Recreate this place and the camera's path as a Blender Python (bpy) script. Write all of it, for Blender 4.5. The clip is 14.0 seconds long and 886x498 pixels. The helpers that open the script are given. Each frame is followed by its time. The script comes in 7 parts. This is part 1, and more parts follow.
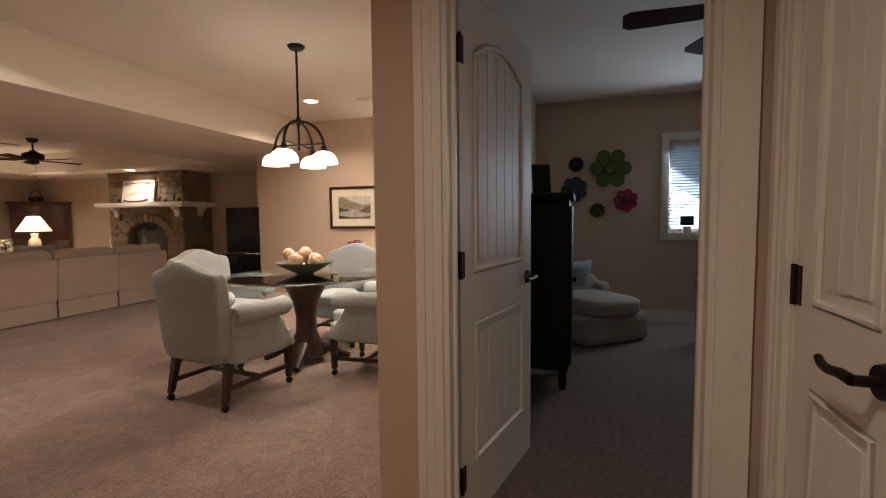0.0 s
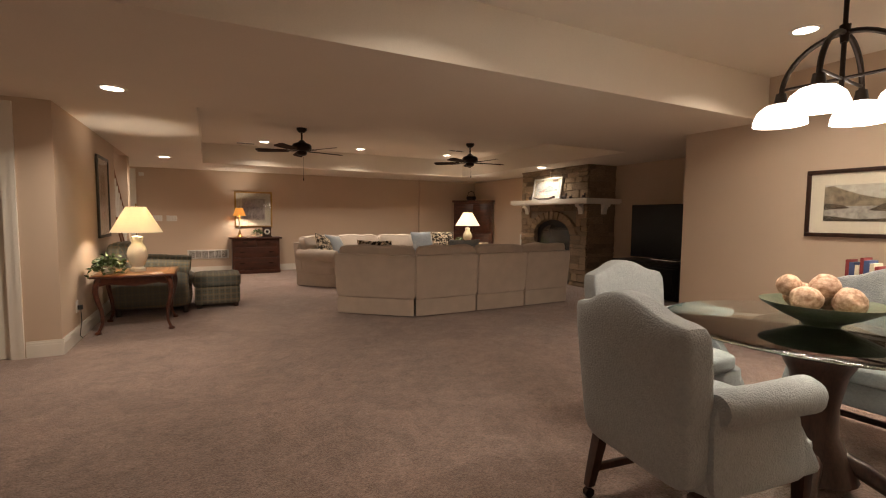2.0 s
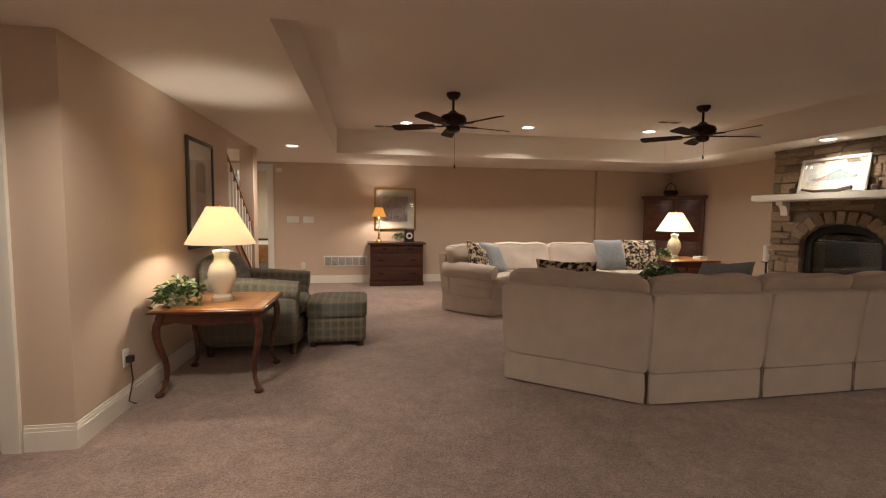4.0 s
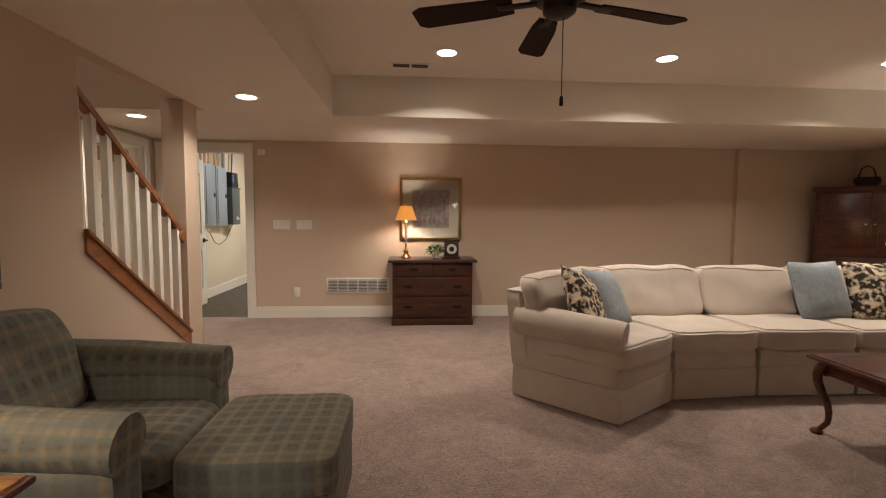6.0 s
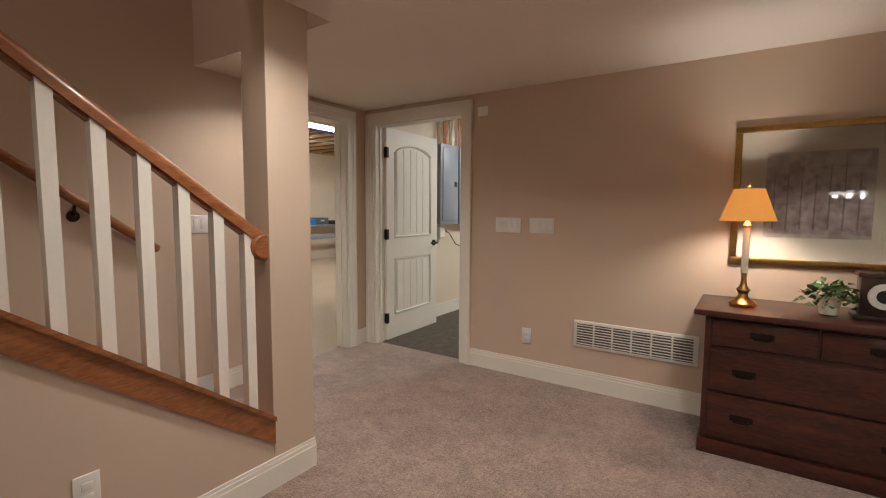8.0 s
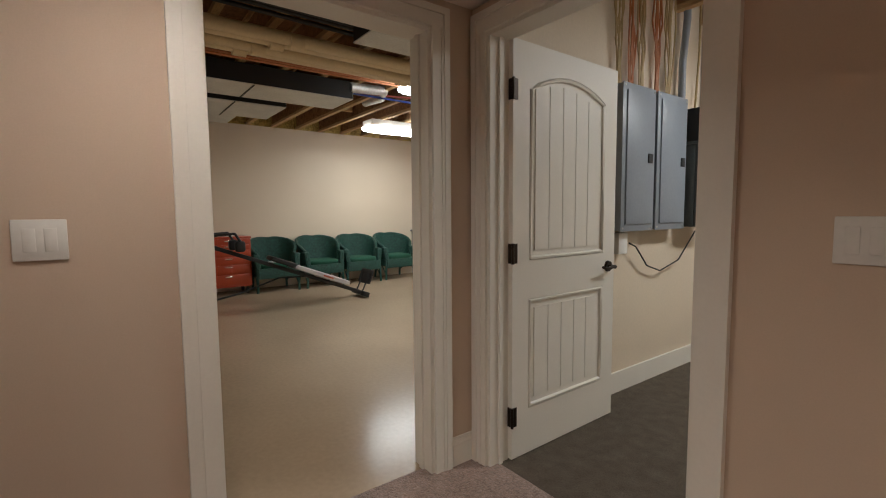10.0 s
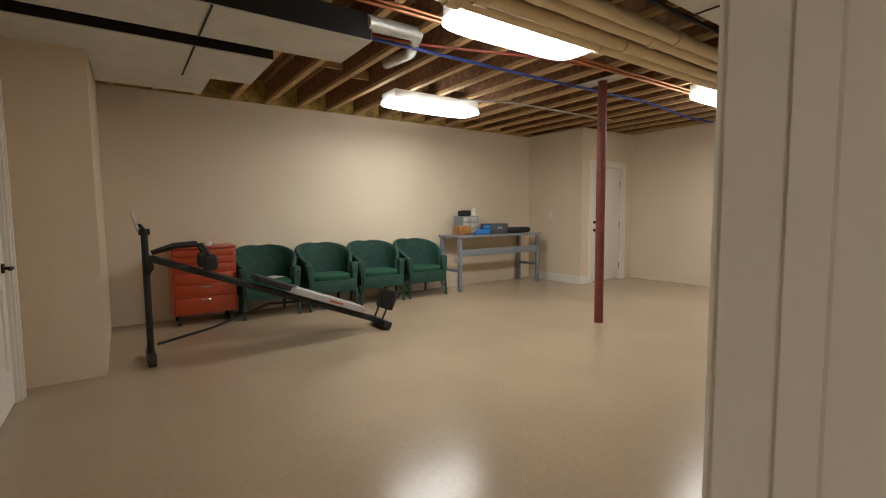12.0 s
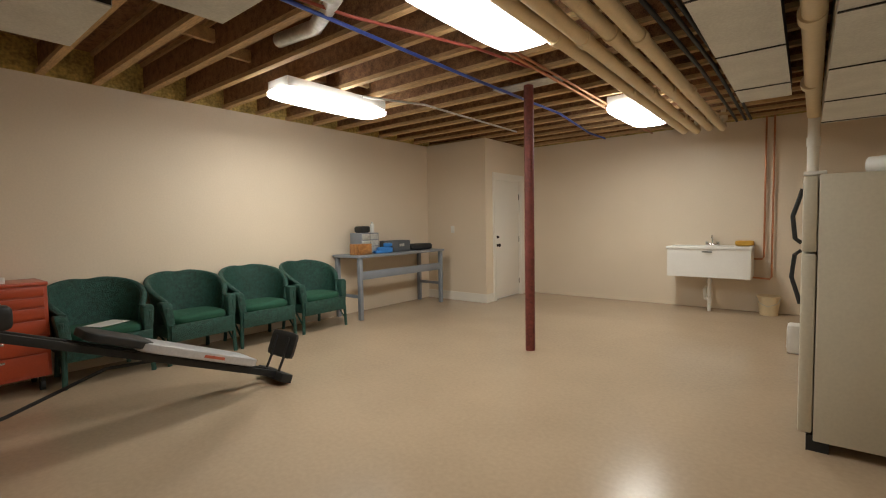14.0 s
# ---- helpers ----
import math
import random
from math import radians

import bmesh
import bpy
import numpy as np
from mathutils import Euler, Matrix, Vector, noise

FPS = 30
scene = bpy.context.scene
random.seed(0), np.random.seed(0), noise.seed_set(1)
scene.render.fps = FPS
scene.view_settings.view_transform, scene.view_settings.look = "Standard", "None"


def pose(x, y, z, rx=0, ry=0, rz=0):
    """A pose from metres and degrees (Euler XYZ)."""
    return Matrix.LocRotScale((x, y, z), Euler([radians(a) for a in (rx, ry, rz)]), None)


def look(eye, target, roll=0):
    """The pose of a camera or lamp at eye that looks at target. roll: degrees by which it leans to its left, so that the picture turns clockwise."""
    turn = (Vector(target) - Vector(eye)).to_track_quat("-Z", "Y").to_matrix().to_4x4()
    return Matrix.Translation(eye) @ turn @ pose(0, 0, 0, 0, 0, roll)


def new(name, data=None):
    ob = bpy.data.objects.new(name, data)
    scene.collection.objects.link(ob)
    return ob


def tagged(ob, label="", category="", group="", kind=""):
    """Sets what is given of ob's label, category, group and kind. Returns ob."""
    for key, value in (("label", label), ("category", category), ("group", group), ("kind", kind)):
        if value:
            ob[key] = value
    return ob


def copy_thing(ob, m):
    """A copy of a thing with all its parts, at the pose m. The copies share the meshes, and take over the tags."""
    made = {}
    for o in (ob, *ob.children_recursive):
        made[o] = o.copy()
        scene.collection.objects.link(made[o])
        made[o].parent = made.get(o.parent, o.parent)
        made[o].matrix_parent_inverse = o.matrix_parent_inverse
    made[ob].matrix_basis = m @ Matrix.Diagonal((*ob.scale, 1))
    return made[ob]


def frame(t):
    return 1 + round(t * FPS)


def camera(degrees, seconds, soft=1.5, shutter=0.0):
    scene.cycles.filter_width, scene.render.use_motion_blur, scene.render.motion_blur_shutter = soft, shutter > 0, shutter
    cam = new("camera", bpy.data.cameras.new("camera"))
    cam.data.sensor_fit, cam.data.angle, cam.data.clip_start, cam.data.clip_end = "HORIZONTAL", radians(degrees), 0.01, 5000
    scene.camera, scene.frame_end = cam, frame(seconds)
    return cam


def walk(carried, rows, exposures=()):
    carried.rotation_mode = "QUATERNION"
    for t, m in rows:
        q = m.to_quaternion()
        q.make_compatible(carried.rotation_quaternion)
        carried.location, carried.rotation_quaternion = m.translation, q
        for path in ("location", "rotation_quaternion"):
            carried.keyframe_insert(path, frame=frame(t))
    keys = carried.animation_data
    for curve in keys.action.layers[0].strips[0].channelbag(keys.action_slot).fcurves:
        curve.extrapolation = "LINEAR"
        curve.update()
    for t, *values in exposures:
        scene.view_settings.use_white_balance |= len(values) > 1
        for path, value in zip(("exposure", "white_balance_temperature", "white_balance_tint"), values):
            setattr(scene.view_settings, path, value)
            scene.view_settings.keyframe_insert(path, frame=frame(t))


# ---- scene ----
cam = camera(88.3, 14.0, 1.1)
PATH = [
    (0, (1.587, -0.008, 1.199), (3.491, 0.589, 1.068), -0.6),
    (0.5, (1.88, 0.226, 1.201), (3.624, 1.196, 1.069), -0.2),
    (1, (2.13, 0.486, 1.214), (3.602, 1.834, 1.082), 0.0),
    (1.5, (2.316, 0.835, 1.211), (3.507, 2.436, 1.075), 0.3),
    (2, (2.447, 1.23, 1.217), (3.357, 3.006, 1.08), 0.5),
    (2.5, (2.514, 1.723, 1.22), (3.181, 3.603, 1.08), 0.6),
    (3, (2.654, 2.263, 1.238), (3.131, 4.2, 1.098), 0.6),
    (3.2, (2.693, 2.498, 1.24), (3.119, 4.447, 1.098), 0.6),
    (5.5, (3.027, 5.711, 1.301), (3.269, 7.691, 1.152), 0.5),
    (6, (3.073, 6.369, 1.265), (3.215, 8.359, 1.124), 0.4),
    (6.5, (3.085, 7.072, 1.279), (3.053, 9.066, 1.13), 0.2),
    (7, (3.117, 7.698, 1.286), (2.77, 9.661, 1.126), 0.3),
    (7.5, (3.108, 8.323, 1.277), (2.351, 10.167, 1.113), 0.3),
    (8, (3.022, 8.919, 1.265), (1.917, 10.577, 1.095), 0.4),
    (8.2, (2.921, 9.135, 1.258), (1.744, 10.743, 1.09), 0.7),
    (10.3, (1.475, 10.859, 1.223), (-0.149, 12.015, 1.068), -0.5),
    (10.5, (1.305, 10.977, 1.219), (-0.328, 12.122, 1.067), -0.4),
    (11, (0.87, 11.146, 1.224), (-0.774, 12.274, 1.07), -0.5),
    (11.5, (0.442, 11.288, 1.206), (-1.209, 12.406, 1.051), -0.5),
    (12, (0.082, 11.402, 1.236), (-1.55, 12.548, 1.081), -0.5),
    (12.5, (-0.226, 11.456, 1.258), (-1.783, 12.702, 1.107), -0.7),
    (13, (-0.493, 11.572, 1.276), (-1.951, 12.934, 1.142), -0.8),
    (13.5, (-0.769, 11.61, 1.299), (-2.138, 13.064, 1.185), -0.9),
    (14, (-0.88, 11.605, 1.301), (-2.125, 13.166, 1.19), -1.0),
]
walk(cam, [(t, look(eye, target, roll)) for t, eye, target, roll in PATH], [(0, 0.35, 6850, 17), (0.6, 0.3, 6700, 14), (2, 0.15, 6700, 12), (3.2, 0.25, 6400, 11), (5.5, 0.22, 6250, 11), (6.1, 0.1, 6200, 10), (7.0, 0.05, 6000, 9), (8.2, 0.0, 5850, 9), (10.3, -0.52, 5900, 10), (11.5, -0.48, 6150, 10), (12.5, -0.42, 6150, 10), (14, -0.42, 6300, 10)])


# ---------- world ----------
world = bpy.data.worlds.new("world")
scene.world = world
world.use_nodes = True
wn = world.node_tree.nodes
sky = wn.new("ShaderNodeTexSky")
sky.sky_type, sky.sun_disc, sky.sun_elevation, sky.sun_rotation = "NISHITA", False, radians(25), radians(200)
world.node_tree.links.new(sky.outputs[0], wn["Background"].inputs[0])
wn["Background"].inputs[1].default_value = 0.12

WARM = (1.0, 0.87, 0.72)
COOL = (1.0, 0.96, 0.84)
RECESSED_W, BULB_W, PENDANT_W, TUBE_W, SMALL_W = 17.0, 17.0, 4.6, 25.0, 16.0


def lamp_area(x, y, z, sx, sy, watts, color, spread=160, shape="RECTANGLE"):
    d = bpy.data.lights.new("area_lamp", "AREA")
    d.shape, d.size, d.size_y, d.energy, d.color, d.spread = shape, sx, sy, watts, color, radians(spread)
    o = new("area_lamp", d)
    o.location = (x, y, z)
    return o


def lamp_point(x, y, z, watts, color, r=0.03):
    d = bpy.data.lights.new("point_lamp", "POINT")
    d.energy, d.color, d.shadow_soft_size = watts, color, r
    o = new("point_lamp", d)
    o.location = (x, y, z)
    return o


# ---------- materials ----------
MATS = {}


def mat(name, c, rough=0.6, metal=0.0, vary=0.12, scale=4.0, grain=60.0, bump=0.0, bump_scale=80.0, coat=0.0, spec=0.5,
        emit=None, emit_w=0.0, trans=0.0, c2=None, stretch=(1, 1, 1), sheen=0.0, island=False):
    m = bpy.data.materials.new(name)
    MATS[name] = m
    m.use_nodes = True
    nt = m.node_tree
    n, l = nt.nodes, nt.links
    b = n["Principled BSDF"]
    b.inputs["Roughness"].default_value = rough
    b.inputs["Metallic"].default_value = metal
    b.inputs["Coat Weight"].default_value = coat
    b.inputs["Specular IOR Level"].default_value = spec
    b.inputs["Transmission Weight"].default_value = trans
    b.inputs["Sheen Weight"].default_value = sheen
    tc = n.new("ShaderNodeTexCoord")
    mp = n.new("ShaderNodeMapping")
    mp.inputs["Scale"].default_value = stretch
    l.new(tc.outputs["Object"], mp.inputs[0])
    big, small = n.new("ShaderNodeTexNoise"), n.new("ShaderNodeTexNoise")
    big.inputs["Scale"].default_value, small.inputs["Scale"].default_value = scale, grain
    big.inputs["Detail"].default_value, small.inputs["Detail"].default_value = 4, 3
    l.new(mp.outputs[0], big.inputs[0]), l.new(mp.outputs[0], small.inputs[0])
    mix = n.new("ShaderNodeMath")
    mix.operation = "ADD"
    l.new(big.outputs[0], mix.inputs[0]), l.new(small.outputs[0], mix.inputs[1])
    ramp = n.new("ShaderNodeMapRange")
    ramp.inputs[1].default_value, ramp.inputs[2].default_value = 0.7, 1.3
    l.new(mix.outputs[0], ramp.inputs[0])
    col = n.new("ShaderNodeMix")
    col.data_type = "RGBA"
    lo = tuple(v * (1 - vary) for v in c)
    hi = tuple(min(1, v * (1 + vary)) for v in c) if c2 is None else c2
    col.inputs[6].default_value, col.inputs[7].default_value = (*lo, 1), (*hi, 1)
    l.new(ramp.outputs[0], col.inputs[0])
    out = col.outputs[2]
    if island:
        oi = n.new("ShaderNodeObjectInfo")
        hsv = n.new("ShaderNodeHueSaturation")
        r2 = n.new("ShaderNodeMapRange")
        r2.inputs[3].default_value, r2.inputs[4].default_value = 0.68, 1.28
        l.new(oi.outputs["Random"], r2.inputs[0])
        l.new(r2.outputs[0], hsv.inputs["Value"])
        l.new(out, hsv.inputs["Color"])
        out = hsv.outputs[0]
    l.new(out, b.inputs["Base Color"])
    if bump:
        bt = n.new("ShaderNodeTexNoise")
        bt.inputs["Scale"].default_value, bt.inputs["Detail"].default_value = bump_scale, 4
        l.new(mp.outputs[0], bt.inputs[0])
        bp = n.new("ShaderNodeBump")
        bp.inputs["Strength"].default_value, bp.inputs["Distance"].default_value = bump, 0.01
        l.new(bt.outputs[0], bp.inputs["Height"])
        l.new(bp.outputs[0], b.inputs["Normal"])
    if emit:
        b.inputs["Emission Color"].default_value = (*emit, 1)
        b.inputs["Emission Strength"].default_value = emit_w
    return m


wall_paint = mat("wall_paint", (0.60, 0.47, 0.355), 0.75, vary=0.03, scale=1.5, grain=200, bump=0.05, bump_scale=350)
ceil_paint = mat("ceiling_paint", (0.80, 0.73, 0.635), 0.85, vary=0.03, scale=1.2, grain=150, bump=0.05, bump_scale=250)
trim_white = mat("trim_white", (0.80, 0.76, 0.68), 0.48, vary=0.02, scale=3, grain=90)


def pile_carpet():
    """Cut pile: tufts, clumps of pile and broad brushed swathes."""
    m = mat("carpet_mauve", (0.26, 0.172, 0.138), 0.98, vary=0.34, scale=70, grain=190, bump=1.0, bump_scale=110, sheen=0.3, c2=(0.42, 0.297, 0.25))
    n, l = m.node_tree.nodes, m.node_tree.links
    b = n["Principled BSDF"]
    src = b.inputs["Base Color"].links[0].from_socket
    mp = [q for q in n if q.type == "MAPPING"][0]
    total = None
    for sc, det, amp in ((22.0, 3, 0.34), (5.0, 4, 0.30), (1.1, 3, 0.22)):
        t = n.new("ShaderNodeTexNoise")
        t.inputs["Scale"].default_value, t.inputs["Detail"].default_value, t.inputs["Distortion"].default_value = sc, det, 1.2
        l.new(mp.outputs[0], t.inputs[0])
        r = n.new("ShaderNodeMapRange")
        r.inputs[1].default_value, r.inputs[2].default_value = 0.32, 0.68
        r.inputs[3].default_value, r.inputs[4].default_value = 1 - amp / 2, 1 + amp / 2
        l.new(t.outputs[0], r.inputs[0])
        if total is None:
            total = r.outputs[0]
        else:
            k = n.new("ShaderNodeMath")
            k.operation = "MULTIPLY"
            l.new(total, k.inputs[0]), l.new(r.outputs[0], k.inputs[1])
            total = k.outputs[0]
    hsv = n.new("ShaderNodeHueSaturation")
    l.new(src, hsv.inputs["Color"]), l.new(total, hsv.inputs["Value"]), l.new(hsv.outputs[0], b.inputs["Base Color"])
    return m


carpet = pile_carpet()
carpet_dark = mat("carpet_grey", (0.105, 0.084, 0.062), 0.98, vary=0.3, scale=14, grain=120, bump=0.7, bump_scale=160)
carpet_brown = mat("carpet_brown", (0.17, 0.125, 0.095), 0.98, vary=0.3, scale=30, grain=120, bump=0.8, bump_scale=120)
shop_wall = mat("shop_wall_cream", (0.73, 0.62, 0.475), 0.6, vary=0.04, scale=0.9, grain=60, bump=0.04, bump_scale=60)
concrete = mat("floor_paint_tan", (0.42, 0.318, 0.215), 0.22, vary=0.08, scale=1.3, grain=35, bump=0.05, bump_scale=9, spec=0.5)
osb = mat("joist_osb", (0.21, 0.10, 0.045), 0.85, vary=0.45, scale=18, grain=90, c2=(0.38, 0.20, 0.09))
lumber = mat("lumber", (0.52, 0.34, 0.16), 0.75, vary=0.3, scale=5, grain=40, stretch=(0.4, 3, 3))
insul = mat("insulation_yellow", (0.50, 0.37, 0.12), 0.95, vary=0.5, scale=8, grain=40, bump=0.8, bump_scale=30)
cherry = mat("wood_cherry", (0.065, 0.016, 0.008), 0.32, vary=0.45, scale=3, grain=22, stretch=(1, 6, 6), c2=(0.145, 0.042, 0.020), coat=0.25)
mahogany = mat("wood_mahogany", (0.038, 0.010, 0.006), 0.36, vary=0.4, scale=3, grain=22, stretch=(1, 6, 6), c2=(0.085, 0.024, 0.012), coat=0.2)
dark_wood = mat("wood_dark", (0.030, 0.014, 0.009), 0.35, vary=0.4, scale=4, grain=24, stretch=(5, 5, 1), coat=0.2, c2=(0.06, 0.026, 0.016))
honey = mat("wood_honey", (0.33, 0.125, 0.030), 0.28, vary=0.35, scale=4, grain=26, stretch=(1, 7, 1), coat=0.3, c2=(0.52, 0.24, 0.07))
oak = mat("wood_oak_stain", (0.24, 0.082, 0.025), 0.35, vary=0.3, scale=4, grain=26, stretch=(6, 1, 6), coat=0.2, c2=(0.36, 0.138, 0.046))
black_wood = mat("wood_black", (0.008, 0.007, 0.007), 0.5, spec=0.25, vary=0.2)
bronze = mat("bronze_dark", (0.035, 0.024, 0.018), 0.4, metal=0.8, vary=0.2)
brass = mat("brass_old", (0.45, 0.28, 0.10), 0.3, metal=1.0, vary=0.15)
chrome = mat("chrome", (0.7, 0.7, 0.7), 0.12, metal=1.0, vary=0.03)
steel_grey = mat("steel_grey_paint", (0.23, 0.25, 0.28), 0.45, vary=0.08)
galv = mat("duct_galvanized", (0.55, 0.55, 0.52), 0.42, metal=0.5, vary=0.2, scale=6, grain=30)
duct_white = mat("duct_wrap", (0.62, 0.62, 0.58), 0.5, vary=0.12, scale=4, bump=0.25, bump_scale=12)
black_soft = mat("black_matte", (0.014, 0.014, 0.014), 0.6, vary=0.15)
cream_pvc = mat("pipe_cream", (0.72, 0.58, 0.36), 0.45, vary=0.06)
white_pvc = mat("pipe_white", (0.78, 0.76, 0.70), 0.4, vary=0.05)
copper = mat("copper_pipe", (0.55, 0.24, 0.12), 0.35, metal=0.9, vary=0.2)
blue_pex = mat("pipe_blue", (0.03, 0.07, 0.36), 0.4)
red_pex = mat("pipe_red", (0.33, 0.06, 0.04), 0.45)
rust = mat("post_red_oxide", (0.16, 0.035, 0.025), 0.6, vary=0.35, scale=8, grain=40)
upholstery = mat("chair_fabric_pale", (0.36, 0.385, 0.39), 0.95, vary=0.10, scale=45, grain=130, bump=0.6, bump_scale=140, sheen=0.2)
sofa_fab = mat("sofa_fabric_cream", (0.59, 0.50, 0.42), 0.95, vary=0.09, scale=6, grain=170, bump=0.5, bump_scale=190, sheen=0.2)


def shade_cloth(name, c, through_c, glow):
    """Shade cloth that lets the bulb inside shine through."""
    m = mat(name, c, 0.85, vary=0.04, emit=c, emit_w=glow)
    n, l = m.node_tree.nodes, m.node_tree.links
    t = n.new("ShaderNodeBsdfTranslucent")
    t.inputs[0].default_value = (*through_c, 1)
    mx = n.new("ShaderNodeMixShader")
    l.new(n["Principled BSDF"].outputs[0], mx.inputs[1]), l.new(t.outputs[0], mx.inputs[2])
    l.new(mx.outputs[0], n["Material Output"].inputs[0])
    return m


shade_mat = shade_cloth("lamp_shade_cream", (0.88, 0.76, 0.50), (0.42, 0.34, 0.22), 0.75)
shade_bell = shade_cloth("lamp_shade_bell", (0.85, 0.72, 0.48), (0.13, 0.10, 0.06), 0.9)
shade_amber = shade_cloth("lamp_shade_amber", (0.90, 0.40, 0.08), (0.10, 0.045, 0.010), 1.0)
shade_white = shade_cloth("lamp_shade_white", (0.90, 0.80, 0.60), (0.5, 0.42, 0.30), 1.3)
glow_warm = mat("bulb_glow_warm", (1, 1, 1), 0.5, emit=(1.0, 0.90, 0.74), emit_w=14)
glow_glass = mat("frosted_glass_lit", (0.9, 0.9, 0.88), 0.4, emit=(1.0, 0.93, 0.84), emit_w=4.5)
glow_tube = mat("diffuser_lit", (0.95, 0.95, 0.93), 0.4, emit=(1.0, 0.98, 0.92), emit_w=17.0)
ceramic = mat("ceramic_cream", (0.80, 0.75, 0.64), 0.18, vary=0.03, coat=0.5)
white_plastic = mat("plastic_white", (0.76, 0.74, 0.69), 0.35, vary=0.03)
leaf_green = mat("leaf_green", (0.055, 0.115, 0.030), 0.5, vary=0.5, scale=20, grain=60, c2=(0.14, 0.22, 0.07))


# ---------- mesh helpers ----------
def add_box(bm, x0, x1, y0, y1, z0, z1, bev=0.0, seg=2):
    t = bmesh.new()
    bmesh.ops.create_cube(t, size=1)
    bmesh.ops.scale(t, vec=(x1 - x0, y1 - y0, z1 - z0), verts=t.verts)
    bmesh.ops.translate(t, vec=((x0 + x1) / 2, (y0 + y1) / 2, (z0 + z1) / 2), verts=t.verts)
    if bev:
        bmesh.ops.bevel(t, geom=t.edges[:], offset=bev, segments=seg, profile=0.5, affect="EDGES")
    return merge(bm, t)


def merge(bm, t, m=None):
    if m is not None:
        bmesh.ops.transform(t, matrix=m, verts=t.verts)
    me = bpy.data.meshes.new("tmp")
    t.to_mesh(me)
    t.free()
    bm.from_mesh(me)
    bpy.data.meshes.remove(me)
    return bm


def box(*a, **k):
    return add_box(bmesh.new(), *a, **k)


def add_cyl(bm, p, q, r0, r1=None, seg=16):
    r1 = r0 if r1 is None else r1
    p, q = Vector(p), Vector(q)
    t = bmesh.new()
    bmesh.ops.create_cone(t, cap_ends=True, segments=seg, radius1=r0, radius2=r1, depth=(q - p).length)
    m = Matrix.Translation((p + q) / 2) @ (q - p).to_track_quat("Z", "Y").to_matrix().to_4x4()
    return merge(bm, t, m)


def add_lathe(bm, prof, at=(0, 0, 0), seg=24, m=None):
    t = bmesh.new()
    rings = []
    for r, z in prof:
        rings.append([t.verts.new((max(r, 1e-4) * math.cos(2 * math.pi * i / seg), max(r, 1e-4) * math.sin(2 * math.pi * i / seg), z)) for i in range(seg)])
    for a, b in zip(rings, rings[1:]):
        for i in range(seg):
            t.faces.new((a[i], a[(i + 1) % seg], b[(i + 1) % seg], b[i]))
    t.normal_update()
    return merge(bm, t, (Matrix.Translation(at) if m is None else m))


def add_prism(bm, poly, z0, z1, m=None):
    """A flat outline in x, y, raised from z0 to z1."""
    t = bmesh.new()
    lo = [t.verts.new((x, y, z0)) for x, y in poly]
    hi = [t.verts.new((x, y, z1)) for x, y in poly]
    t.faces.new(lo[::-1]), t.faces.new(hi)
    n = len(poly)
    for i in range(n):
        t.faces.new((lo[i], lo[(i + 1) % n], hi[(i + 1) % n], hi[i]))
    bmesh.ops.recalc_face_normals(t, faces=t.faces)
    return merge(bm, t, m)


def add_tube(bm, pts, r, seg=8, taper=None):
    pts = [Vector(p) for p in pts]
    t = bmesh.new()
    rings = []
    up = Vector((0.123, 0.31, 1))
    for i, p in enumerate(pts):
        d = (pts[min(i + 1, len(pts) - 1)] - pts[max(i - 1, 0)]).normalized()
        a = d.cross(up).normalized()
        b = d.cross(a)
        rr = r if taper is None else r + (taper - r) * i / (len(pts) - 1)
        rings.append([t.verts.new(p + (a * math.cos(2 * math.pi * k / seg) + b * math.sin(2 * math.pi * k / seg)) * rr) for k in range(seg)])
    for a, b in zip(rings, rings[1:]):
        for i in range(seg):
            t.faces.new((a[i], a[(i + 1) % seg], b[(i + 1) % seg], b[i]))
    t.faces.new(rings[0][::-1]), t.faces.new(rings[-1])
    bmesh.ops.recalc_face_normals(t, faces=t.faces)
    return merge(bm, t)


def arc(c, r, a0, a1, n, f):
    return [f(c[0] + r * math.cos(radians(a0 + (a1 - a0) * i / n)), c[1] + r * math.sin(radians(a0 + (a1 - a0) * i / n))) for i in range(n + 1)]


def add_soft(bm, c8, k=6.0, n=8, sag=0.0):
    """A cushion-like body: a rounded cube laid into eight corners (four below, four above, both anticlockwise)."""
    t = bmesh.new()
    bmesh.ops.create_cube(t, size=2)
    bmesh.ops.subdivide_edges(t, edges=t.edges[:], cuts=n, use_grid_fill=True)
    c = [Vector(v) for v in c8]
    for v in t.verts:
        p = v.co
        w = (abs(p.x) ** k + abs(p.y) ** k + abs(p.z) ** k) ** (1 / k)
        p = p / w
        x, y, z = (p.x + 1) / 2, (p.y + 1) / 2, (p.z + 1) / 2
        lo = (c[0] * (1 - x) + c[1] * x) * (1 - y) + (c[3] * (1 - x) + c[2] * x) * y
        hi = (c[4] * (1 - x) + c[5] * x) * (1 - y) + (c[7] * (1 - x) + c[6] * x) * y
        v.co = lo * (1 - z) + hi * z
        if sag:
            v.co += Vector(noise.noise_vector(v.co * 5)) * sag
    return merge(bm, t)


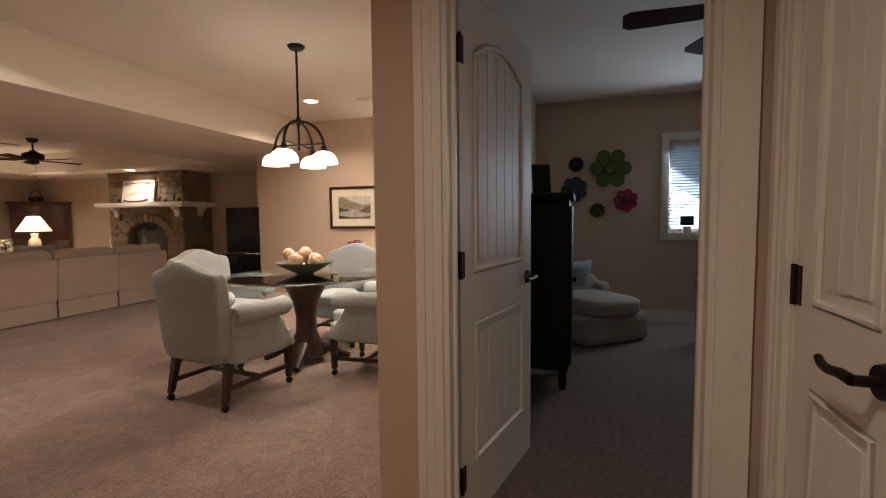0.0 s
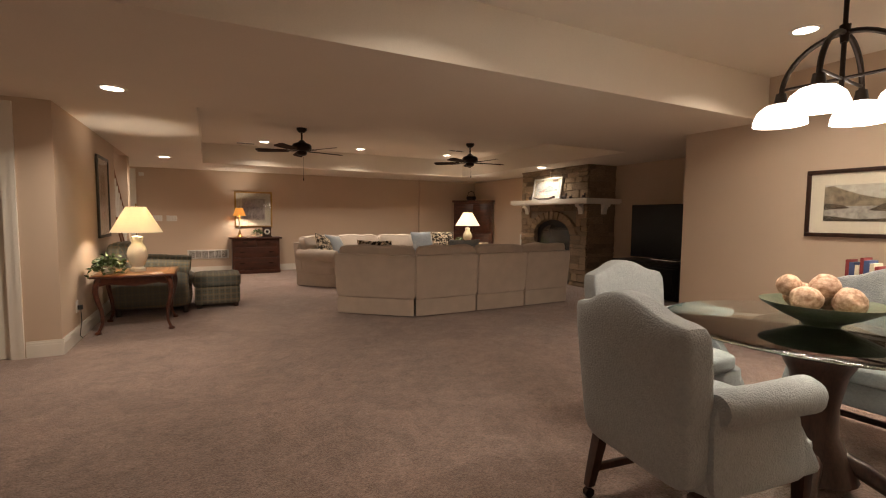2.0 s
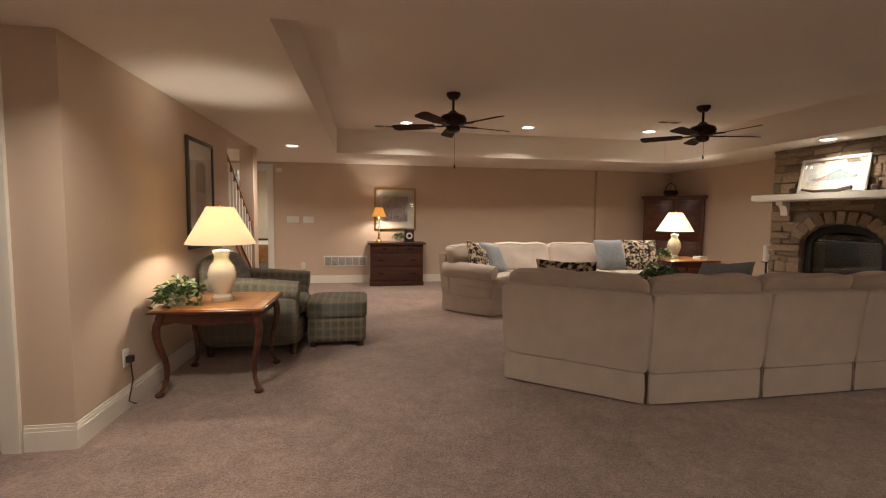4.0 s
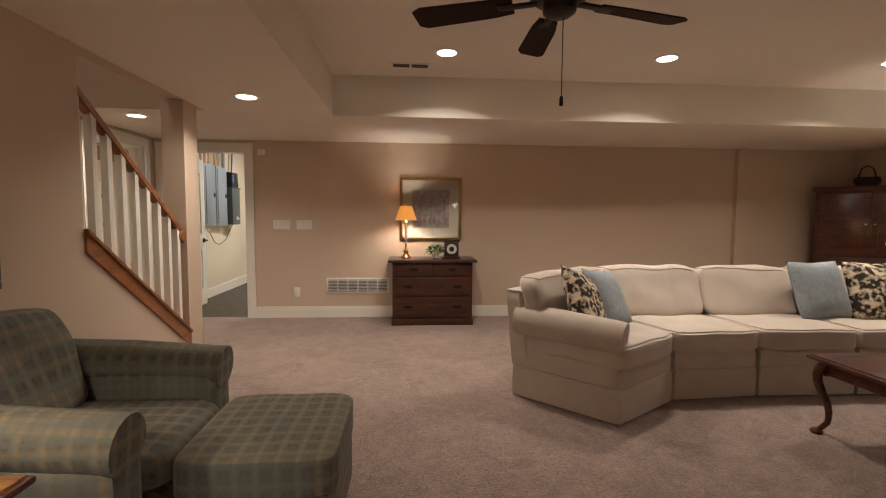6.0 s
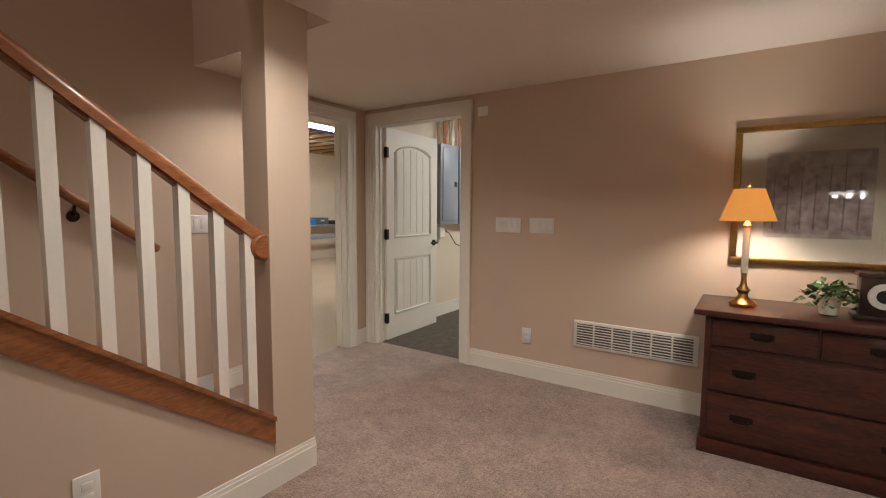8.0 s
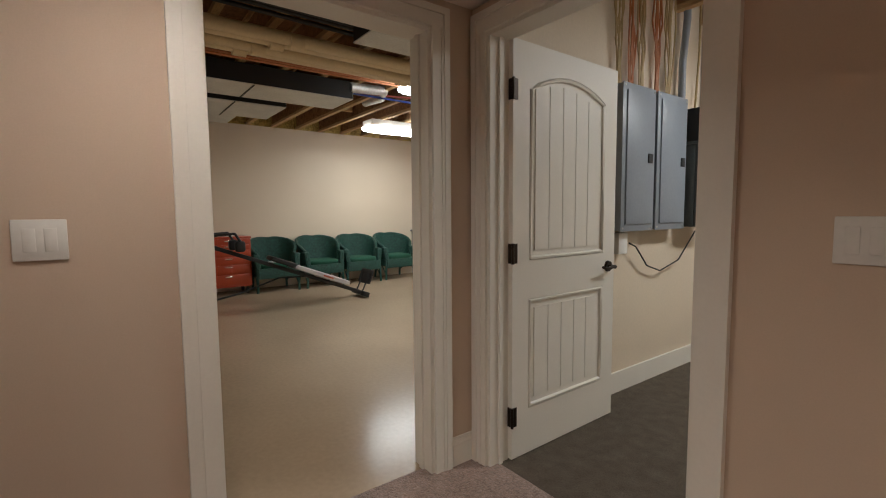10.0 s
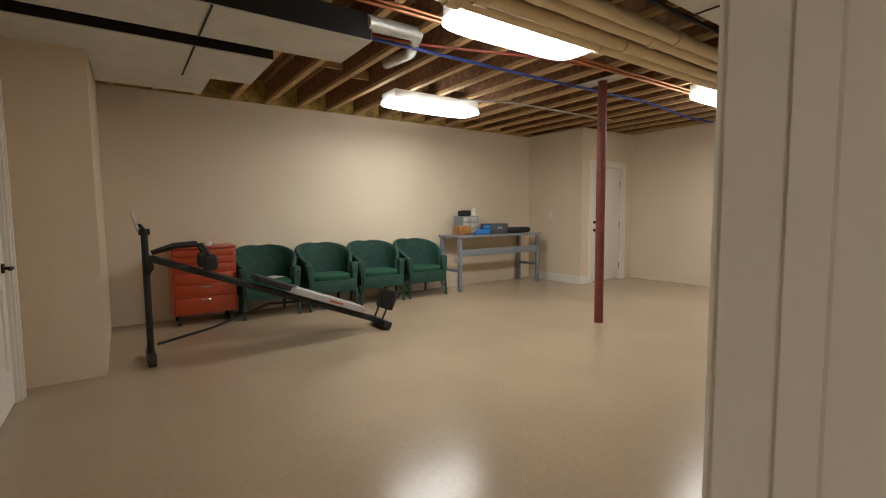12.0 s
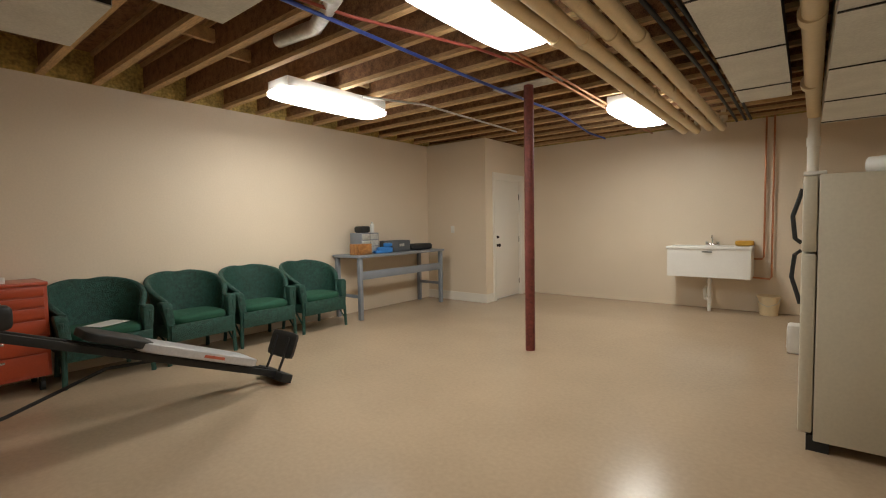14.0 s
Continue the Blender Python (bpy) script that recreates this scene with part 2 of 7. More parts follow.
def soft_ring(c8, k, lv, sag=0.0, n=10):
    """The line round a soft body's upper (lv = 1) or lower (lv = -1) edge."""
    c = [Vector(v) for v in c8]
    side = [2 * i / n - 1 for i in range(n)]
    loop = [(u, -1) for u in side] + [(1, u) for u in side] + [(-u, 1) for u in side] + [(-1, -u) for u in side]
    pts = []
    for u, v in loop + loop[:1]:
        w = (abs(u) ** k + abs(v) ** k + 1) ** (1 / k)
        x, y, z = (u / w + 1) / 2, (v / w + 1) / 2, (lv / w + 1) / 2
        lo = (c[0] * (1 - x) + c[1] * x) * (1 - y) + (c[3] * (1 - x) + c[2] * x) * y
        hi = (c[4] * (1 - x) + c[5] * x) * (1 - y) + (c[7] * (1 - x) + c[6] * x) * y
        p = lo * (1 - z) + hi * z
        pts.append(p + Vector(noise.noise_vector(p * 5)) * sag if sag else p)
    return pts


def soft_box(bm, x0, x1, y0, y1, z0, z1, k=6.0, n=8, sag=0.0):
    return add_soft(bm, [(x0, y0, z0), (x1, y0, z0), (x1, y1, z0), (x0, y1, z0), (x0, y0, z1), (x1, y0, z1), (x1, y1, z1), (x0, y1, z1)], k, n, sag)


def mesh_of(name, bm, material, smooth=True):
    me = bpy.data.meshes.new(name)
    bm.to_mesh(me)
    bm.free()
    me.materials.append(material)
    if smooth:
        me.shade_smooth()
        me.set_sharp_from_angle(angle=radians(40))
    return me


def part(name, bm, material, parent, label="", smooth=True):
    ob = new(name, mesh_of(name, bm, material, smooth))
    ob.parent = parent
    if label:
        ob["label"] = label
    return ob


def thing(name, x, y, z, rz, label, category, group=""):
    ob = new(name)
    ob.empty_display_size = 0.1
    ob.matrix_basis = pose(x, y, z, 0, 0, rz)
    return tagged(ob, label, category, group)


def single(name, bm, material, label, category, at=None, group=""):
    ob = new(name, mesh_of(name, bm, material))
    if at is not None:
        ob.matrix_basis = at
    return tagged(ob, label, category, group)


def struct(name, bm, material, label, category="wall"):
    return tagged(new(name, mesh_of(name, bm, material, False)), label, category, "", "structure")


def boxes(*rows):
    bm = bmesh.new()
    for r in rows:
        add_box(bm, *r)
    return bm


# ---------- the large structure ----------
LOW, HIGH, TRAY, SHOP = 2.17, 2.58, 2.53, 2.66
XW, XD, XR, YF = 1.29, 7.26, 8.98, 12.10      # stair wall, dining wall, fireplace wall, far wall
struct("floor_carpet", boxes((-0.04, 9.2, -0.7, 12.16, -0.1, 0)), carpet, "mauve beige cut pile carpet over the whole living area", "floor")
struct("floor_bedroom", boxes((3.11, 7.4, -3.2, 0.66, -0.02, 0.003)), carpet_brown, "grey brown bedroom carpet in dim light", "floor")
struct("floor_workshop", boxes((-6.3, -0.04, 8.0, 19.5, -0.1, 0)), concrete, "glossy tan painted concrete workshop floor", "floor")
struct("floor_utility", boxes((-0.04, 3.2, 12.16, 16.2, -0.1, 0)), carpet_dark, "dark grey carpet in the utility room", "floor")

# far wall with the utility door opening, and the pilaster
struct("wall_far", boxes((1.085, 9.1, YF, YF + 0.12, 0, HIGH), (0.135, 1.085, YF, YF + 0.12, 2.04, HIGH), (-0.11, 0.135, YF, YF + 0.12, 0, HIGH)), wall_paint,
       "tan painted far wall of the living room")
struct("wall_pilaster", boxes((7.29, 7.42, YF - 0.07, YF - 0.002, 0, LOW)), wall_paint, "narrow tan boxed pilaster on the far wall")
struct("wall_fireplace_side", boxes((XR, XR + 0.12, 4.5, YF, 0, HIGH)), wall_paint, "tan painted wall behind the stone fireplace")
struct("wall_alcove", boxes((XD, XR, 4.51, 4.63, 0, HIGH)), wall_paint, "tan painted return wall of the television alcove")
struct("wall_dining", boxes((XD, XD + 0.12, 0.60, 4.51, 0, HIGH + 0.1)), wall_paint, "tan painted dining wall with a framed picture")
struct("wall_bedroom_north", boxes((3.17, XD, 0.58, 0.70, 0, HIGH + 0.1)), wall_paint, "tan wall between dining area and bedroom")
struct("wall_bedroom_door", boxes((3.05, 3.17, 0.45, 0.70, 0, HIGH + 0.1), (3.05, 3.17, -0.36, 0.45, 2.04, HIGH + 0.1), (3.05, 3.17, -0.62, -0.36, 0, HIGH + 0.1)),
       wall_paint, "tan wall around the bedroom doorway")
struct("wall_hall", boxes((-0.02, 2.46, -0.62, -0.5, 0, HIGH + 0.1), (2.46, 2.93, -0.62, -0.5, 2.04, HIGH + 0.1), (2.93, 3.05, -0.62, -0.5, 0, HIGH + 0.1)), wall_paint,
       "tan hall wall with a narrow closet door")
struct("wall_west", boxes((-0.14, -0.02, -0.62, 6.2, 0, HIGH + 0.1)), wall_paint, "tan painted side wall of the hall")
struct("wall_closet", boxes((-0.02, 0.19, 6.2, 6.32, 0, LOW), (0.19, 0.95, 6.2, 6.32, 2.04, LOW), (0.95, 1.17, 6.2, 6.32, 0, LOW)), wall_paint,
       "tan wall with a white two panel closet door")
struct("wall_stair_side", boxes((1.17, XW, 6.2, 9.0, 0, 4.8)), wall_paint, "tan painted wall beside the stairs with a framed picture")
struct("wall_stair_back", boxes((-0.11, 0.03, 6.33, 10.6, 0, 4.8), (-0.14, 1.29, 6.2, 6.3, 2.2, 4.8)), wall_paint, "tan stairwell wall carrying a wooden handrail")
struct("stairwell_header", boxes((0.032, XW, 10.53, 10.598, LOW + 0.002, 4.8), (1.17, XW, 9.002, 10.53, LOW + 0.002, 4.8)), wall_paint, "tan header above the stair opening")
struct("stairwell_lid", boxes((-0.2, 1.4, 6.2, 10.65, 4.8, 4.9)), ceil_paint, "plain ceiling high over the stairwell", "ceiling")
# wall with the workshop doorway
struct("wall_workshop_door", boxes((-0.11, 0.03, 10.6, 10.94, 0, SHOP + 0.3), (-0.11, 0.03, 10.94, 11.86, 2.04, SHOP + 0.3), (-0.11, 0.03, 11.86, YF, 0, SHOP + 0.3)), wall_paint,
       "tan wall around the workshop doorway")
struct("wall_workshop_east", boxes((-0.125, -0.015, YF + 0.12, 19.4, 0, SHOP + 0.3), (-0.125, -0.112, 8.4, 10.92, 0, SHOP + 0.3), (-0.125, -0.112, 11.88, YF + 0.12, 0, SHOP + 0.3),
                                   (-0.125, -0.112, 10.92, 11.88, 2.06, SHOP + 0.3)), shop_wall, "cream painted wall between workshop and utility room")
struct("wall_workshop_west", boxes((-6.27, -6.15, 8.4, 17.92, 0, SHOP)), shop_wall, "cream painted long workshop wall")
struct("wall_workshop_stub", boxes((-6.15, -4.93, 17.80, 17.92, 0, SHOP)), shop_wall, "cream painted return wall beside the workbench")
struct("wall_workshop_door_side", boxes((-5.05, -4.93, 17.92, 18.1, 0, SHOP), (-5.05, -4.93, 18.1, 18.95, 2.04, SHOP), (-5.05, -4.93, 18.95, 19.37, 0, SHOP)), shop_wall,
       "cream painted wall around a white exterior door")
struct("wall_workshop_back", boxes((-5.05, -0.125, 19.25, 19.37, 0, SHOP)), shop_wall, "cream painted back wall behind the laundry sink")
struct("wall_workshop_south", boxes((-6.15, -4.27, 10.72, 11.25, 0, SHOP), (-4.27, -4.0, 10.66, 10.78, 0, SHOP), (-4.0, -3.2, 10.66, 10.78, 2.04, SHOP), (-3.2, -0.125, 10.66, 10.78, 0, SHOP)),
       shop_wall, "cream painted workshop wall with a projecting pier")
struct("wall_utility_far", boxes((-0.015, 3.2, 16.0, 16.12, 0, SHOP + 0.3)), shop_wall, "cream painted far wall of the utility room")
struct("wall_utility_east", boxes((3.08, 3.2, YF + 0.12, 16.0, 0, SHOP + 0.3)), shop_wall, "cream painted side wall of the utility room")
struct("wall_utility_inner", boxes((1.18, 3.08, YF + 0.12, YF + 0.135, 0, SHOP + 0.3), (-0.015, 0.04, YF + 0.12, YF + 0.135, 0, SHOP + 0.3), (0.04, 1.18, YF + 0.12, YF + 0.135, 2.06, SHOP + 0.3)), shop_wall,
       "cream inner face of the utility door wall")
# bedroom shell
WY0, WY1, WZ0, WZ1 = -1.72, -0.89, 1.02, 2.04
struct("wall_bedroom_east", boxes((XD, XD + 0.14, WY1, 0.60, 0, HIGH + 0.1), (XD, XD + 0.14, -3.2, WY0, 0, HIGH + 0.1), (XD, XD + 0.14, WY0, WY1, 0, WZ0), (XD, XD + 0.14, WY0, WY1, WZ1, HIGH + 0.1)),
       wall_paint, "tan bedroom wall with a small window")
struct("wall_bedroom_south", boxes((3.05, XD + 0.14, -3.32, -3.2, 0, HIGH + 0.1)), wall_paint, "tan bedroom wall")
struct("wall_bedroom_west", boxes((3.05, 3.17, -3.2, -0.62, 0, HIGH + 0.1)), wall_paint, "tan bedroom wall beside the closet")

# ceilings
SOF = 3.79
TX0, TX1, TY0, TY1 = 2.37, 7.75, 5.88, 10.62
struct("ceiling_dining", boxes((-0.14, XD + 0.12, -0.62, SOF, HIGH, HIGH + 0.1)), ceil_paint, "cream raised ceiling over the dining area", "ceiling")
struct("ceiling_bedroom", boxes((3.05, XD + 0.14, -3.32, -0.62, HIGH - 0.02, HIGH + 0.1), (3.171, XD - 0.001, -0.62, 0.579, HIGH - 0.02, HIGH - 0.001)), ceil_paint, "dim bedroom ceiling", "ceiling")
struct("ceiling_low", boxes((-0.14, XR + 0.12, SOF, TY0, LOW, HIGH + 0.1), (-0.14, XW, TY0, 6.2, LOW, HIGH + 0.1), (XW, TX0, TY0, TY1, LOW, HIGH + 0.1), (TX1, XR + 0.12, TY0, TY1, LOW, HIGH + 0.1),
                            (XW, XR + 0.12, TY1, YF, LOW, HIGH + 0.1), (-0.02, XW, 10.53, YF, LOW, LOW + 0.001), (-0.02, XW, 10.6, YF, LOW + 0.001, HIGH + 0.1), (TX0, TX1, TY0, TY1, TRAY, HIGH + 0.1)), ceil_paint,
       "cream ceiling with a shallow tray over the seating", "ceiling")


bmj, bmf = bmesh.new(), bmesh.new()
for (x0, x1, y0, y1) in ((-6.15, -0.125, 10.98, 19.25), (-0.015, 3.08, 12.45, 15.95)):
    n = int((y1 - y0) / 0.406)
    for i in range(n + 1):
        y = y0 + 0.406 * i
        add_box(bmj, x0, x1, y - 0.006, y + 0.006, SHOP + 0.038, SHOP + 0.262)
        add_box(bmf, x0, x1, y - 0.03, y + 0.03, SHOP, SHOP + 0.038)
        add_box(bmf, x0, x1, y - 0.03, y + 0.03, SHOP + 0.262, SHOP + 0.3)
        if i < n:
            for xb in (-4.8, -1.6):
                if x0 < xb < x1 and (i % 3) != 1:
                    add_box(bmf, xb + 0.2 * (i % 2), xb + 0.04 + 0.2 * (i % 2), y + 0.03, y + 0.376, SHOP + 0.1, SHOP + 0.2)
struct("ceiling_joists", bmj, osb, "exposed brown wood joist webs under the floor above", "ceiling")
struct("ceiling_joist_flanges", bmf, lumber, "pale lumber joist flanges with blocking", "ceiling")
struct("ceiling_subfloor", boxes((-6.3, -0.11, 8.3, 19.5, SHOP + 0.3, SHOP + 0.34), (-0.11, 3.2, YF + 0.12, 16.2, SHOP + 0.3, SHOP + 0.34)), osb, "dark wood panel subfloor overhead", "ceiling")
struct("ceiling_rim", boxes((-6.27, -6.17, 10.9, 17.9, SHOP, SHOP + 0.3), (-5.0, -0.13, 19.26, 19.36, SHOP, SHOP + 0.3), (-6.15, -0.13, 8.4, 8.5, 0, SHOP + 0.3)), insul, "yellow rim insulation above the wall", "ceiling")

# baseboards
def baseboard(name, rows):
    bm = bmesh.new()
    for x0, y0, x1, y1 in rows:
        d = Vector((x1 - x0, y1 - y0, 0))
        ang = math.atan2(d.y, d.x)
        t = box(0, d.length, 0, 0.014, 0.0, 0.105)
        add_box(t, 0, d.length, 0, 0.010, 0.105, 0.125)
        add_box(t, 0, d.length, 0, 0.006, 0.125, 0.14)
        merge(bm, t, pose(x0, y0, 0, 0, 0, math.degrees(ang)))
    return struct(name, bm, trim_white, "white painted moulded baseboard", "baseboard")


baseboard("baseboard", [(7.29, YF, 1.16, YF), (XR, YF, 7.42, YF), (XR, 9.06, XR, YF), (XR, 4.63, XR, 7.16), (XD, 0.70, XD, 4.63),
                        (3.06, 0.70, XD, 0.70), (3.05, 0.54, 3.05, 0.70), (XW + 0.012, 6.2, 1.05, 6.2), (XW, 10.378, XW, 6.2), (1.12, 10.378, XW, 10.378), (0.03, YF, 0.03, 11.96), (0.03, 10.85, 0.03, 10.21)])
struct("baseboard_bedroom", boxes((XD - 0.014, XD, -3.2, 0.566, 0, 0.13), (3.2, XD - 0.014, 0.566, 0.58, 0, 0.13)), trim_white, "white bedroom baseboard", "baseboard")
struct("baseboard_utility", boxes((-0.015, 0.0, 12.3, 15.98, 0, 0.14), (0.0, 3.0, 15.985, 16.0, 0, 0.14)), trim_white, "white utility room baseboard", "baseboard")
struct("baseboard_workshop", boxes((-6.14, -4.92, 17.785, 17.8, 0, 0.14), (-4.93, -4.915, 17.8, 18.02, 0, 0.14)), trim_white, "white baseboard on the workshop return wall", "baseboard")


# ---------- doors and casings ----------
def casing(name, wall_m, w, depth, h=2.04, both=True, label="white painted door casing with a moulded profile"):
    """A door frame lying in x (0..w) at y = 0 (near face) to depth, z up; wall_m lays it into the wall."""
    bm = bmesh.new()
    for side in ((-1, 0), (1, depth)) if both else ((-1, 0),):
        s, y = side
        for x0, x1 in ((-0.09, 0.0), (w, w + 0.09)):
            a, b = sorted((y, y + s * 0.016))
            add_box(bm, x0, x1, a, b, 0, h + 0.09)
            a, b = sorted((y + s * 0.016, y + s * 0.024))
            e0, e1 = (x0, x0 + 0.03) if x0 < 0 else (x1 - 0.03, x1)
            add_box(bm, e0, e1, a, b, 0, h + 0.09)
            a, b = sorted((y + s * 0.016, y + s * 0.020))
            add_box(bm, x0 + 0.045, x1 - 0.03, a, b, 0, h)
        a, b = sorted((y, y + s * 0.016))
        add_box(bm, 0, w, a, b, h, h + 0.09)
        a, b = sorted((y + s * 0.016, y + s * 0.024))
        add_box(bm, -0.06, w + 0.06, a, b, h + 0.06, h + 0.09)
    add_box(bm, 0, 0.018, 0, depth, 0, h), add_box(bm, w - 0.018, w, 0, depth, 0, h), add_box(bm, 0.018, w - 0.018, 0, depth, h - 0.018, h)
    add_box(bm, 0.018, 0.03, depth * 0.42, depth * 0.62, 0, h - 0.018), add_box(bm, w - 0.03, w - 0.018, depth * 0.42, depth * 0.62, 0, h - 0.018)
    ob = struct(name, bm, trim_white, label, "door frame")
    ob.matrix_basis = wall_m
    return ob


def lever(parent, x, y, z, s, toward, metal):
    """A lever handle on the face at y, facing s, with its arm toward -1 or 1 in x."""
    bm = bmesh.new()
    add_cyl(bm, (x, y, z), (x, y + s * 0.012, z), 0.033, 0.030, 20)
    add_cyl(bm, (x, y + s * 0.01, z), (x, y + s * 0.05, z), 0.011, 0.010, 12)
    pts = [(x, y + s * 0.05, z), (x + toward * 0.03, y + s * 0.054, z + 0.003), (x + toward * 0.07, y + s * 0.054, z - 0.004), (x + toward * 0.10, y + s * 0.053, z - 0.002), (x + toward * 0.122, y + s * 0.050, z + 0.006)]
    add_tube(bm, pts, 0.011, 10, 0.008)
    return part("door_handle", bm, metal, parent, "dark bronze lever handle")


def outline(x0, x1, z0, z1, rise=0.0, n=10):
    pts = [(x0, z0), (x1, z0), (x1, z1 - rise)]
    if rise:
        pts += [(x1 + (x0 - x1) * i / n, z1 - rise + rise * math.sin(math.pi * i / n) ** 0.8) for i in range(1, n)]
    pts.append((x0, z1 - rise))
    return pts


def door(name, w, at, label, hinges=True, metal=None, swing_lever=True, planks=True):
    """A leaf hinged at x = 0, lying in x (0..w) and y (0..0.035)."""
    metal = metal or bronze
    d = thing(name, 0, 0, 0, 0, label, "door")
    d.matrix_basis = at
    d["kind"] = "structure"
    h, T, st = 2.03, 0.036, min(0.115, w * 0.2)
    XZ = Matrix(((1, 0, 0, 0), (0, 0, 1, 0), (0, 1, 0, 0), (0, 0, 0, 1)))
    bm = boxes((st - 0.001, w - st + 0.001, 0.009, T - 0.009, 0.2, h - 0.1))
    for r in ((0, st, 0, T, 0.008, h), (w - st, w, 0, T, 0.008, h), (st, w - st, 0, T, 0.008, 0.24), (st, w - st, 0, T, 0.80, 0.99)):
        add_box(bm, *r)
    n, zt, rise = 14, h - 0.12, 0.085
    top = [(w - st, h), (st, h)] + [(st + (w - 2 * st) * i / n, zt - rise + rise * math.sin(math.pi * i / n) ** 0.8) for i in range(n + 1)]
    add_prism(bm, top, 0, T, XZ)
    part("leaf", bm, trim_white, d, smooth=False)
    for (z0, z1, rs) in ((0.24, 0.80, 0), (0.99, zt, rise)):
        for y in (0.004, T - 0.004):
            mo = bmesh.new()
            o = outline(st + 0.012, w - st - 0.012, z0 + 0.012, z1 - 0.012, rs)
            add_tube(mo, [(x, y, z) for x, z in o + o[:2]], 0.011, 6)
            part("panel_moulding", mo, trim_white, d)
        k = 5 if w > 0.6 else 3
        a, b = st + 0.045, w - st - 0.045
        for i in range(k):
            x0, x1 = a + (b - a) * i / k + 0.003, a + (b - a) * (i + 1) / k - 0.003
            ztop = z1 - 0.05 - (rs - rs * math.sin(math.pi * ((x0 + x1) / 2 - st) / (w - 2 * st)) ** 0.8 if rs else 0)
            part("plank", box(x0, x1, 0.003, T - 0.003, z0 + 0.05, ztop), trim_white, d, smooth=False)
    if hinges:
        for z in (0.22, 1.03, 1.80):
            hb = boxes((-0.004, 0.03, -0.004, 0.002, z - 0.048, z + 0.048))
            add_cyl(hb, (-0.004, -0.005, z - 0.05), (-0.004, -0.005, z + 0.05), 0.007, seg=10)
            add_box(hb, -0.003, 0.002, 0.0, T, z - 0.048, z + 0.048)
            part("hinge", hb, metal, d, "dark bronze hinge")
    if swing_lever:
        lever(d, w - 0.065, 0, 0.91, -1, -1, metal)
        lever(d, w - 0.065, T, 0.92, 1, -1, metal)
        part("latch_plate", box(w - 0.001, w + 0.002, 0.006, T - 0.006, 0.89, 0.95), metal, d)
    return d


R90 = pose(0, 0, 0, 0, 0, 90)
# bedroom door: frame in the wall x = 3.05..3.17, leaf open into the bedroom
casing("door_frame_bedroom", pose(3.05, 0.45, 0, 0, 0, -90), 0.81, 0.12)
door("door_bedroom", 0.77, pose(3.175, 0.425, 0, 0, 0, -12.5), "white two panel arch top bedroom door standing open")
casing("door_frame_hall_closet", pose(2.93, -0.5, 0, 0, 0, 180), 0.47, 0.12)
door("door_hall_closet", 0.43, pose(2.91, -0.504, 0, 0, 0, 180), "narrow white panelled closet door, closed")
casing("door_frame_closet", pose(0.19, 6.2, 0), 0.76, 0.12)
door("door_closet", 0.72, pose(0.21, 6.215, 0), "white two panel arch top closet door, closed", hinges=False)
casing("door_frame_utility", pose(0.135, YF, 0), 0.95, 0.12)
door("door_utility", 0.86, pose(0.18, YF + 0.12, 0, 0, 0, 91), "white two panel door standing open into the utility room")
casing("door_frame_workshop", pose(0.03, 10.94, 0, 0, 0, 90), 0.92, 0.14)
door("door_workshop", 0.87, pose(-0.128, 10.965, 0, 0, 0, 177), "white two panel door standing open into the workshop")
casing("door_frame_workshop_side", pose(-3.2, 10.78, 0, 0, 0, 180), 0.80, 0.12)
door("door_workshop_side", 0.76, pose(-3.22, 10.76, 0, 0, 0, 180), "white panelled door in the workshop, closed")
casing("door_frame_exterior", pose(-4.93, 18.1, 0, 0, 0, 90), 0.85, 0.12)


# ---------- ceiling fixtures ----------
def recessed(x, y, z, watts=RECESSED_W):
    o = thing("recessed_light", x, y, z, 0, "round white recessed ceiling light, switched on", "ceiling light", "recessed ceiling lights")
    bm = bmesh.new()
    add_lathe(bm, [(0.072, 0.001), (0.074, -0.006), (0.098, -0.004), (0.100, 0.0)], seg=28)
    part("trim_ring", bm, white_plastic, o)
    bm = bmesh.new()
    add_lathe(bm, [(0.0, -0.0035), (0.073, -0.0030)], seg=28)
    part("lens", bm, glow_warm, o, "glowing white lens")
    lamp_area(x, y, z - 0.012, 0.14, 0.14, watts, WARM, 138, "DISK")
    return o


for x, y in ((3.35, 9.98), (5.10, 9.95), (6.95, 9.87)):
    recessed(x, y, TRAY)
for x, y in ((1.82, 5.50), (1.82, 10.03), (0.57, 10.81), (8.02, 8.08)):
    recessed(x, y, LOW, 8.0 if x > 8 or x < 1 else 15.0 if y < 6 else 11.0)
for x, y in ((6.28, 3.05), (6.21, 1.41), (3.58, 3.08), (1.55, 0.35)):
    recessed(x, y, HIGH, 8.0 if x < 4 else 15.0)


def tube_light(x, y, ln):
    o = thing("fluorescent_light", x, y, SHOP - 0.06, 0, "long rounded white fluorescent ceiling fixture, lit", "ceiling light", "workshop ceiling lights")
    bm = boxes((-0.16, 0.16, -ln / 2 + 0.05, ln / 2 - 0.05, -0.03, 0.06))
    part("housing", bm, white_plastic, o)
    bm = bmesh.new()
    soft_box(bm, -0.2, 0.2, -ln / 2, ln / 2, -0.10, -0.025, 5, 8)
    part("diffuser", bm, glow_tube, o, "glowing white plastic diffuser")
    lamp_area(x, y, SHOP - 0.165, 0.34, ln - 0.1, TUBE_W, COOL, 175)
    return o


tube_light(-4.72, 14.63, 1.32)
tube_light(-2.42, 13.90, 1.32)
tube_light(-2.47, 17.35, 1.32)
tube_light(1.5, 14.3, 1.32)


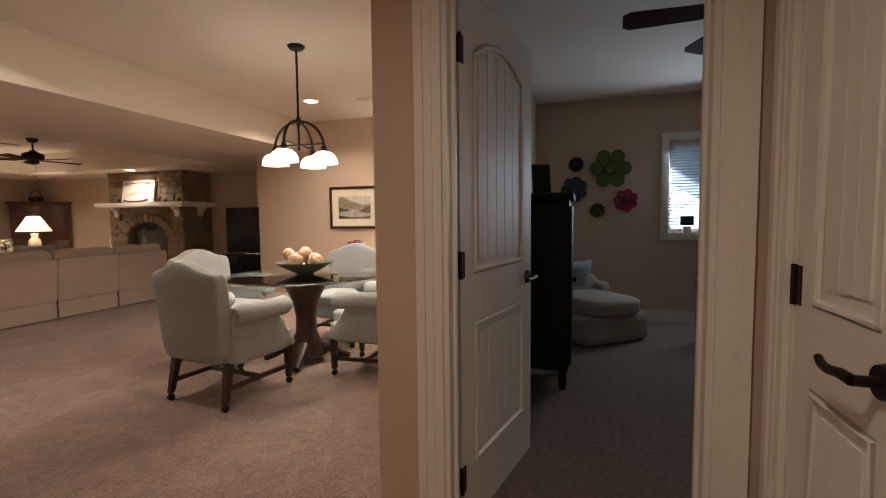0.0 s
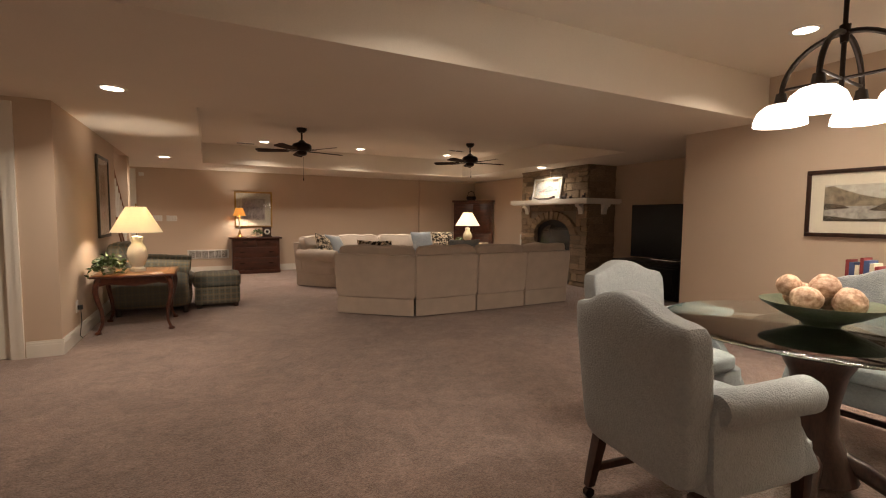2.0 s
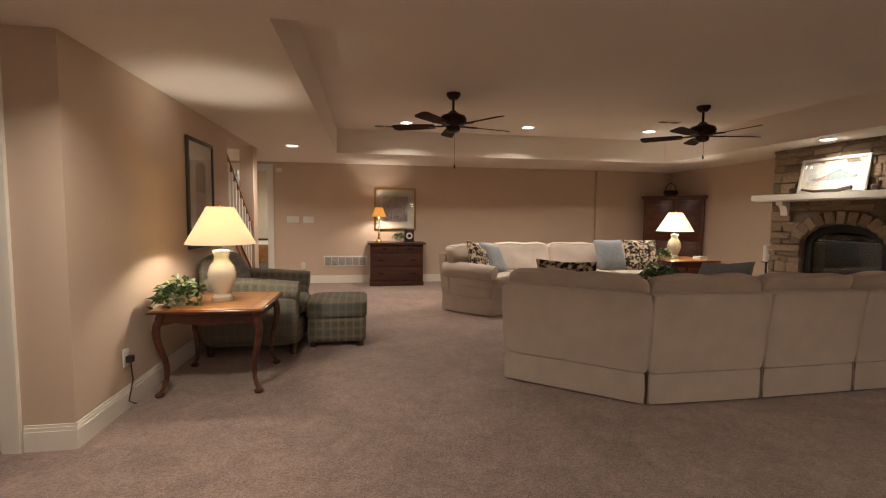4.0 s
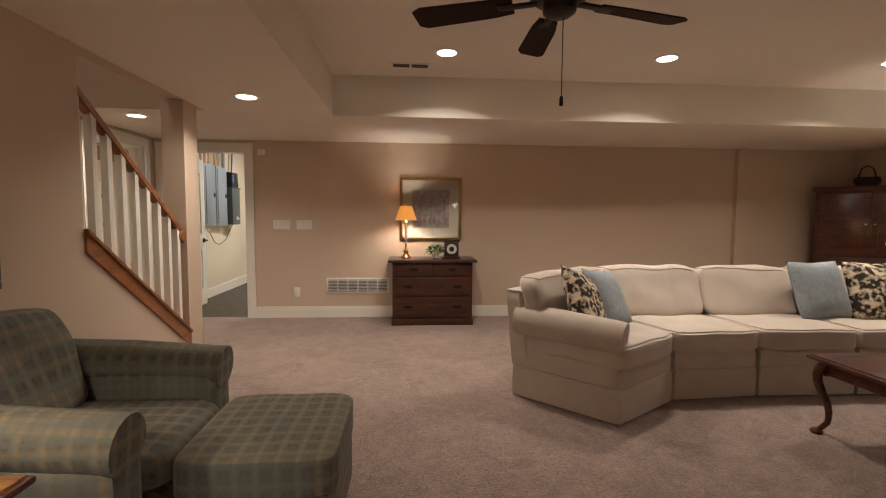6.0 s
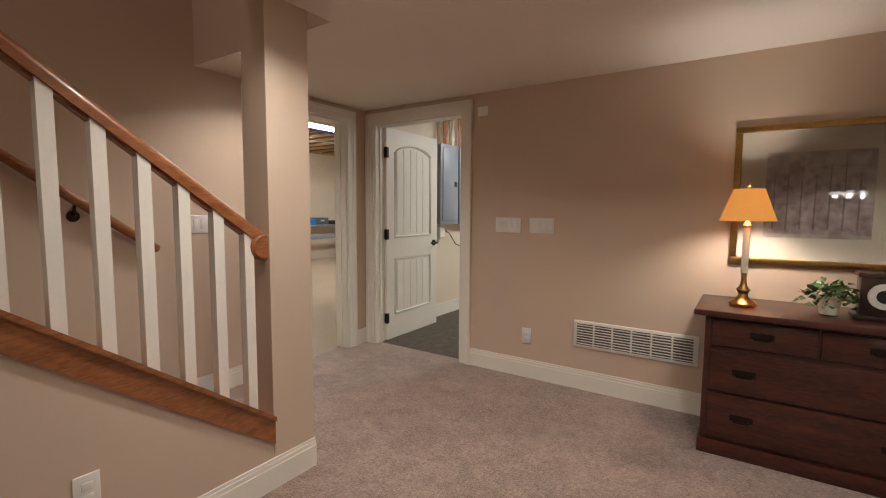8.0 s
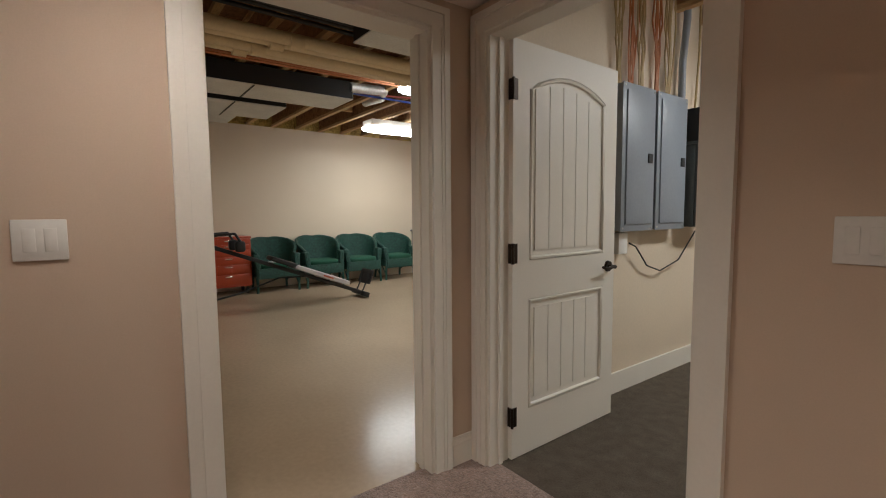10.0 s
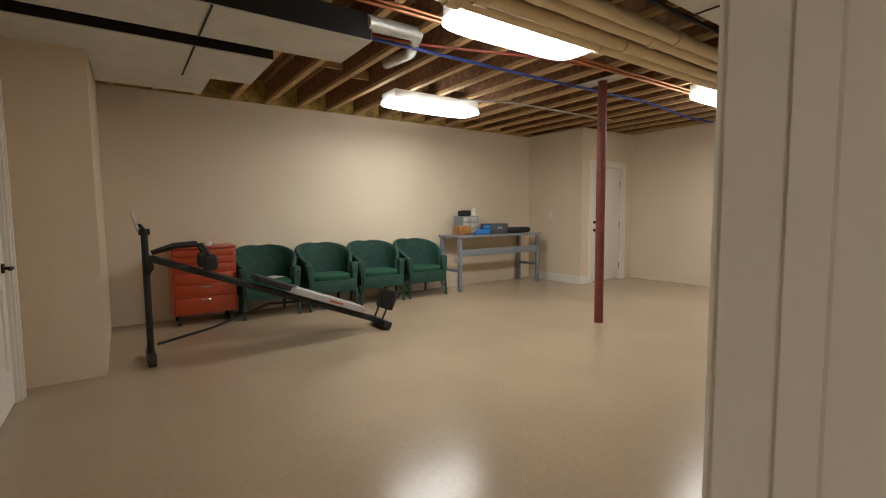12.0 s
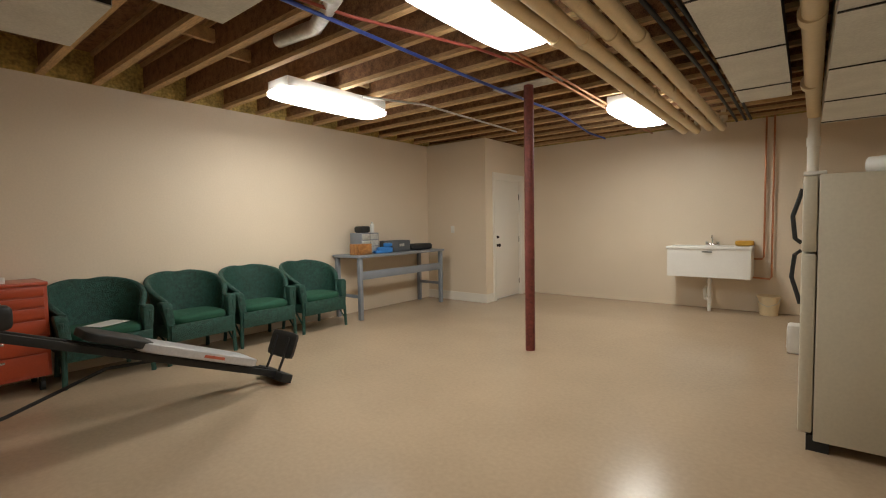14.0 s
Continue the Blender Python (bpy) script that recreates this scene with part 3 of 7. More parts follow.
# ---------- stairs ----------
stairs = thing("staircase", 0.6, 10.2, 0, 0, "carpeted staircase with white balusters and oak trim", "staircase")
for i in range(14):
    part("step", box(-0.615, 0.565, -0.262 * (i + 1), -0.262 * i, 0, 0.191 * (i + 1), bev=0.008), carpet, stairs, smooth=False)
knee = bmesh.new()
YZ = Matrix(((0, 0, 1, 0), (1, 0, 0, 0), (0, 1, 0, 0), (0, 0, 0, 1)))
SL, YE = 0.737, -0.05                       # slope of the stairs, foot of the balustrade
CAP0, CAP1, RAIL0 = 0.207, 0.338, 1.12        # stringer's lower and upper edge and the handrail at the foot
add_prism(knee, [(9.0, 0), (10.15, 0), (10.15, CAP0 + 0.005), (9.0, CAP0 + 0.005 + SL * 1.15)], 1.19, XW, YZ)
struct("wall_knee", knee, wall_paint, "tan sloped knee wall under the balusters")


def sloped(y0, y1, z0, z1, x0, x1):
    """A bar along the stairs' slope; z0 and z1 are its edges at the foot."""
    bm = bmesh.new()
    a, b = SL * (YE - y0), SL * (YE - y1)
    add_prism(bm, [(y0, z0 + a), (y1, z0 + b), (y1, z1 + b), (y0, z1 + a)], x0, x1, YZ)
    return bm


part("stringer", sloped(-1.2, YE, CAP0, CAP1 - 0.022, 0.565, XW + 0.014 - 0.6), oak, stairs, "oak stained stringer")
part("stringer_cap", sloped(-1.2, YE, CAP1 - 0.022, CAP1, 0.555, XW + 0.026 - 0.6), oak, stairs, "rounded oak cap over the stringer")
for k in range(9):
    y = -0.13 - 0.131 * k
    part("baluster", sloped(y - 0.021, y + 0.021, CAP1 - 0.004, RAIL0 - 0.03, 0.624, 0.666), trim_white, stairs, smooth=False)
    if k:
        part("rail_fillet", sloped(y + 0.022, y + 0.109, RAIL0 - 0.042, RAIL0 - 0.0285, 0.630, 0.660), oak, stairs, smooth=False)
bm = sloped(-1.2, YE, RAIL0 - 0.028, RAIL0 + 0.004, 0.617, 0.673)
add_tube(bm, [(0.645, -1.2, RAIL0 + 0.005 + SL * 1.15), (0.645, -0.6, RAIL0 + 0.005 + SL * 0.55), (0.645, YE, RAIL0 + 0.005)], 0.027, 14)
part("handrail", bm, oak, stairs, "moulded oak handrail")
bm = bmesh.new()
add_lathe(bm, [(0.0, -0.028), (0.048, -0.026), (0.060, -0.012), (0.060, 0.012), (0.048, 0.026), (0.0, 0.028)], m=pose(0.655, -0.015 - 0.05, RAIL0 - 0.02, 0, 90, 0))
part("rosette", bm, oak, stairs, "round oak rosette at the rail end")
bm = bmesh.new()
add_tube(bm, [(-0.53, -2.3, 1.05 + 2.3 * SL), (-0.53, 0.0, 1.05)], 0.027, 12)
add_tube(bm, [(-0.53, 0.0, 1.05), (-0.53, 0.035, 1.025), (-0.57, 0.04, 1.022)], 0.026, 12)
part("wall_handrail", bm, oak, stairs, "oak wall handrail on brackets")
for y in (-0.35, -1.3):
    bm = bmesh.new()
    z = 1.05 - y * SL
    add_tube(bm, [(-0.568, y, z - 0.09), (-0.545, y, z - 0.08), (-0.53, y, z - 0.02)], 0.008, 8)
    add_cyl(bm, (-0.569, y, z - 0.09), (-0.56, y, z - 0.09), 0.03)
    part("rail_bracket", bm, bronze, stairs)
struct("column_stair", boxes((1.12, XW, 10.151, 10.378, 0, LOW)), wall_paint, "tan square column at the foot of the stairs", "column")
lamp_area(0.6, 8.2, 4.7, 0.2, 0.2, 12, WARM, 160)


# ---------- shared furniture ----------
def four_legs(o, pts, h, r0, r1, m, name="leg"):
    for x, y in pts:
        bm = bmesh.new()
        add_lathe(bm, [(0, 0), (r1, 0), (r1 * 1.1, h * 0.1), (r1, h * 0.14), (r0, h), (0, h)], at=(x, y, 0), seg=10)
        part(name, bm, m, o)


def cabriole(bm, x, y, h, sx, sy, r=0.03):
    pts = []
    for i in range(15):
        u = i / 14
        off = 0.030 * math.sin(math.pi * min(1, max(0, u - 0.42) / 0.58) ** 1.4) - 0.014 * math.sin(math.pi * min(1, u / 0.5)) + 0.022 * max(0, 1 - u / 0.14)
        pts.append((x + sx * off, y + sy * off, 0.012 + (h - 0.012) * u))
    t = bmesh.new()
    add_tube(t, pts, 0.013, 10, r)
    merge(bm, t)
    add_lathe(bm, [(0, 0), (0.03, 0.0), (0.034, 0.015), (0.018, 0.03), (0, 0.03)], at=(pts[0][0], pts[0][1], 0), seg=10)


def armchair_dining(x, y, rz, label):
    """Faces +y in its own frame."""
    o = thing("dining_armchair", x, y, 0, rz, label, "chair", "chairs round the dining table")
    bm = bmesh.new()
    soft_box(bm, -0.285, 0.285, -0.27, 0.31, 0.27, 0.42, 9, 8)
    part("seat_frame", bm, upholstery, o)
    bm = bmesh.new()
    soft_box(bm, -0.225, 0.225, -0.18, 0.33, 0.395, 0.50, 5, 8)
    part("seat_cushion", bm, upholstery, o)
    bm = bmesh.new()
    t = bmesh.new()
    bmesh.ops.create_cube(t, size=2)
    bmesh.ops.subdivide_edges(t, edges=t.edges[:], cuts=12, use_grid_fill=True)
    for v in t.verts:
        p = v.co / (sum(abs(c) ** 9 for c in v.co) ** (1 / 9))
        u, w = p.x, (p.z + 1) / 2
        crest = 0.045 * math.cos(u * math.pi * 0.5) ** 2 * w + 0.02 * math.cos(u * math.pi * 1.5) * w * (1 if abs(u) > 0.3 else 0.4)
        half = 0.265 + 0.03 * w
        v.co = (u * half, -0.26 + p.y * (0.075 - 0.015 * w) - 0.10 * w + 0.035 * u * u * w, 0.30 + 0.60 * w + crest)
    merge(bm, t)
    part("backrest", bm, upholstery, o)
    for s in (-1, 1):
        bm = bmesh.new()
        add_soft(bm, [(s * 0.235, -0.24, 0.28), (s * 0.295, -0.24, 0.28), (s * 0.295, 0.24, 0.28), (s * 0.235, 0.24, 0.28),
                      (s * 0.23, -0.26, 0.62), (s * 0.30, -0.26, 0.62), (s * 0.31, 0.13, 0.60), (s * 0.24, 0.13, 0.60)], 8, 8)
        t = bmesh.new()
        add_lathe(t, [(0, -0.02), (0.05, -0.015), (0.068, 0.02), (0.062, 0.25), (0.066, 0.42), (0.05, 0.455), (0, 0.46)], seg=18)
        merge(bm, t, pose(s * 0.285, 0.22, 0.60, 90, 0, 0))
        add_soft(bm, [(s * 0.235, 0.14, 0.29), (s * 0.295, 0.14, 0.29), (s * 0.295, 0.32, 0.29), (s * 0.235, 0.32, 0.29),
                      (s * 0.235, 0.10, 0.58), (s * 0.29, 0.10, 0.58), (s * 0.29, 0.16, 0.52), (s * 0.235, 0.16, 0.52)], 6, 6)
        part("armrest", bm, upholstery, o)
    for (lx, ly, tx, ty) in ((-0.245, -0.25, -0.01, -0.05), (0.245, -0.25, 0.01, -0.05), (-0.245, 0.27, 0, 0.0), (0.245, 0.27, 0, 0.0)):
        bm = bmesh.new()
        add_soft(bm, [(lx + tx - 0.018, ly + ty - 0.018, 0.045), (lx + tx + 0.018, ly + ty - 0.018, 0.045), (lx + tx + 0.018, ly + ty + 0.018, 0.045), (lx + tx - 0.018, ly + ty + 0.018, 0.045),
                      (lx - 0.026, ly - 0.026, 0.30), (lx + 0.026, ly - 0.026, 0.30), (lx + 0.026, ly + 0.026, 0.30), (lx - 0.026, ly + 0.026, 0.30)], 12, 3)
        lg = part("leg", bm, dark_wood, o, "dark stained wooden leg")
        bm = bmesh.new()
        add_cyl(bm, (lx + tx - 0.012, ly + ty, 0.022), (lx + tx + 0.012, ly + ty, 0.022), 0.022)
        add_cyl(bm, (lx + tx, ly + ty, 0.03), (lx + tx, ly + ty, 0.06), 0.012)
        part("caster", bm, bronze, lg)
    for s in (-1, 1):
        part("stretcher", box(s * 0.245 - 0.012, s * 0.245 + 0.012, -0.27, 0.26, 0.12, 0.15, bev=0.004), dark_wood, o)
    part("stretcher", box(-0.235, 0.235, -0.01, 0.015, 0.12, 0.15, bev=0.004), dark_wood, o)
    return o


TC = (4.92, 2.27)
armchair_dining(4.17, 2.36, -97, "pale grey upholstered dining armchair with dark legs in the open aisle")
armchair_dining(4.90, 1.58, 2, "pale grey upholstered dining armchair drawn up to the glass table")
armchair_dining(4.80, 2.98, 176, "pale grey upholstered dining armchair near the television alcove")
armchair_dining(5.62, 2.33, 92, "pale grey upholstered dining armchair in front of the sideboard")

glass = bpy.data.materials.new("table_glass")
glass.use_nodes = True
gb = glass.node_tree.nodes["Principled BSDF"]
gb.inputs["Base Color"].default_value = (0.80, 0.93, 0.88, 1)
gb.inputs["Transmission Weight"].default_value, gb.inputs["Roughness"].default_value, gb.inputs["IOR"].default_value = 1.0, 0.0, 1.45
tb = thing("dining_table", *TC, 0, 20, "round glass top dining table on a dark carved pedestal", "table")
bm = bmesh.new()
add_lathe(bm, [(0, 0.722), (0.62, 0.722), (0.645, 0.727), (0.655, 0.735), (0.645, 0.742), (0.62, 0.744), (0, 0.744)], seg=72)
gt = part("tabletop", bm, glass, tb, "thick clear bevelled glass top")
gt.visible_shadow = False
bm = bmesh.new()
add_lathe(bm, [(0, 0.06), (0.17, 0.06), (0.15, 0.12), (0.09, 0.25), (0.085, 0.38), (0.11, 0.52), (0.17, 0.64), (0.25, 0.70), (0.26, 0.718), (0, 0.718)], seg=20)
part("pedestal", bm, dark_wood, tb)
for k in range(4):
    bm = bmesh.new()
    add_tube(bm, [(0.05, 0, 0.16), (0.18, 0, 0.12), (0.30, 0, 0.055), (0.36, 0, 0.03)], 0.05, 10, 0.028)
    ob = part("foot", bm, dark_wood, tb)
    ob.matrix_basis = pose(0, 0, 0, 0, 0, 90 * k)

bowl_m = mat("bowl_green_glaze", (0.10, 0.12, 0.075), 0.3, vary=0.3, scale=12)
ball_m = mat("carved_ball_buff", (0.50, 0.28, 0.17), 0.8, vary=0.3, scale=30, grain=60, bump=1.0, bump_scale=24, c2=(0.72, 0.52, 0.38))
bm = bmesh.new()
add_lathe(bm, [(0, 0.0), (0.07, 0.0), (0.08, 0.012), (0.15, 0.045), (0.235, 0.095), (0.24, 0.105), (0.225, 0.10), (0.14, 0.055), (0.06, 0.025), (0, 0.022)], seg=40)
single("bowl", bm, bowl_m, "wide green glazed bowl on the glass table", "bowl", pose(*TC, 0.745))
for i, (dx, dy, z, r) in enumerate(((-0.10, 0.02, 0.118, 0.062), (0.0, 0.09, 0.118, 0.064), (0.10, 0.02, 0.116, 0.06), (0.02, -0.09, 0.117, 0.062), (0.01, 0.0, 0.17, 0.06), (-0.08, 0.10, 0.175, 0.05))):
    bm = bmesh.new()
    bmesh.ops.create_icosphere(bm, subdivisions=4, radius=r)
    for v in bm.verts:
        f = 1 + 0.05 * noise.noise(v.co * 45) + 0.04 * math.sin(60 * v.co.z + 30 * v.co.x)
        v.co *= f
    single("decorative_ball", bm, ball_m, "buff carved decorative ball heaped in the bowl", "ornament", pose(TC[0] + dx, TC[1] + dy, 0.745 + z, i * 40, i * 70, 0), "balls in the bowl")

# pendant lamp
pl = thing("pendant_lamp", 4.79, 2.20, HIGH, 4.0, "bronze arched chandelier with four lit glass shades", "pendant lamp")
bm = bmesh.new()
add_lathe(bm, [(0, -0.03), (0.05, -0.028), (0.066, -0.012), (0.068, 0.0), (0, 0.0)], seg=24)
part("canopy", bm, bronze, pl)
bm = bmesh.new()
add_cyl(bm, (0, 0, -0.02), (0, 0, -0.82), 0.009)
add_cyl(bm, (0, 0, -0.56), (0, 0, -0.63), 0.02, 0.014)
part("rod", bm, bronze, pl)
for k in range(4):
    bm = bmesh.new()
    add_tube(bm, [(0.217 * math.sin(radians(a)), 0, -0.80 + 0.21 * math.cos(radians(a))) for a in range(0, 91, 9)], 0.011, 8)
    add_cyl(bm, (0.217, 0, -0.79), (0.217, 0, -0.84), 0.02, 0.028)
    add_cyl(bm, (0.0, 0, -0.775), (0.207, 0, -0.775), 0.007)
    arm = part("arm", bm, bronze, pl)
    arm.matrix_basis = pose(0, 0, 0, 0, 0, 90 * k)
    bm = bmesh.new()
    add_lathe(bm, [(0.025, -0.835), (0.06, -0.845), (0.088, -0.87), (0.102, -0.905), (0.105, -0.93), (0.101, -0.93), (0.085, -0.875), (0.058, -0.85), (0.0, -0.842)], at=(0.217, 0, 0), seg=28)
    part("shade", bm, glow_glass, arm, "lit frosted glass dome shade")
    a = radians(4.0 + 90 * k)
    lamp_point(4.79 + 0.217 * math.cos(a), 2.20 + 0.217 * math.sin(a), HIGH - 0.96, PENDANT_W, WARM, 0.05)


# ---------- table lamps ----------
def table_lamp(x, y, z, prof, body_m, shade, rb, rt, z0, z1, watts, label, group=""):
    o = thing("table_lamp", x, y, z, 0, label, "table lamp", group)
    bm = bmesh.new()
    add_lathe(bm, prof, seg=28)
    part("base", bm, body_m, o)
    bm = bmesh.new()
    add_lathe(bm, [(rb, z0), ((rb + rt) / 2, (z0 + z1) / 2), (rt, z1), (rt - 0.004, z1), (rb - 0.004, z0)], seg=40)
    part("shade", bm, shade, o, "lit fabric shade")
    bm = bmesh.new()
    add_cyl(bm, (0, 0, prof[-1][1]), (0, 0, z1 + 0.015), 0.005, seg=8)
    add_lathe(bm, [(0, z1 + 0.01), (0.01, z1 + 0.015), (0.006, z1 + 0.03), (0, z1 + 0.04)], seg=10)
    for a in range(3):
        add_cyl(bm, (0, 0, z1 - 0.01), (rt * math.cos(2.1 * a), rt * math.sin(2.1 * a), z1 - 0.01), 0.002, seg=6)
    part("harp", bm, brass, o)
    lamp_point(x, y, z + z0 + (z1 - z0) * 0.45, watts, WARM, 0.04)
    return o


URN = [(0, 0), (0.075, 0), (0.078, 0.03), (0.06, 0.04), (0.055, 0.05), (0.075, 0.09), (0.098, 0.16), (0.10, 0.20), (0.085, 0.26), (0.055, 0.30), (0.05, 0.33), (0.06, 0.36), (0.06, 0.375), (0.03, 0.38), (0, 0.385)]
table_lamp(1.74, 7.20, 0.605, URN, ceramic, shade_mat, 0.245, 0.095, 0.425, 0.70, BULB_W, "cream ceramic urn lamp with a lit cone shade")
table_lamp(7.56, 10.02, 0.625, URN, ceramic, shade_white, 0.27, 0.10, 0.42, 0.71, BULB_W, "cream ceramic urn lamp with a bright white shade")
STICK = [(0, 0), (0.062, 0), (0.065, 0.012), (0.05, 0.025), (0.025, 0.045), (0.022, 0.06), (0.034, 0.08), (0.018, 0.10), (0.013, 0.13), (0.012, 0.40), (0.02, 0.42), (0.01, 0.44), (0, 0.445)]
candle_lamp = table_lamp(3.02, 11.80, 0.775, STICK, brass, shade_amber, 0.128, 0.07, 0.445, 0.61, SMALL_W, "brass candlestick lamp with a glowing amber shade")
bm = bmesh.new()
add_cyl(bm, (0, 0, 0.17), (0, 0, 0.41), 0.0165, seg=20)
part("candle_sleeve", bm, ceramic, candle_lamp, "ivory candle sleeve")
table_lamp(6.98, 2.46, 0.68, STICK, bronze, shade_bell, 0.13, 0.055, 0.475, 0.70, SMALL_W, "slender bronze lamp with a cream bell shade")


def leaves(bm, cx, cy, cz, rx, rz, n, size, seed, droop=0.0):
    rnd = random.Random(seed)
    for _ in range(n):
        a, e, d = rnd.uniform(0, 6.28), rnd.uniform(-0.35, 1.4), rnd.uniform(0.45, 1.0)
        p = Vector((cx + math.cos(a) * math.cos(e) * rx * d, cy + math.sin(a) * math.cos(e) * rx * d, cz + math.sin(e) * rz * d - droop * d * d * rnd.random()))
        t = bmesh.new()
        L, W = size * rnd.uniform(0.7, 1.3), size * rnd.uniform(0.3, 0.5)
        v = [t.verts.new(q) for q in ((0, 0, 0), (L * 0.45, W, 0.1 * L), (L, 0, -0.12 * L), (L * 0.45, -W, 0.1 * L), (L * 0.5, 0, 0))]
        t.faces.new((v[0], v[4], v[1])), t.faces.new((v[1], v[4], v[2])), t.faces.new((v[2], v[4], v[3])), t.faces.new((v[3], v[4], v[0]))
        merge(bm, t, Matrix.Translation(p) @ pose(0, 0, 0, rnd.uniform(-50, 50), rnd.uniform(-60, 40), math.degrees(a) + rnd.uniform(-50, 50)))


def potted(x, y, z, rx, rz, n, size, seed, pot, pr, ph, label, droop=0.0):
    o = thing("potted_plant", x, y, z, 0, label, "plant")
    bm = bmesh.new()
    add_lathe(bm, [(0, 0), (pr * 0.75, 0), (pr, ph * 0.9), (pr * 1.08, ph * 0.92), (pr * 1.08, ph), (pr * 0.9, ph), (pr * 0.85, ph * 0.85), (0, ph * 0.85)], seg=20)
    part("pot", bm, pot, o)
    bm = bmesh.new()
    leaves(bm, 0, 0, ph * 0.9, rx, rz, n, size, seed, droop)
    for i in range(9):
        a = i * 0.7
        add_tube(bm, [(0, 0, ph * 0.8), (rx * 0.3 * math.cos(a), rx * 0.3 * math.sin(a), ph + rz * 0.5), (rx * 0.75 * math.cos(a), rx * 0.75 * math.sin(a), ph + rz * 0.4)], 0.003, 4)
    part("foliage", bm, leaf_green, o)
    return o


potted(1.50, 7.02, 0.605, 0.17, 0.14, 230, 0.05, 1, ceramic, 0.06, 0.09, "trailing green ivy in a cream pot on the side table", 0.16)
potted(3.37, 11.78, 0.775, 0.12, 0.10, 130, 0.04, 2, ceramic, 0.05, 0.09, "small leafy plant in a white pot on the chest", 0.04)
potted(6.95, 2.20, 0.68, 0.17, 0.13, 200, 0.06, 3, black_soft, 0.07, 0.07, "dark leafy plant on the dining sideboard", 0.06)
potted(7.28, 9.90, 0.625, 0.13, 0.11, 130, 0.045, 4, ceramic, 0.05, 0.08, "green and white plant beside the table lamp", 0.05)
potted(6.22, 8.42, 0.47, 0.24, 0.17, 260, 0.065, 5, black_soft, 0.09, 0.10, "dark bushy plant on the coffee table", 0.10)

# ---------- side tables ----------
def side_table(x, y, w, d, h, rz, top_m, label):
    o = thing("side_table", x, y, 0, rz, label, "side table")
    bm = bmesh.new()
    add_box(bm, -w / 2, w / 2, -d / 2, d / 2, h - 0.022, h, bev=0.007)
    part("tabletop", bm, top_m, o)
    part("edge_moulding", box(-w / 2 - 0.014, w / 2 + 0.014, -d / 2 - 0.014, d / 2 + 0.014, h - 0.030, h - 0.009, bev=0.008), cherry, o, "dark moulded edge under the top")
    for r in ((-w / 2 + 0.07, w / 2 - 0.07, -d / 2 + 0.07, -d / 2 + 0.076), (-w / 2 + 0.07, w / 2 - 0.07, d / 2 - 0.076, d / 2 - 0.07),
              (-w / 2 + 0.07, -w / 2 + 0.076, -d / 2 + 0.077, d / 2 - 0.077), (w / 2 - 0.076, w / 2 - 0.07, -d / 2 + 0.077, d / 2 - 0.077)):
        part("inlay_line", box(*r, h - 0.002, h + 0.0006), cherry, o, smooth=False)
    bm = bmesh.new()
    X, Y = w / 2 - 0.05, d / 2 - 0.05
    add_prism(bm, [(-X, h - 0.12), (-X * 0.7, h - 0.10), (0, h - 0.125), (X * 0.7, h - 0.10), (X, h - 0.12), (X, h - 0.022), (-X, h - 0.022)], -Y, -Y + 0.02, Matrix(((1, 0, 0, 0), (0, 0, 1, 0), (0, 1, 0, 0), (0, 0, 0, 1))))
    add_prism(bm, [(-X, h - 0.12), (-X * 0.7, h - 0.10), (0, h - 0.125), (X * 0.7, h - 0.10), (X, h - 0.12), (X, h - 0.022), (-X, h - 0.022)], Y - 0.02, Y, Matrix(((1, 0, 0, 0), (0, 0, 1, 0), (0, 1, 0, 0), (0, 0, 0, 1))))
    add_box(bm, -X, -X + 0.02, -Y + 0.02, Y - 0.02, h - 0.11, h - 0.022), add_box(bm, X - 0.02, X, -Y + 0.02, Y - 0.02, h - 0.11, h - 0.022)
    part("apron", bm, cherry, o)
    for sx in (-1, 1):
        for sy in (-1, 1):
            bm = bmesh.new()
            cabriole(bm, sx * (w / 2 - 0.06), sy * (d / 2 - 0.06), h - 0.03, sx, sy)
            part("leg", bm, cherry, o, "curved cabriole leg")
    return o


side_table(1.74, 7.20, 0.72, 0.72, 0.605, 0, honey, "honey topped side table with curved cabriole legs")
side_table(7.62, 9.95, 0.80, 0.70, 0.625, 0, honey, "cherry side table beside the cream sofa")
o = thing("books", 7.85, 9.80, 0.625, 15, "two pale books stacked on the side table", "books")
part("book", box(-0.09, 0.09, -0.06, 0.06, 0, 0.025, bev=0.003), white_plastic, o), part("book", box(-0.085, 0.085, -0.055, 0.06, 0.026, 0.05, bev=0.003), ceramic, o)
side_table(6.02, 8.40, 1.15, 0.95, 0.47, 0, cherry, "low dark cherry coffee table with carved legs")


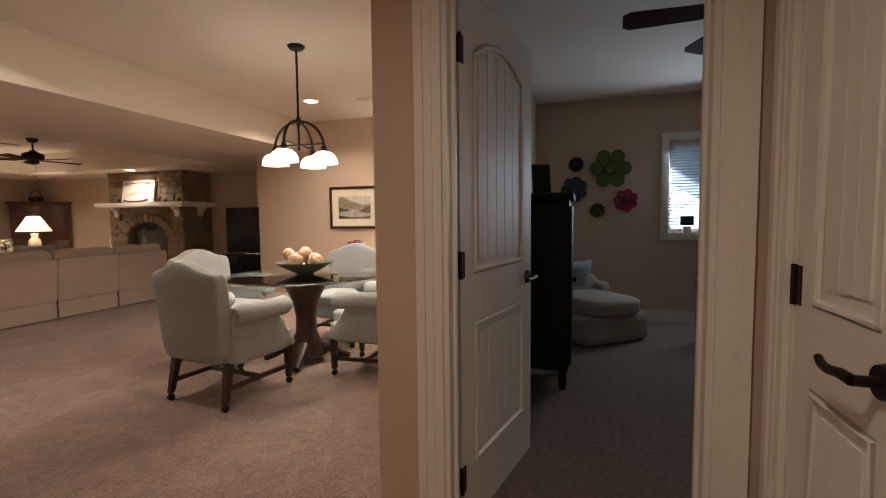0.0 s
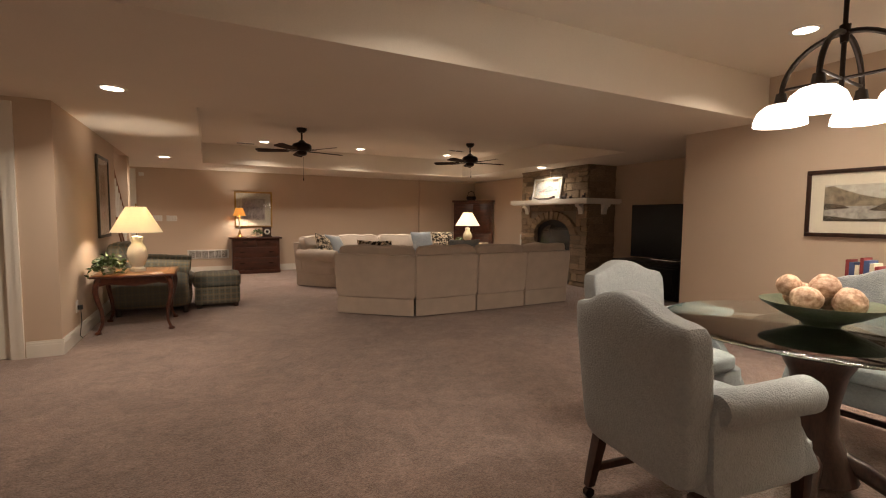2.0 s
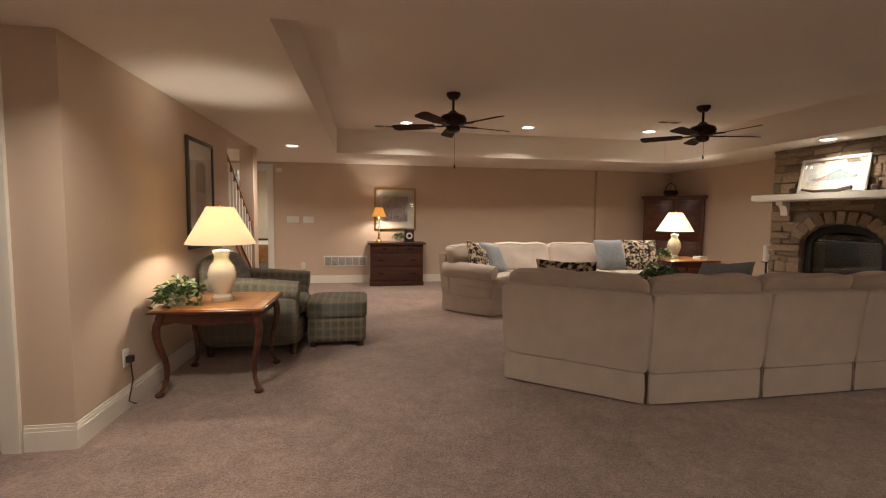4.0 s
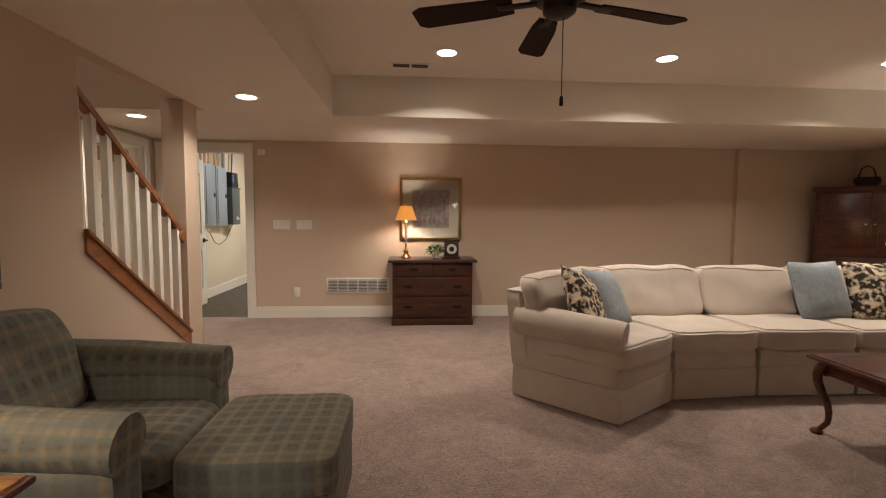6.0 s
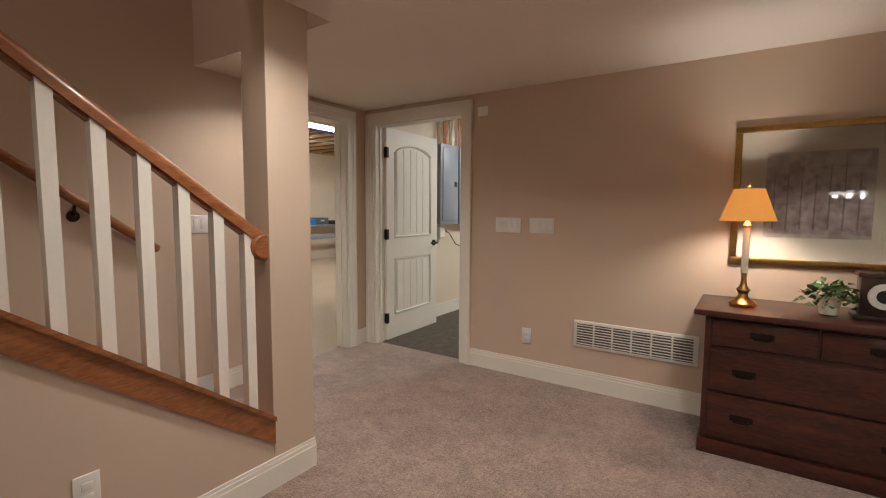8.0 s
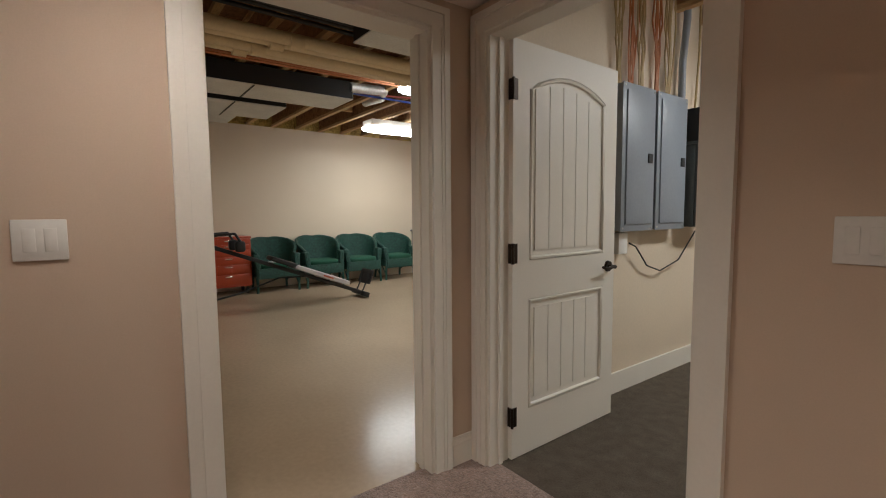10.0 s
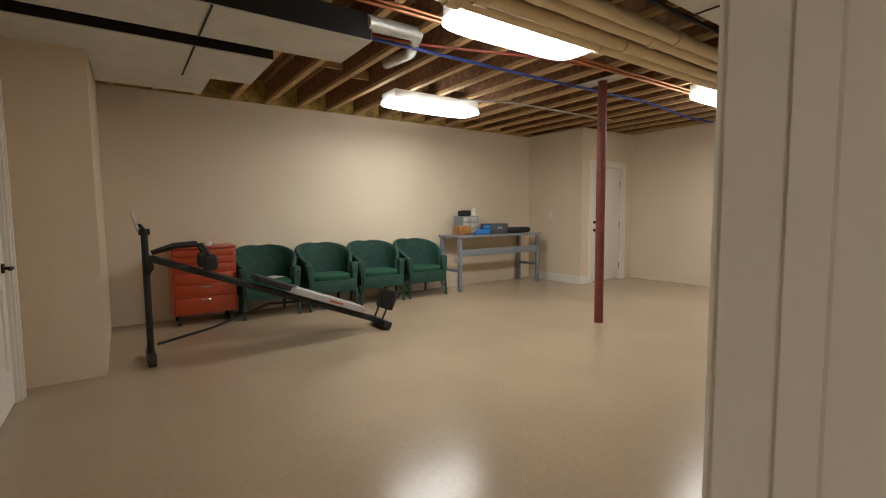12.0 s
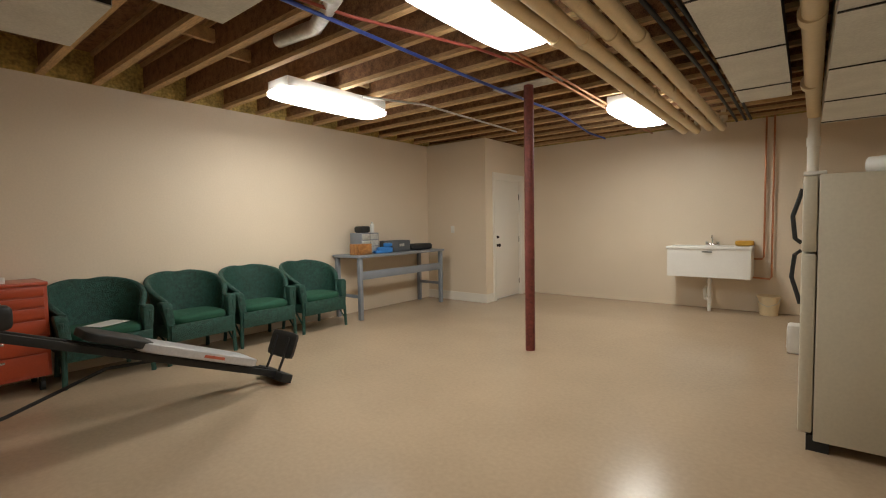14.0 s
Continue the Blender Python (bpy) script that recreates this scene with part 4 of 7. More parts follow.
# ---------- sofas ----------
def sofa(name, m, label):
    """A cream sectional in its own frame: back along y = 0, facing +y; an angled end section at the left."""
    o = new(name)
    o.empty_display_size = 0.1
    o.matrix_basis = m
    tagged(o, label, "sofa", "cream sectional sofas")
    Z = lambda p, z: (p[0], p[1], z)

    def body(nm, quad, z0, z1, k=14, n=6, top=None, sag=0.0, welts=()):
        bm = bmesh.new()
        top = top or quad
        c8 = [Z(p, z0) for p in quad] + [Z(p, z1) for p in top]
        add_soft(bm, c8, k, n, sag)
        ob = part(nm, bm, sofa_fab, o)
        for lv in welts:
            wm = bmesh.new()
            add_tube(wm, soft_ring(c8, k, lv, sag), 0.0065, 6)
            part("piping", wm, sofa_fab, ob)
        return ob

    # back line a-b-c-d, front line e-f-g-h
    a, b, c, d = (-0.80, 0.65), (0.0, 0.0), (0.87, 0.0), (2.45, 0.05)
    e, f, g, h = (-0.25, 1.20), (0.30, 0.84), (0.95, 0.80), (2.42, 0.82)
    mid = lambda p, q, t: (p[0] + (q[0] - p[0]) * t, p[1] + (q[1] - p[1]) * t)
    secs = [(a, b, f, e), (b, c, g, f), (c, mid(c, d, 0.5), mid(g, h, 0.5), g), (mid(c, d, 0.5), d, h, mid(g, h, 0.5))]
    for qi, q in enumerate(secs):
        p0, p1, p2, p3 = q
        sk = bmesh.new()
        ins = [mid(p0, p2, 0.01), mid(p1, p3, 0.01), mid(p2, p0, 0.01), mid(p3, p1, 0.01)]
        n = 12
        for u, v in ((ins[0], ins[1]), (ins[1], ins[2]), (ins[2], ins[3]), (ins[3], ins[0])):
            add_soft(sk, [Z(u, 0.012), Z(v, 0.012), Z(mid(v, ins[0] if v != ins[0] else ins[2], 0.03), 0.012), Z(mid(u, ins[2] if u != ins[2] else ins[0], 0.03), 0.012),
                          Z(u, 0.22), Z(v, 0.22), Z(mid(v, ins[0] if v != ins[0] else ins[2], 0.03), 0.22), Z(mid(u, ins[2] if u != ins[2] else ins[0], 0.03), 0.22)], 40, 2)
        part("skirt", sk, sofa_fab, o, "pale box pleated fabric skirt")
        body("base", [mid(p0, p2, 0.015), mid(p1, p3, 0.015), mid(p2, p0, 0.015), mid(p3, p1, 0.015)], 0.215, 0.34, 40, 6, None, 0.0, (-1,))
        s0, s1, s2, s3 = mid(p0, p3, 0.24), mid(p1, p2, 0.24), mid(p2, p1, -0.02), mid(p3, p0, -0.02)
        body("seat_cushion", [s0, s1, s2, s3], 0.335, 0.49, 9, 10, None, 0.012, (1, -1))
        t0, t1 = mid(p0, p3, -0.07), mid(p1, p2, -0.07)
        body("back_frame", [p0, p1, mid(p1, p2, 0.2), mid(p0, p3, 0.2)], 0.22, 0.76, 26, 10, [t0, t1, mid(p1, p2, 0.08), mid(p0, p3, 0.08)], 0.0, (1,))
        body("back_cushion", [mid(p0, p3, 0.17), mid(p1, p2, 0.17), mid(p1, p2, 0.40), mid(p0, p3, 0.40)], 0.47, 0.87, 6.0, 11,
             [mid(p0, p3, 0.015), mid(p1, p2, 0.015), mid(p1, p2, 0.20), mid(p0, p3, 0.20)], 0.022, (1,))
    # rolled arm on the angled end
    u = Vector((e[0] - a[0], e[1] - a[1], 0)).normalized()
    w = Vector((b[0] - a[0], b[1] - a[1], 0)).normalized()
    A = Vector((a[0], a[1], 0))
    bm = bmesh.new()
    L = (Vector((e[0], e[1], 0)) - A).length
    P = lambda s, t, z: tuple(A + u * s + w * t + Vector((0, 0, z)))
    add_soft(bm, [P(0.02, 0.0, 0.22), P(L - 0.02, 0.0, 0.22), P(L - 0.02, 0.2, 0.22), P(0.02, 0.2, 0.22), P(0.02, 0.02, 0.56), P(L - 0.04, 0.02, 0.54), P(L - 0.04, 0.2, 0.54), P(0.02, 0.2, 0.56)], 9, 6)
    add_tube(bm, [P(0.03, 0.07, 0.55), P(0.3, 0.07, 0.545), P(L - 0.06, 0.07, 0.53), P(L - 0.02, 0.075, 0.525)], 0.115, 18, 0.105)
    part("armrest", bm, sofa_fab, o, "rolled cream fabric arm")
    return o


sofa("sectional_sofa", pose(4.65, 6.25, 0), "cream fabric sectional sofa seen from its skirted back")
s2 = sofa("sectional_sofa", pose(4.58, 10.15, 0), "cream fabric sectional sofa with rolled arm and loose cushions")
for ch in s2.children_recursive:
    me = ch.data
    for v in me.vertices:
        v.co.y = -v.co.y
    me.flip_normals()

floral = mat("pillow_floral", (0.06, 0.04, 0.025), 0.95, vary=0.5, scale=13, grain=27, c2=(0.75, 0.62, 0.45), bump=0.3)
fr_node = [q for q in floral.node_tree.nodes if q.type == "MAP_RANGE"][0]
fr_node.inputs[1].default_value, fr_node.inputs[2].default_value = 0.91, 1.16
blue_cloth = mat("pillow_blue_grey", (0.30, 0.33, 0.35), 0.95, vary=0.15, scale=20, bump=0.3, bump_scale=200)


def pillow(x, y, z, rx, ry, rz, m, label, s=0.24):
    bm = bmesh.new()
    t = bmesh.new()
    bmesh.ops.create_grid(t, x_segments=16, y_segments=16, size=1)
    ring = {}
    for sgn in (1, -1):
        q = t.copy()
        for v in q.verts:
            u, w = v.co.x, v.co.y
            fat = 0.075 * max(0, (1 - u ** 4) * (1 - w ** 4)) ** 0.6
            pin = 1 - 0.07 * (1 - abs(u * w))
            v.co = (u * s * pin, w * s * pin, sgn * fat)
        if sgn < 0:
            bmesh.ops.reverse_faces(q, faces=q.faces)
        merge(bm, q)
    t.free()
    bmesh.ops.remove_doubles(bm, verts=bm.verts, dist=0.0008)
    return single("throw_pillow", bm, m, label, "pillow", pose(x, y, z, rx, ry, rz), "throw pillows on the sofas")


pillow(4.30, 9.44, 0.67, 62, 18, 38, floral, "brown and cream floral throw pillow on the sofa")
pillow(4.53, 9.62, 0.66, 62, 8, 42, blue_cloth, "blue grey throw pillow behind the floral one")
pillow(6.35, 9.78, 0.70, 68, 0, 5, blue_cloth, "blue grey throw pillow at the sofa end")
pillow(6.80, 9.72, 0.70, 68, 0, -12, floral, "brown and cream floral throw pillow at the sofa end")
pillow(4.42, 7.02, 0.69, 68, 0, 140, floral, "brown floral throw pillow against the sofa back")
pillow(5.55, 6.72, 0.70, 70, 0, 182, blue_cloth, "blue grey throw pillow against the sofa back")


# ---------- plaid armchair and ottoman ----------
def plaid():
    m = mat("plaid_fabric", (0.115, 0.098, 0.07), 0.95, vary=0.3, scale=30, grain=160, bump=0.3, bump_scale=250)
    n, l = m.node_tree.nodes, m.node_tree.links
    b = n["Principled BSDF"]
    base = b.inputs["Base Color"].links[0].from_socket
    tc = [q for q in n if q.type == "TEX_COORD"][0]
    out = base
    tan, dusk = (0.27, 0.215, 0.135, 1), (0.125, 0.145, 0.135, 1)
    for dirs, period, color, fac in (((1, 0, 0), 0.07, tan, 0.6), ((0, 1, 0), 0.07, tan, 0.55), ((0, 0, 1), 0.08, tan, 0.5),
                                     ((1, 0, 0), 0.0233, dusk, 0.5), ((0, 1, 0), 0.035, dusk, 0.5), ((0, 0, 1), 0.04, dusk, 0.5)):
        dot = n.new("ShaderNodeVectorMath")
        dot.operation = "DOT_PRODUCT"
        dot.inputs[1].default_value = dirs
        l.new(tc.outputs["Object"], dot.inputs[0])
        s = n.new("ShaderNodeMath")
        s.operation = "MULTIPLY"
        s.inputs[1].default_value = 6.283 / period
        l.new(dot.outputs["Value"], s.inputs[0])
        w = n.new("ShaderNodeMath")
        w.operation = "SINE"
        l.new(s.outputs[0], w.inputs[0])
        r = n.new("ShaderNodeMapRange")
        r.inputs[1].default_value, r.inputs[2].default_value, r.inputs[4].default_value = 0.0, 0.9, fac
        l.new(w.outputs[0], r.inputs[0])
        mx = n.new("ShaderNodeMix")
        mx.data_type = "RGBA"
        mx.inputs[7].default_value = color
        l.new(r.outputs[0], mx.inputs[0]), l.new(out, mx.inputs[6])
        out = mx.outputs[2]
    l.new(out, b.inputs["Base Color"])
    return m


plaid_m = plaid()
pc = thing("plaid_armchair", 1.80, 8.16, 0, -90, "dark green and tan plaid club armchair by the wall", "armchair")
for nm, a in (("base", (-0.44, 0.44, -0.40, 0.42, 0.07, 0.33, 9, 8)), ("seat_cushion", (-0.28, 0.28, -0.24, 0.46, 0.31, 0.47, 5, 8))):
    bm = bmesh.new()
    soft_box(bm, *a)
    part(nm, bm, plaid_m, pc)
bm = bmesh.new()
add_soft(bm, [(-0.38, -0.42, 0.2), (0.38, -0.42, 0.2), (0.38, -0.14, 0.3), (-0.38, -0.14, 0.3), (-0.36, -0.47, 0.86), (0.36, -0.47, 0.86), (0.34, -0.30, 0.88), (-0.34, -0.30, 0.88)], 5, 9)
part("backrest", bm, plaid_m, pc)
bm = bmesh.new()
add_soft(bm, [(-0.27, -0.30, 0.44), (0.27, -0.30, 0.44), (0.27, -0.08, 0.46), (-0.27, -0.08, 0.46), (-0.29, -0.42, 0.88), (0.29, -0.42, 0.88), (0.28, -0.24, 0.88), (-0.28, -0.24, 0.88)], 7, 10, 0.02)
part("back_cushion", bm, plaid_m, pc)
for s in (-1, 1):
    bm = bmesh.new()
    soft_box(bm, *sorted((s * 0.27, s * 0.45)), -0.40, 0.40, 0.10, 0.56, 10, 8)
    add_tube(bm, [(s * 0.37, -0.36, 0.60), (s * 0.37, 0.0, 0.59), (s * 0.37, 0.41, 0.56)], 0.10, 18, 0.095)
    part("armrest", bm, plaid_m, pc)
four_legs(pc, ((-0.38, -0.34), (0.38, -0.34), (-0.38, 0.36), (0.38, 0.36)), 0.10, 0.035, 0.03, dark_wood, "foot")
ot = thing("ottoman", 2.53, 8.21, 0, 0, "dark plaid ottoman standing before its armchair", "ottoman")
bm = bmesh.new()
soft_box(bm, -0.275, 0.275, -0.295, 0.295, 0.045, 0.29, 14, 8)
part("base", bm, plaid_m, ot)
bm = bmesh.new()
soft_box(bm, -0.285, 0.285, -0.305, 0.305, 0.275, 0.44, 9, 10, 0.008)
part("cushion", bm, plaid_m, ot)
four_legs(ot, ((-0.22, -0.24), (0.22, -0.24), (-0.22, 0.24), (0.22, 0.24)), 0.09, 0.035, 0.03, dark_wood, "foot")
bk = thing("bamboo_basket", 1.55, 9.02, 0, 0, "magazine basket with a bent bamboo handle", "basket")
bm = bmesh.new()
soft_box(bm, -0.18, 0.18, -0.13, 0.13, 0.0, 0.26, 10, 6)
part("body", bm, dark_wood, bk)
for y in (-0.03, 0.03):
    bm = bmesh.new()
    add_tube(bm, [(-0.17, y * 3, 0.24), (-0.17, y, 0.40), (-0.14, y, 0.43), (0.14, y, 0.43), (0.17, y, 0.40), (0.17, y * 3, 0.24)], 0.013, 8)
    part("handle", bm, dark_wood, bk, "dark bent bamboo handle")
bm = bmesh.new()
for y in (-0.03, 0.03):
    add_cyl(bm, (-0.10, y, 0.432), (0.11, y, 0.432), 0.017)
part("wrapping", bm, honey, bk, "tan cane wrapping")

# ---------- chest of drawers and things on it ----------
cd = thing("chest_of_drawers", 3.33, 12.08, 0, 180, "dark cherry antique chest with four drawers", "chest of drawers")
part("carcass", box(-0.465, 0.465, 0.0, 0.455, 0.0, 0.735, bev=0.004), mahogany, cd)
part("top", box(-0.515, 0.515, -0.01, 0.51, 0.737, 0.768, bev=0.008), mahogany, cd)
part("plinth", box(-0.475, 0.475, 0.0, 0.468, 0.0, 0.075, bev=0.004), mahogany, cd)
for (x0, x1, z0, z1) in ((-0.435, -0.006, 0.585, 0.72), (0.006, 0.435, 0.585, 0.72), (-0.435, 0.435, 0.35, 0.555), (-0.435, 0.435, 0.10, 0.335)):
    dr = part("drawer", box(x0, x1, 0.445, 0.472, z0, z1, bev=0.006), mahogany, cd)
    for xx in ((x0 + x1) / 2,) if x1 - x0 < 0.6 else (x0 + 0.15, x1 - 0.15):
        bm = bmesh.new()
        add_tube(bm, [(xx - 0.035, 0.472, (z0 + z1) / 2), (xx - 0.03, 0.492, (z0 + z1) / 2 - 0.012), (xx + 0.03, 0.492, (z0 + z1) / 2 - 0.012), (xx + 0.035, 0.472, (z0 + z1) / 2)], 0.004, 6)
        add_box(bm, xx - 0.05, xx + 0.05, 0.471, 0.475, (z0 + z1) / 2 - 0.012, (z0 + z1) / 2 + 0.02)
        part("pull", bm, bronze, dr)
ck = thing("mantel_clock", 3.56, 11.80, 0.768, 0, "dark wooden mantel clock with a round dial", "clock")
part("case", box(-0.085, 0.085, -0.05, 0.05, 0.02, 0.20, bev=0.008), dark_wood, ck)
part("base_moulding", box(-0.105, 0.105, -0.06, 0.06, 0, 0.02, bev=0.004), dark_wood, ck)
part("top_moulding", box(-0.095, 0.095, -0.055, 0.055, 0.20, 0.222, bev=0.004), dark_wood, ck)
bm = bmesh.new()
add_lathe(bm, [(0, 0.006), (0.058, 0.006), (0.06, 0.0)], m=pose(0, -0.051, 0.115, 90, 0, 0))
part("dial", bm, white_plastic, ck, "pale dial")
bm = bmesh.new()
add_lathe(bm, [(0, 0.008), (0.03, 0.008), (0.03, 0.006)], m=pose(0, -0.052, 0.115, 90, 0, 0))
part("dial_centre", bm, black_soft, ck)


# ---------- framed pictures ----------
def picture(x, y, z, rz, w, h, label, frame_m, mat_w, layers, group="", paper=None):
    """Hangs with its back at y = 0 and faces -y in its own frame."""
    o = thing("framed_picture", x, y, z, rz, label, "picture", group)
    f = 0.035 if w > 0.5 else 0.025
    for r in ((-w / 2, w / 2, h / 2 - f, h / 2), (-w / 2, w / 2, -h / 2, -h / 2 + f), (-w / 2, -w / 2 + f, -h / 2 + f, h / 2 - f), (w / 2 - f, w / 2, -h / 2 + f, h / 2 - f)):
        part("frame_side", box(r[0], r[1], -0.028, -0.002, r[2], r[3], bev=0.005), frame_m, o)
    part("mat_board", box(-w / 2 + f, w / 2 - f, -0.012, -0.003, -h / 2 + f, h / 2 - f), paper or MATS["mat_board"], o)
    iw, ih = w - 2 * f - 2 * mat_w, h - 2 * f - 2 * mat_w
    for i, (poly, m) in enumerate(layers):
        bm = bmesh.new()
        d = 0.0122 + 0.0006 * i
        add_prism(bm, [((px - 0.5) * iw, (pz - 0.5) * ih) for px, pz in poly], -d - 0.0005, -0.0121, Matrix(((1, 0, 0, 0), (0, 0, 1, 0), (0, 1, 0, 0), (0, 0, 0, 1))))
        part("print", bm, m, o, smooth=False)
    bm = bmesh.new()
    add_box(bm, -w / 2 + f, w / 2 - f, -0.0205, -0.019, -h / 2 + f, h / 2 - f)
    g = part("glazing", bm, clear, o, "clear picture glass")
    g.visible_shadow = False
    return o


clear = bpy.data.materials.new("clear_glazing")
clear.use_nodes = True
cb = clear.node_tree.nodes["Principled BSDF"]
cb.inputs["Transmission Weight"].default_value, cb.inputs["Roughness"].default_value, cb.inputs["IOR"].default_value = 1.0, 0.0, 1.45
mat("mat_board", (0.74, 0.66, 0.52), 0.9, vary=0.02)
pal = lambda nm, c, c2: mat(nm, c, 0.8, vary=0.3, scale=7, grain=30, c2=c2)
sky_p, hill_p, dark_p, lake_p = pal("print_sky", (0.55, 0.50, 0.42), (0.62, 0.58, 0.50)), pal("print_hill", (0.20, 0.15, 0.10), (0.38, 0.30, 0.20)), pal("print_dark", (0.05, 0.035, 0.02), (0.14, 0.10, 0.06)), pal("print_water", (0.33, 0.30, 0.26), (0.5, 0.46, 0.4))
plum_p, pale_p = pal("print_plum", (0.44, 0.33, 0.33), (0.64, 0.54, 0.50)), pal("print_pale", (0.55, 0.45, 0.40), (0.66, 0.58, 0.50))
rose_p, teal_p, white_p = pal("print_rose", (0.60, 0.22, 0.17), (0.70, 0.42, 0.36)), pal("print_teal", (0.16, 0.25, 0.25), (0.34, 0.42, 0.40)), pal("print_white", (0.70, 0.69, 0.63), (0.80, 0.79, 0.74))
plum_d = pal("print_plum_dark", (0.27, 0.19, 0.20), (0.42, 0.32, 0.31))
FULL = [(0, 0), (1, 0), (1, 1), (0, 1)]
picture(XD, 3.04, 1.37, -90, 0.76, 0.58, "dark framed mountain lake print on the dining wall", dark_wood, 0.10,
        [(FULL, sky_p), ([(0, 0.35), (1, 0.35), (1, 0.72), (0.8, 0.6), (0.55, 0.7), (0.3, 0.85), (0.12, 0.98), (0, 0.95)], hill_p), ([(0, 0), (1, 0), (1, 0.42), (0, 0.42)], lake_p),
         ([(0.62, 0.3), (1, 0.25), (1, 0.6), (0.85, 0.5)], dark_p), ([(0, 0.32), (0.4, 0.36), (0.25, 0.45), (0, 0.5)], dark_p), ([(0, 0), (1, 0), (1, 0.1), (0.5, 0.06), (0, 0.16)], dark_p)])
picture(3.325, YF, 1.36, 0, 0.77, 0.78, "bronze framed print of misty purple trees above the chest", brass, 0.12,
        [(FULL, pale_p), ([(0, 0.05), (1, 0.05), (1, 0.45), (0.8, 0.55), (0.5, 0.75), (0.3, 0.9), (0.1, 0.8), (0, 0.6)], plum_p)] +
        [([(0.08 + 0.13 * i, 0.1), (0.10 + 0.13 * i, 0.1), (0.095 + 0.13 * i, 0.75 + 0.1 * (i % 3)), (0.090 + 0.13 * i, 0.75 + 0.1 * (i % 3))], plum_d) for i in range(7)])
picture(XW, 8.12, 1.43, 90, 0.66, 0.98, "tall framed botanical print on the stair wall", mat("frame_grey_green", (0.055, 0.052, 0.04), 0.4), 0.16,
        [(FULL, pale_p), ([(0.1, 0.55), (0.9, 0.5), (0.95, 0.95), (0.5, 1.0), (0.05, 0.9)], hill_p), ([(0.15, 0.3), (0.85, 0.3), (0.85, 0.5), (0.15, 0.5)], plum_p), ([(0.1, 0.05), (0.9, 0.05), (0.85, 0.2), (0.1, 0.22)], rose_p)])

# ---------- wall plates, vents ----------
o = thing("return_air_grille", 2.42, YF, 0.40, 0, "white louvred return air grille low on the wall", "vent")
part("frame", box(-0.39, 0.39, -0.012, 0, -0.095, 0.095, bev=0.003), white_plastic, o)
for c in range(6):
    x0 = -0.365 + c * 0.123
    part("recess", box(x0, x0 + 0.112, -0.014, -0.011, -0.075, 0.075), mat("vent_shadow_%d" % c, (0.10, 0.085, 0.07), 0.8) if c == 0 else MATS["vent_shadow_0"], o)
    for r in range(8):
        bm = box(x0, x0 + 0.112, -0.018, -0.0145, -0.068 + r * 0.0185, -0.0615 + r * 0.0185)
        part("slat", bm, white_plastic, o, smooth=False)


def plate(x, y, z, rz, w, h, label, category, marks, cord=False):
    o = thing("wall_plate", x, y, z, rz, label, category)
    part("cover", box(-w / 2, w / 2, -0.007, 0, -h / 2, h / 2, bev=0.003), white_plastic, o)
    for (mx, mz, mw, mh) in marks:
        part("insert", box(mx - mw / 2, mx + mw / 2, -0.0095, -0.0072, mz - mh / 2, mz + mh / 2, bev=0.001), white_plastic, o)
    return o


SW = [(-0.069 + 0.046 * i, 0, 0.028, 0.065) for i in range(4)]
plate(1.50, YF, 1.155, 0, 0.21, 0.115, "white four gang light switch plate", "light switch", SW)
plate(1.77, YF, 1.155, 0, 0.19, 0.115, "white light switch plate beside another", "light switch", SW[1:])
OUT = [(0, 0.02, 0.032, 0.028), (0, -0.02, 0.032, 0.028)]
plate(0.03, 10.52, 1.162, 90, 0.12, 0.115, "white two gang light switch by the stair foot", "light switch", [(-0.023, 0, 0.028, 0.065), (0.023, 0, 0.028, 0.065)])
plate(1.67, YF, 0.32, 0, 0.075, 0.12, "white wall outlet near the baseboard", "outlet", OUT)
plate(4.60, YF, 0.32, 0, 0.075, 0.12, "white wall outlet behind the sofa", "outlet", OUT)
plate(XW, 9.45, 0.35, 90, 0.075, 0.12, "white wall outlet on the knee wall", "outlet", OUT)
plate(XW, 6.72, 0.33, 90, 0.075, 0.12, "white wall outlet beside the side table", "outlet", OUT)
plate(XD, 1.95, 0.33, -90, 0.075, 0.12, "white wall outlet under the dining lamp", "outlet", OUT)
plate(1.27, YF, 2.03, 0, 0.09, 0.07, "small white sensor box high on the wall", "sensor", [])
bm = boxes((-0.02, 0.02, -0.045, -0.01, -0.03, 0.01))
add_tube(bm, [(0, -0.03, -0.03), (0.02, -0.03, -0.15), (-0.02, -0.02, -0.28), (0.05, -0.03, -0.327)], 0.004, 6)
single("power_plug", bm, black_soft, "black lamp plug and cord in the outlet", "plug", pose(XW, 6.72, 0.33, 0, 0, 90))


def ceiling_vent(x, y, z, w, d):
    o = thing("ceiling_vent", x, y, z, 0, "white slotted ceiling air register", "vent")
    part("frame", box(-w / 2, w / 2, -d / 2, d / 2, -0.006, 0, bev=0.002), white_plastic, o)
    for i in range(6):
        for s in (-1, 1):
            yy = -d / 2 + 0.02 + i * (d - 0.04) / 5
            part("slot", box(min(s * 0.01, s * (w / 2 - 0.015)), max(s * 0.01, s * (w / 2 - 0.015)), yy - 0.004, yy + 0.004, -0.008, -0.0062), MATS["vent_shadow_0"], o, smooth=False)


ceiling_vent(3.07, 10.30, TRAY, 0.32, 0.11)
ceiling_vent(6.42, 2.34, HIGH, 0.12, 0.32)
ceiling_vent(6.8, 9.2, TRAY, 0.32, 0.11)


# ---------- ceiling fans ----------
blade_m = mat("wood_blade", (0.035, 0.016, 0.010), 0.7, vary=0.3, scale=4, grain=30, stretch=(1, 8, 8), spec=0.2)

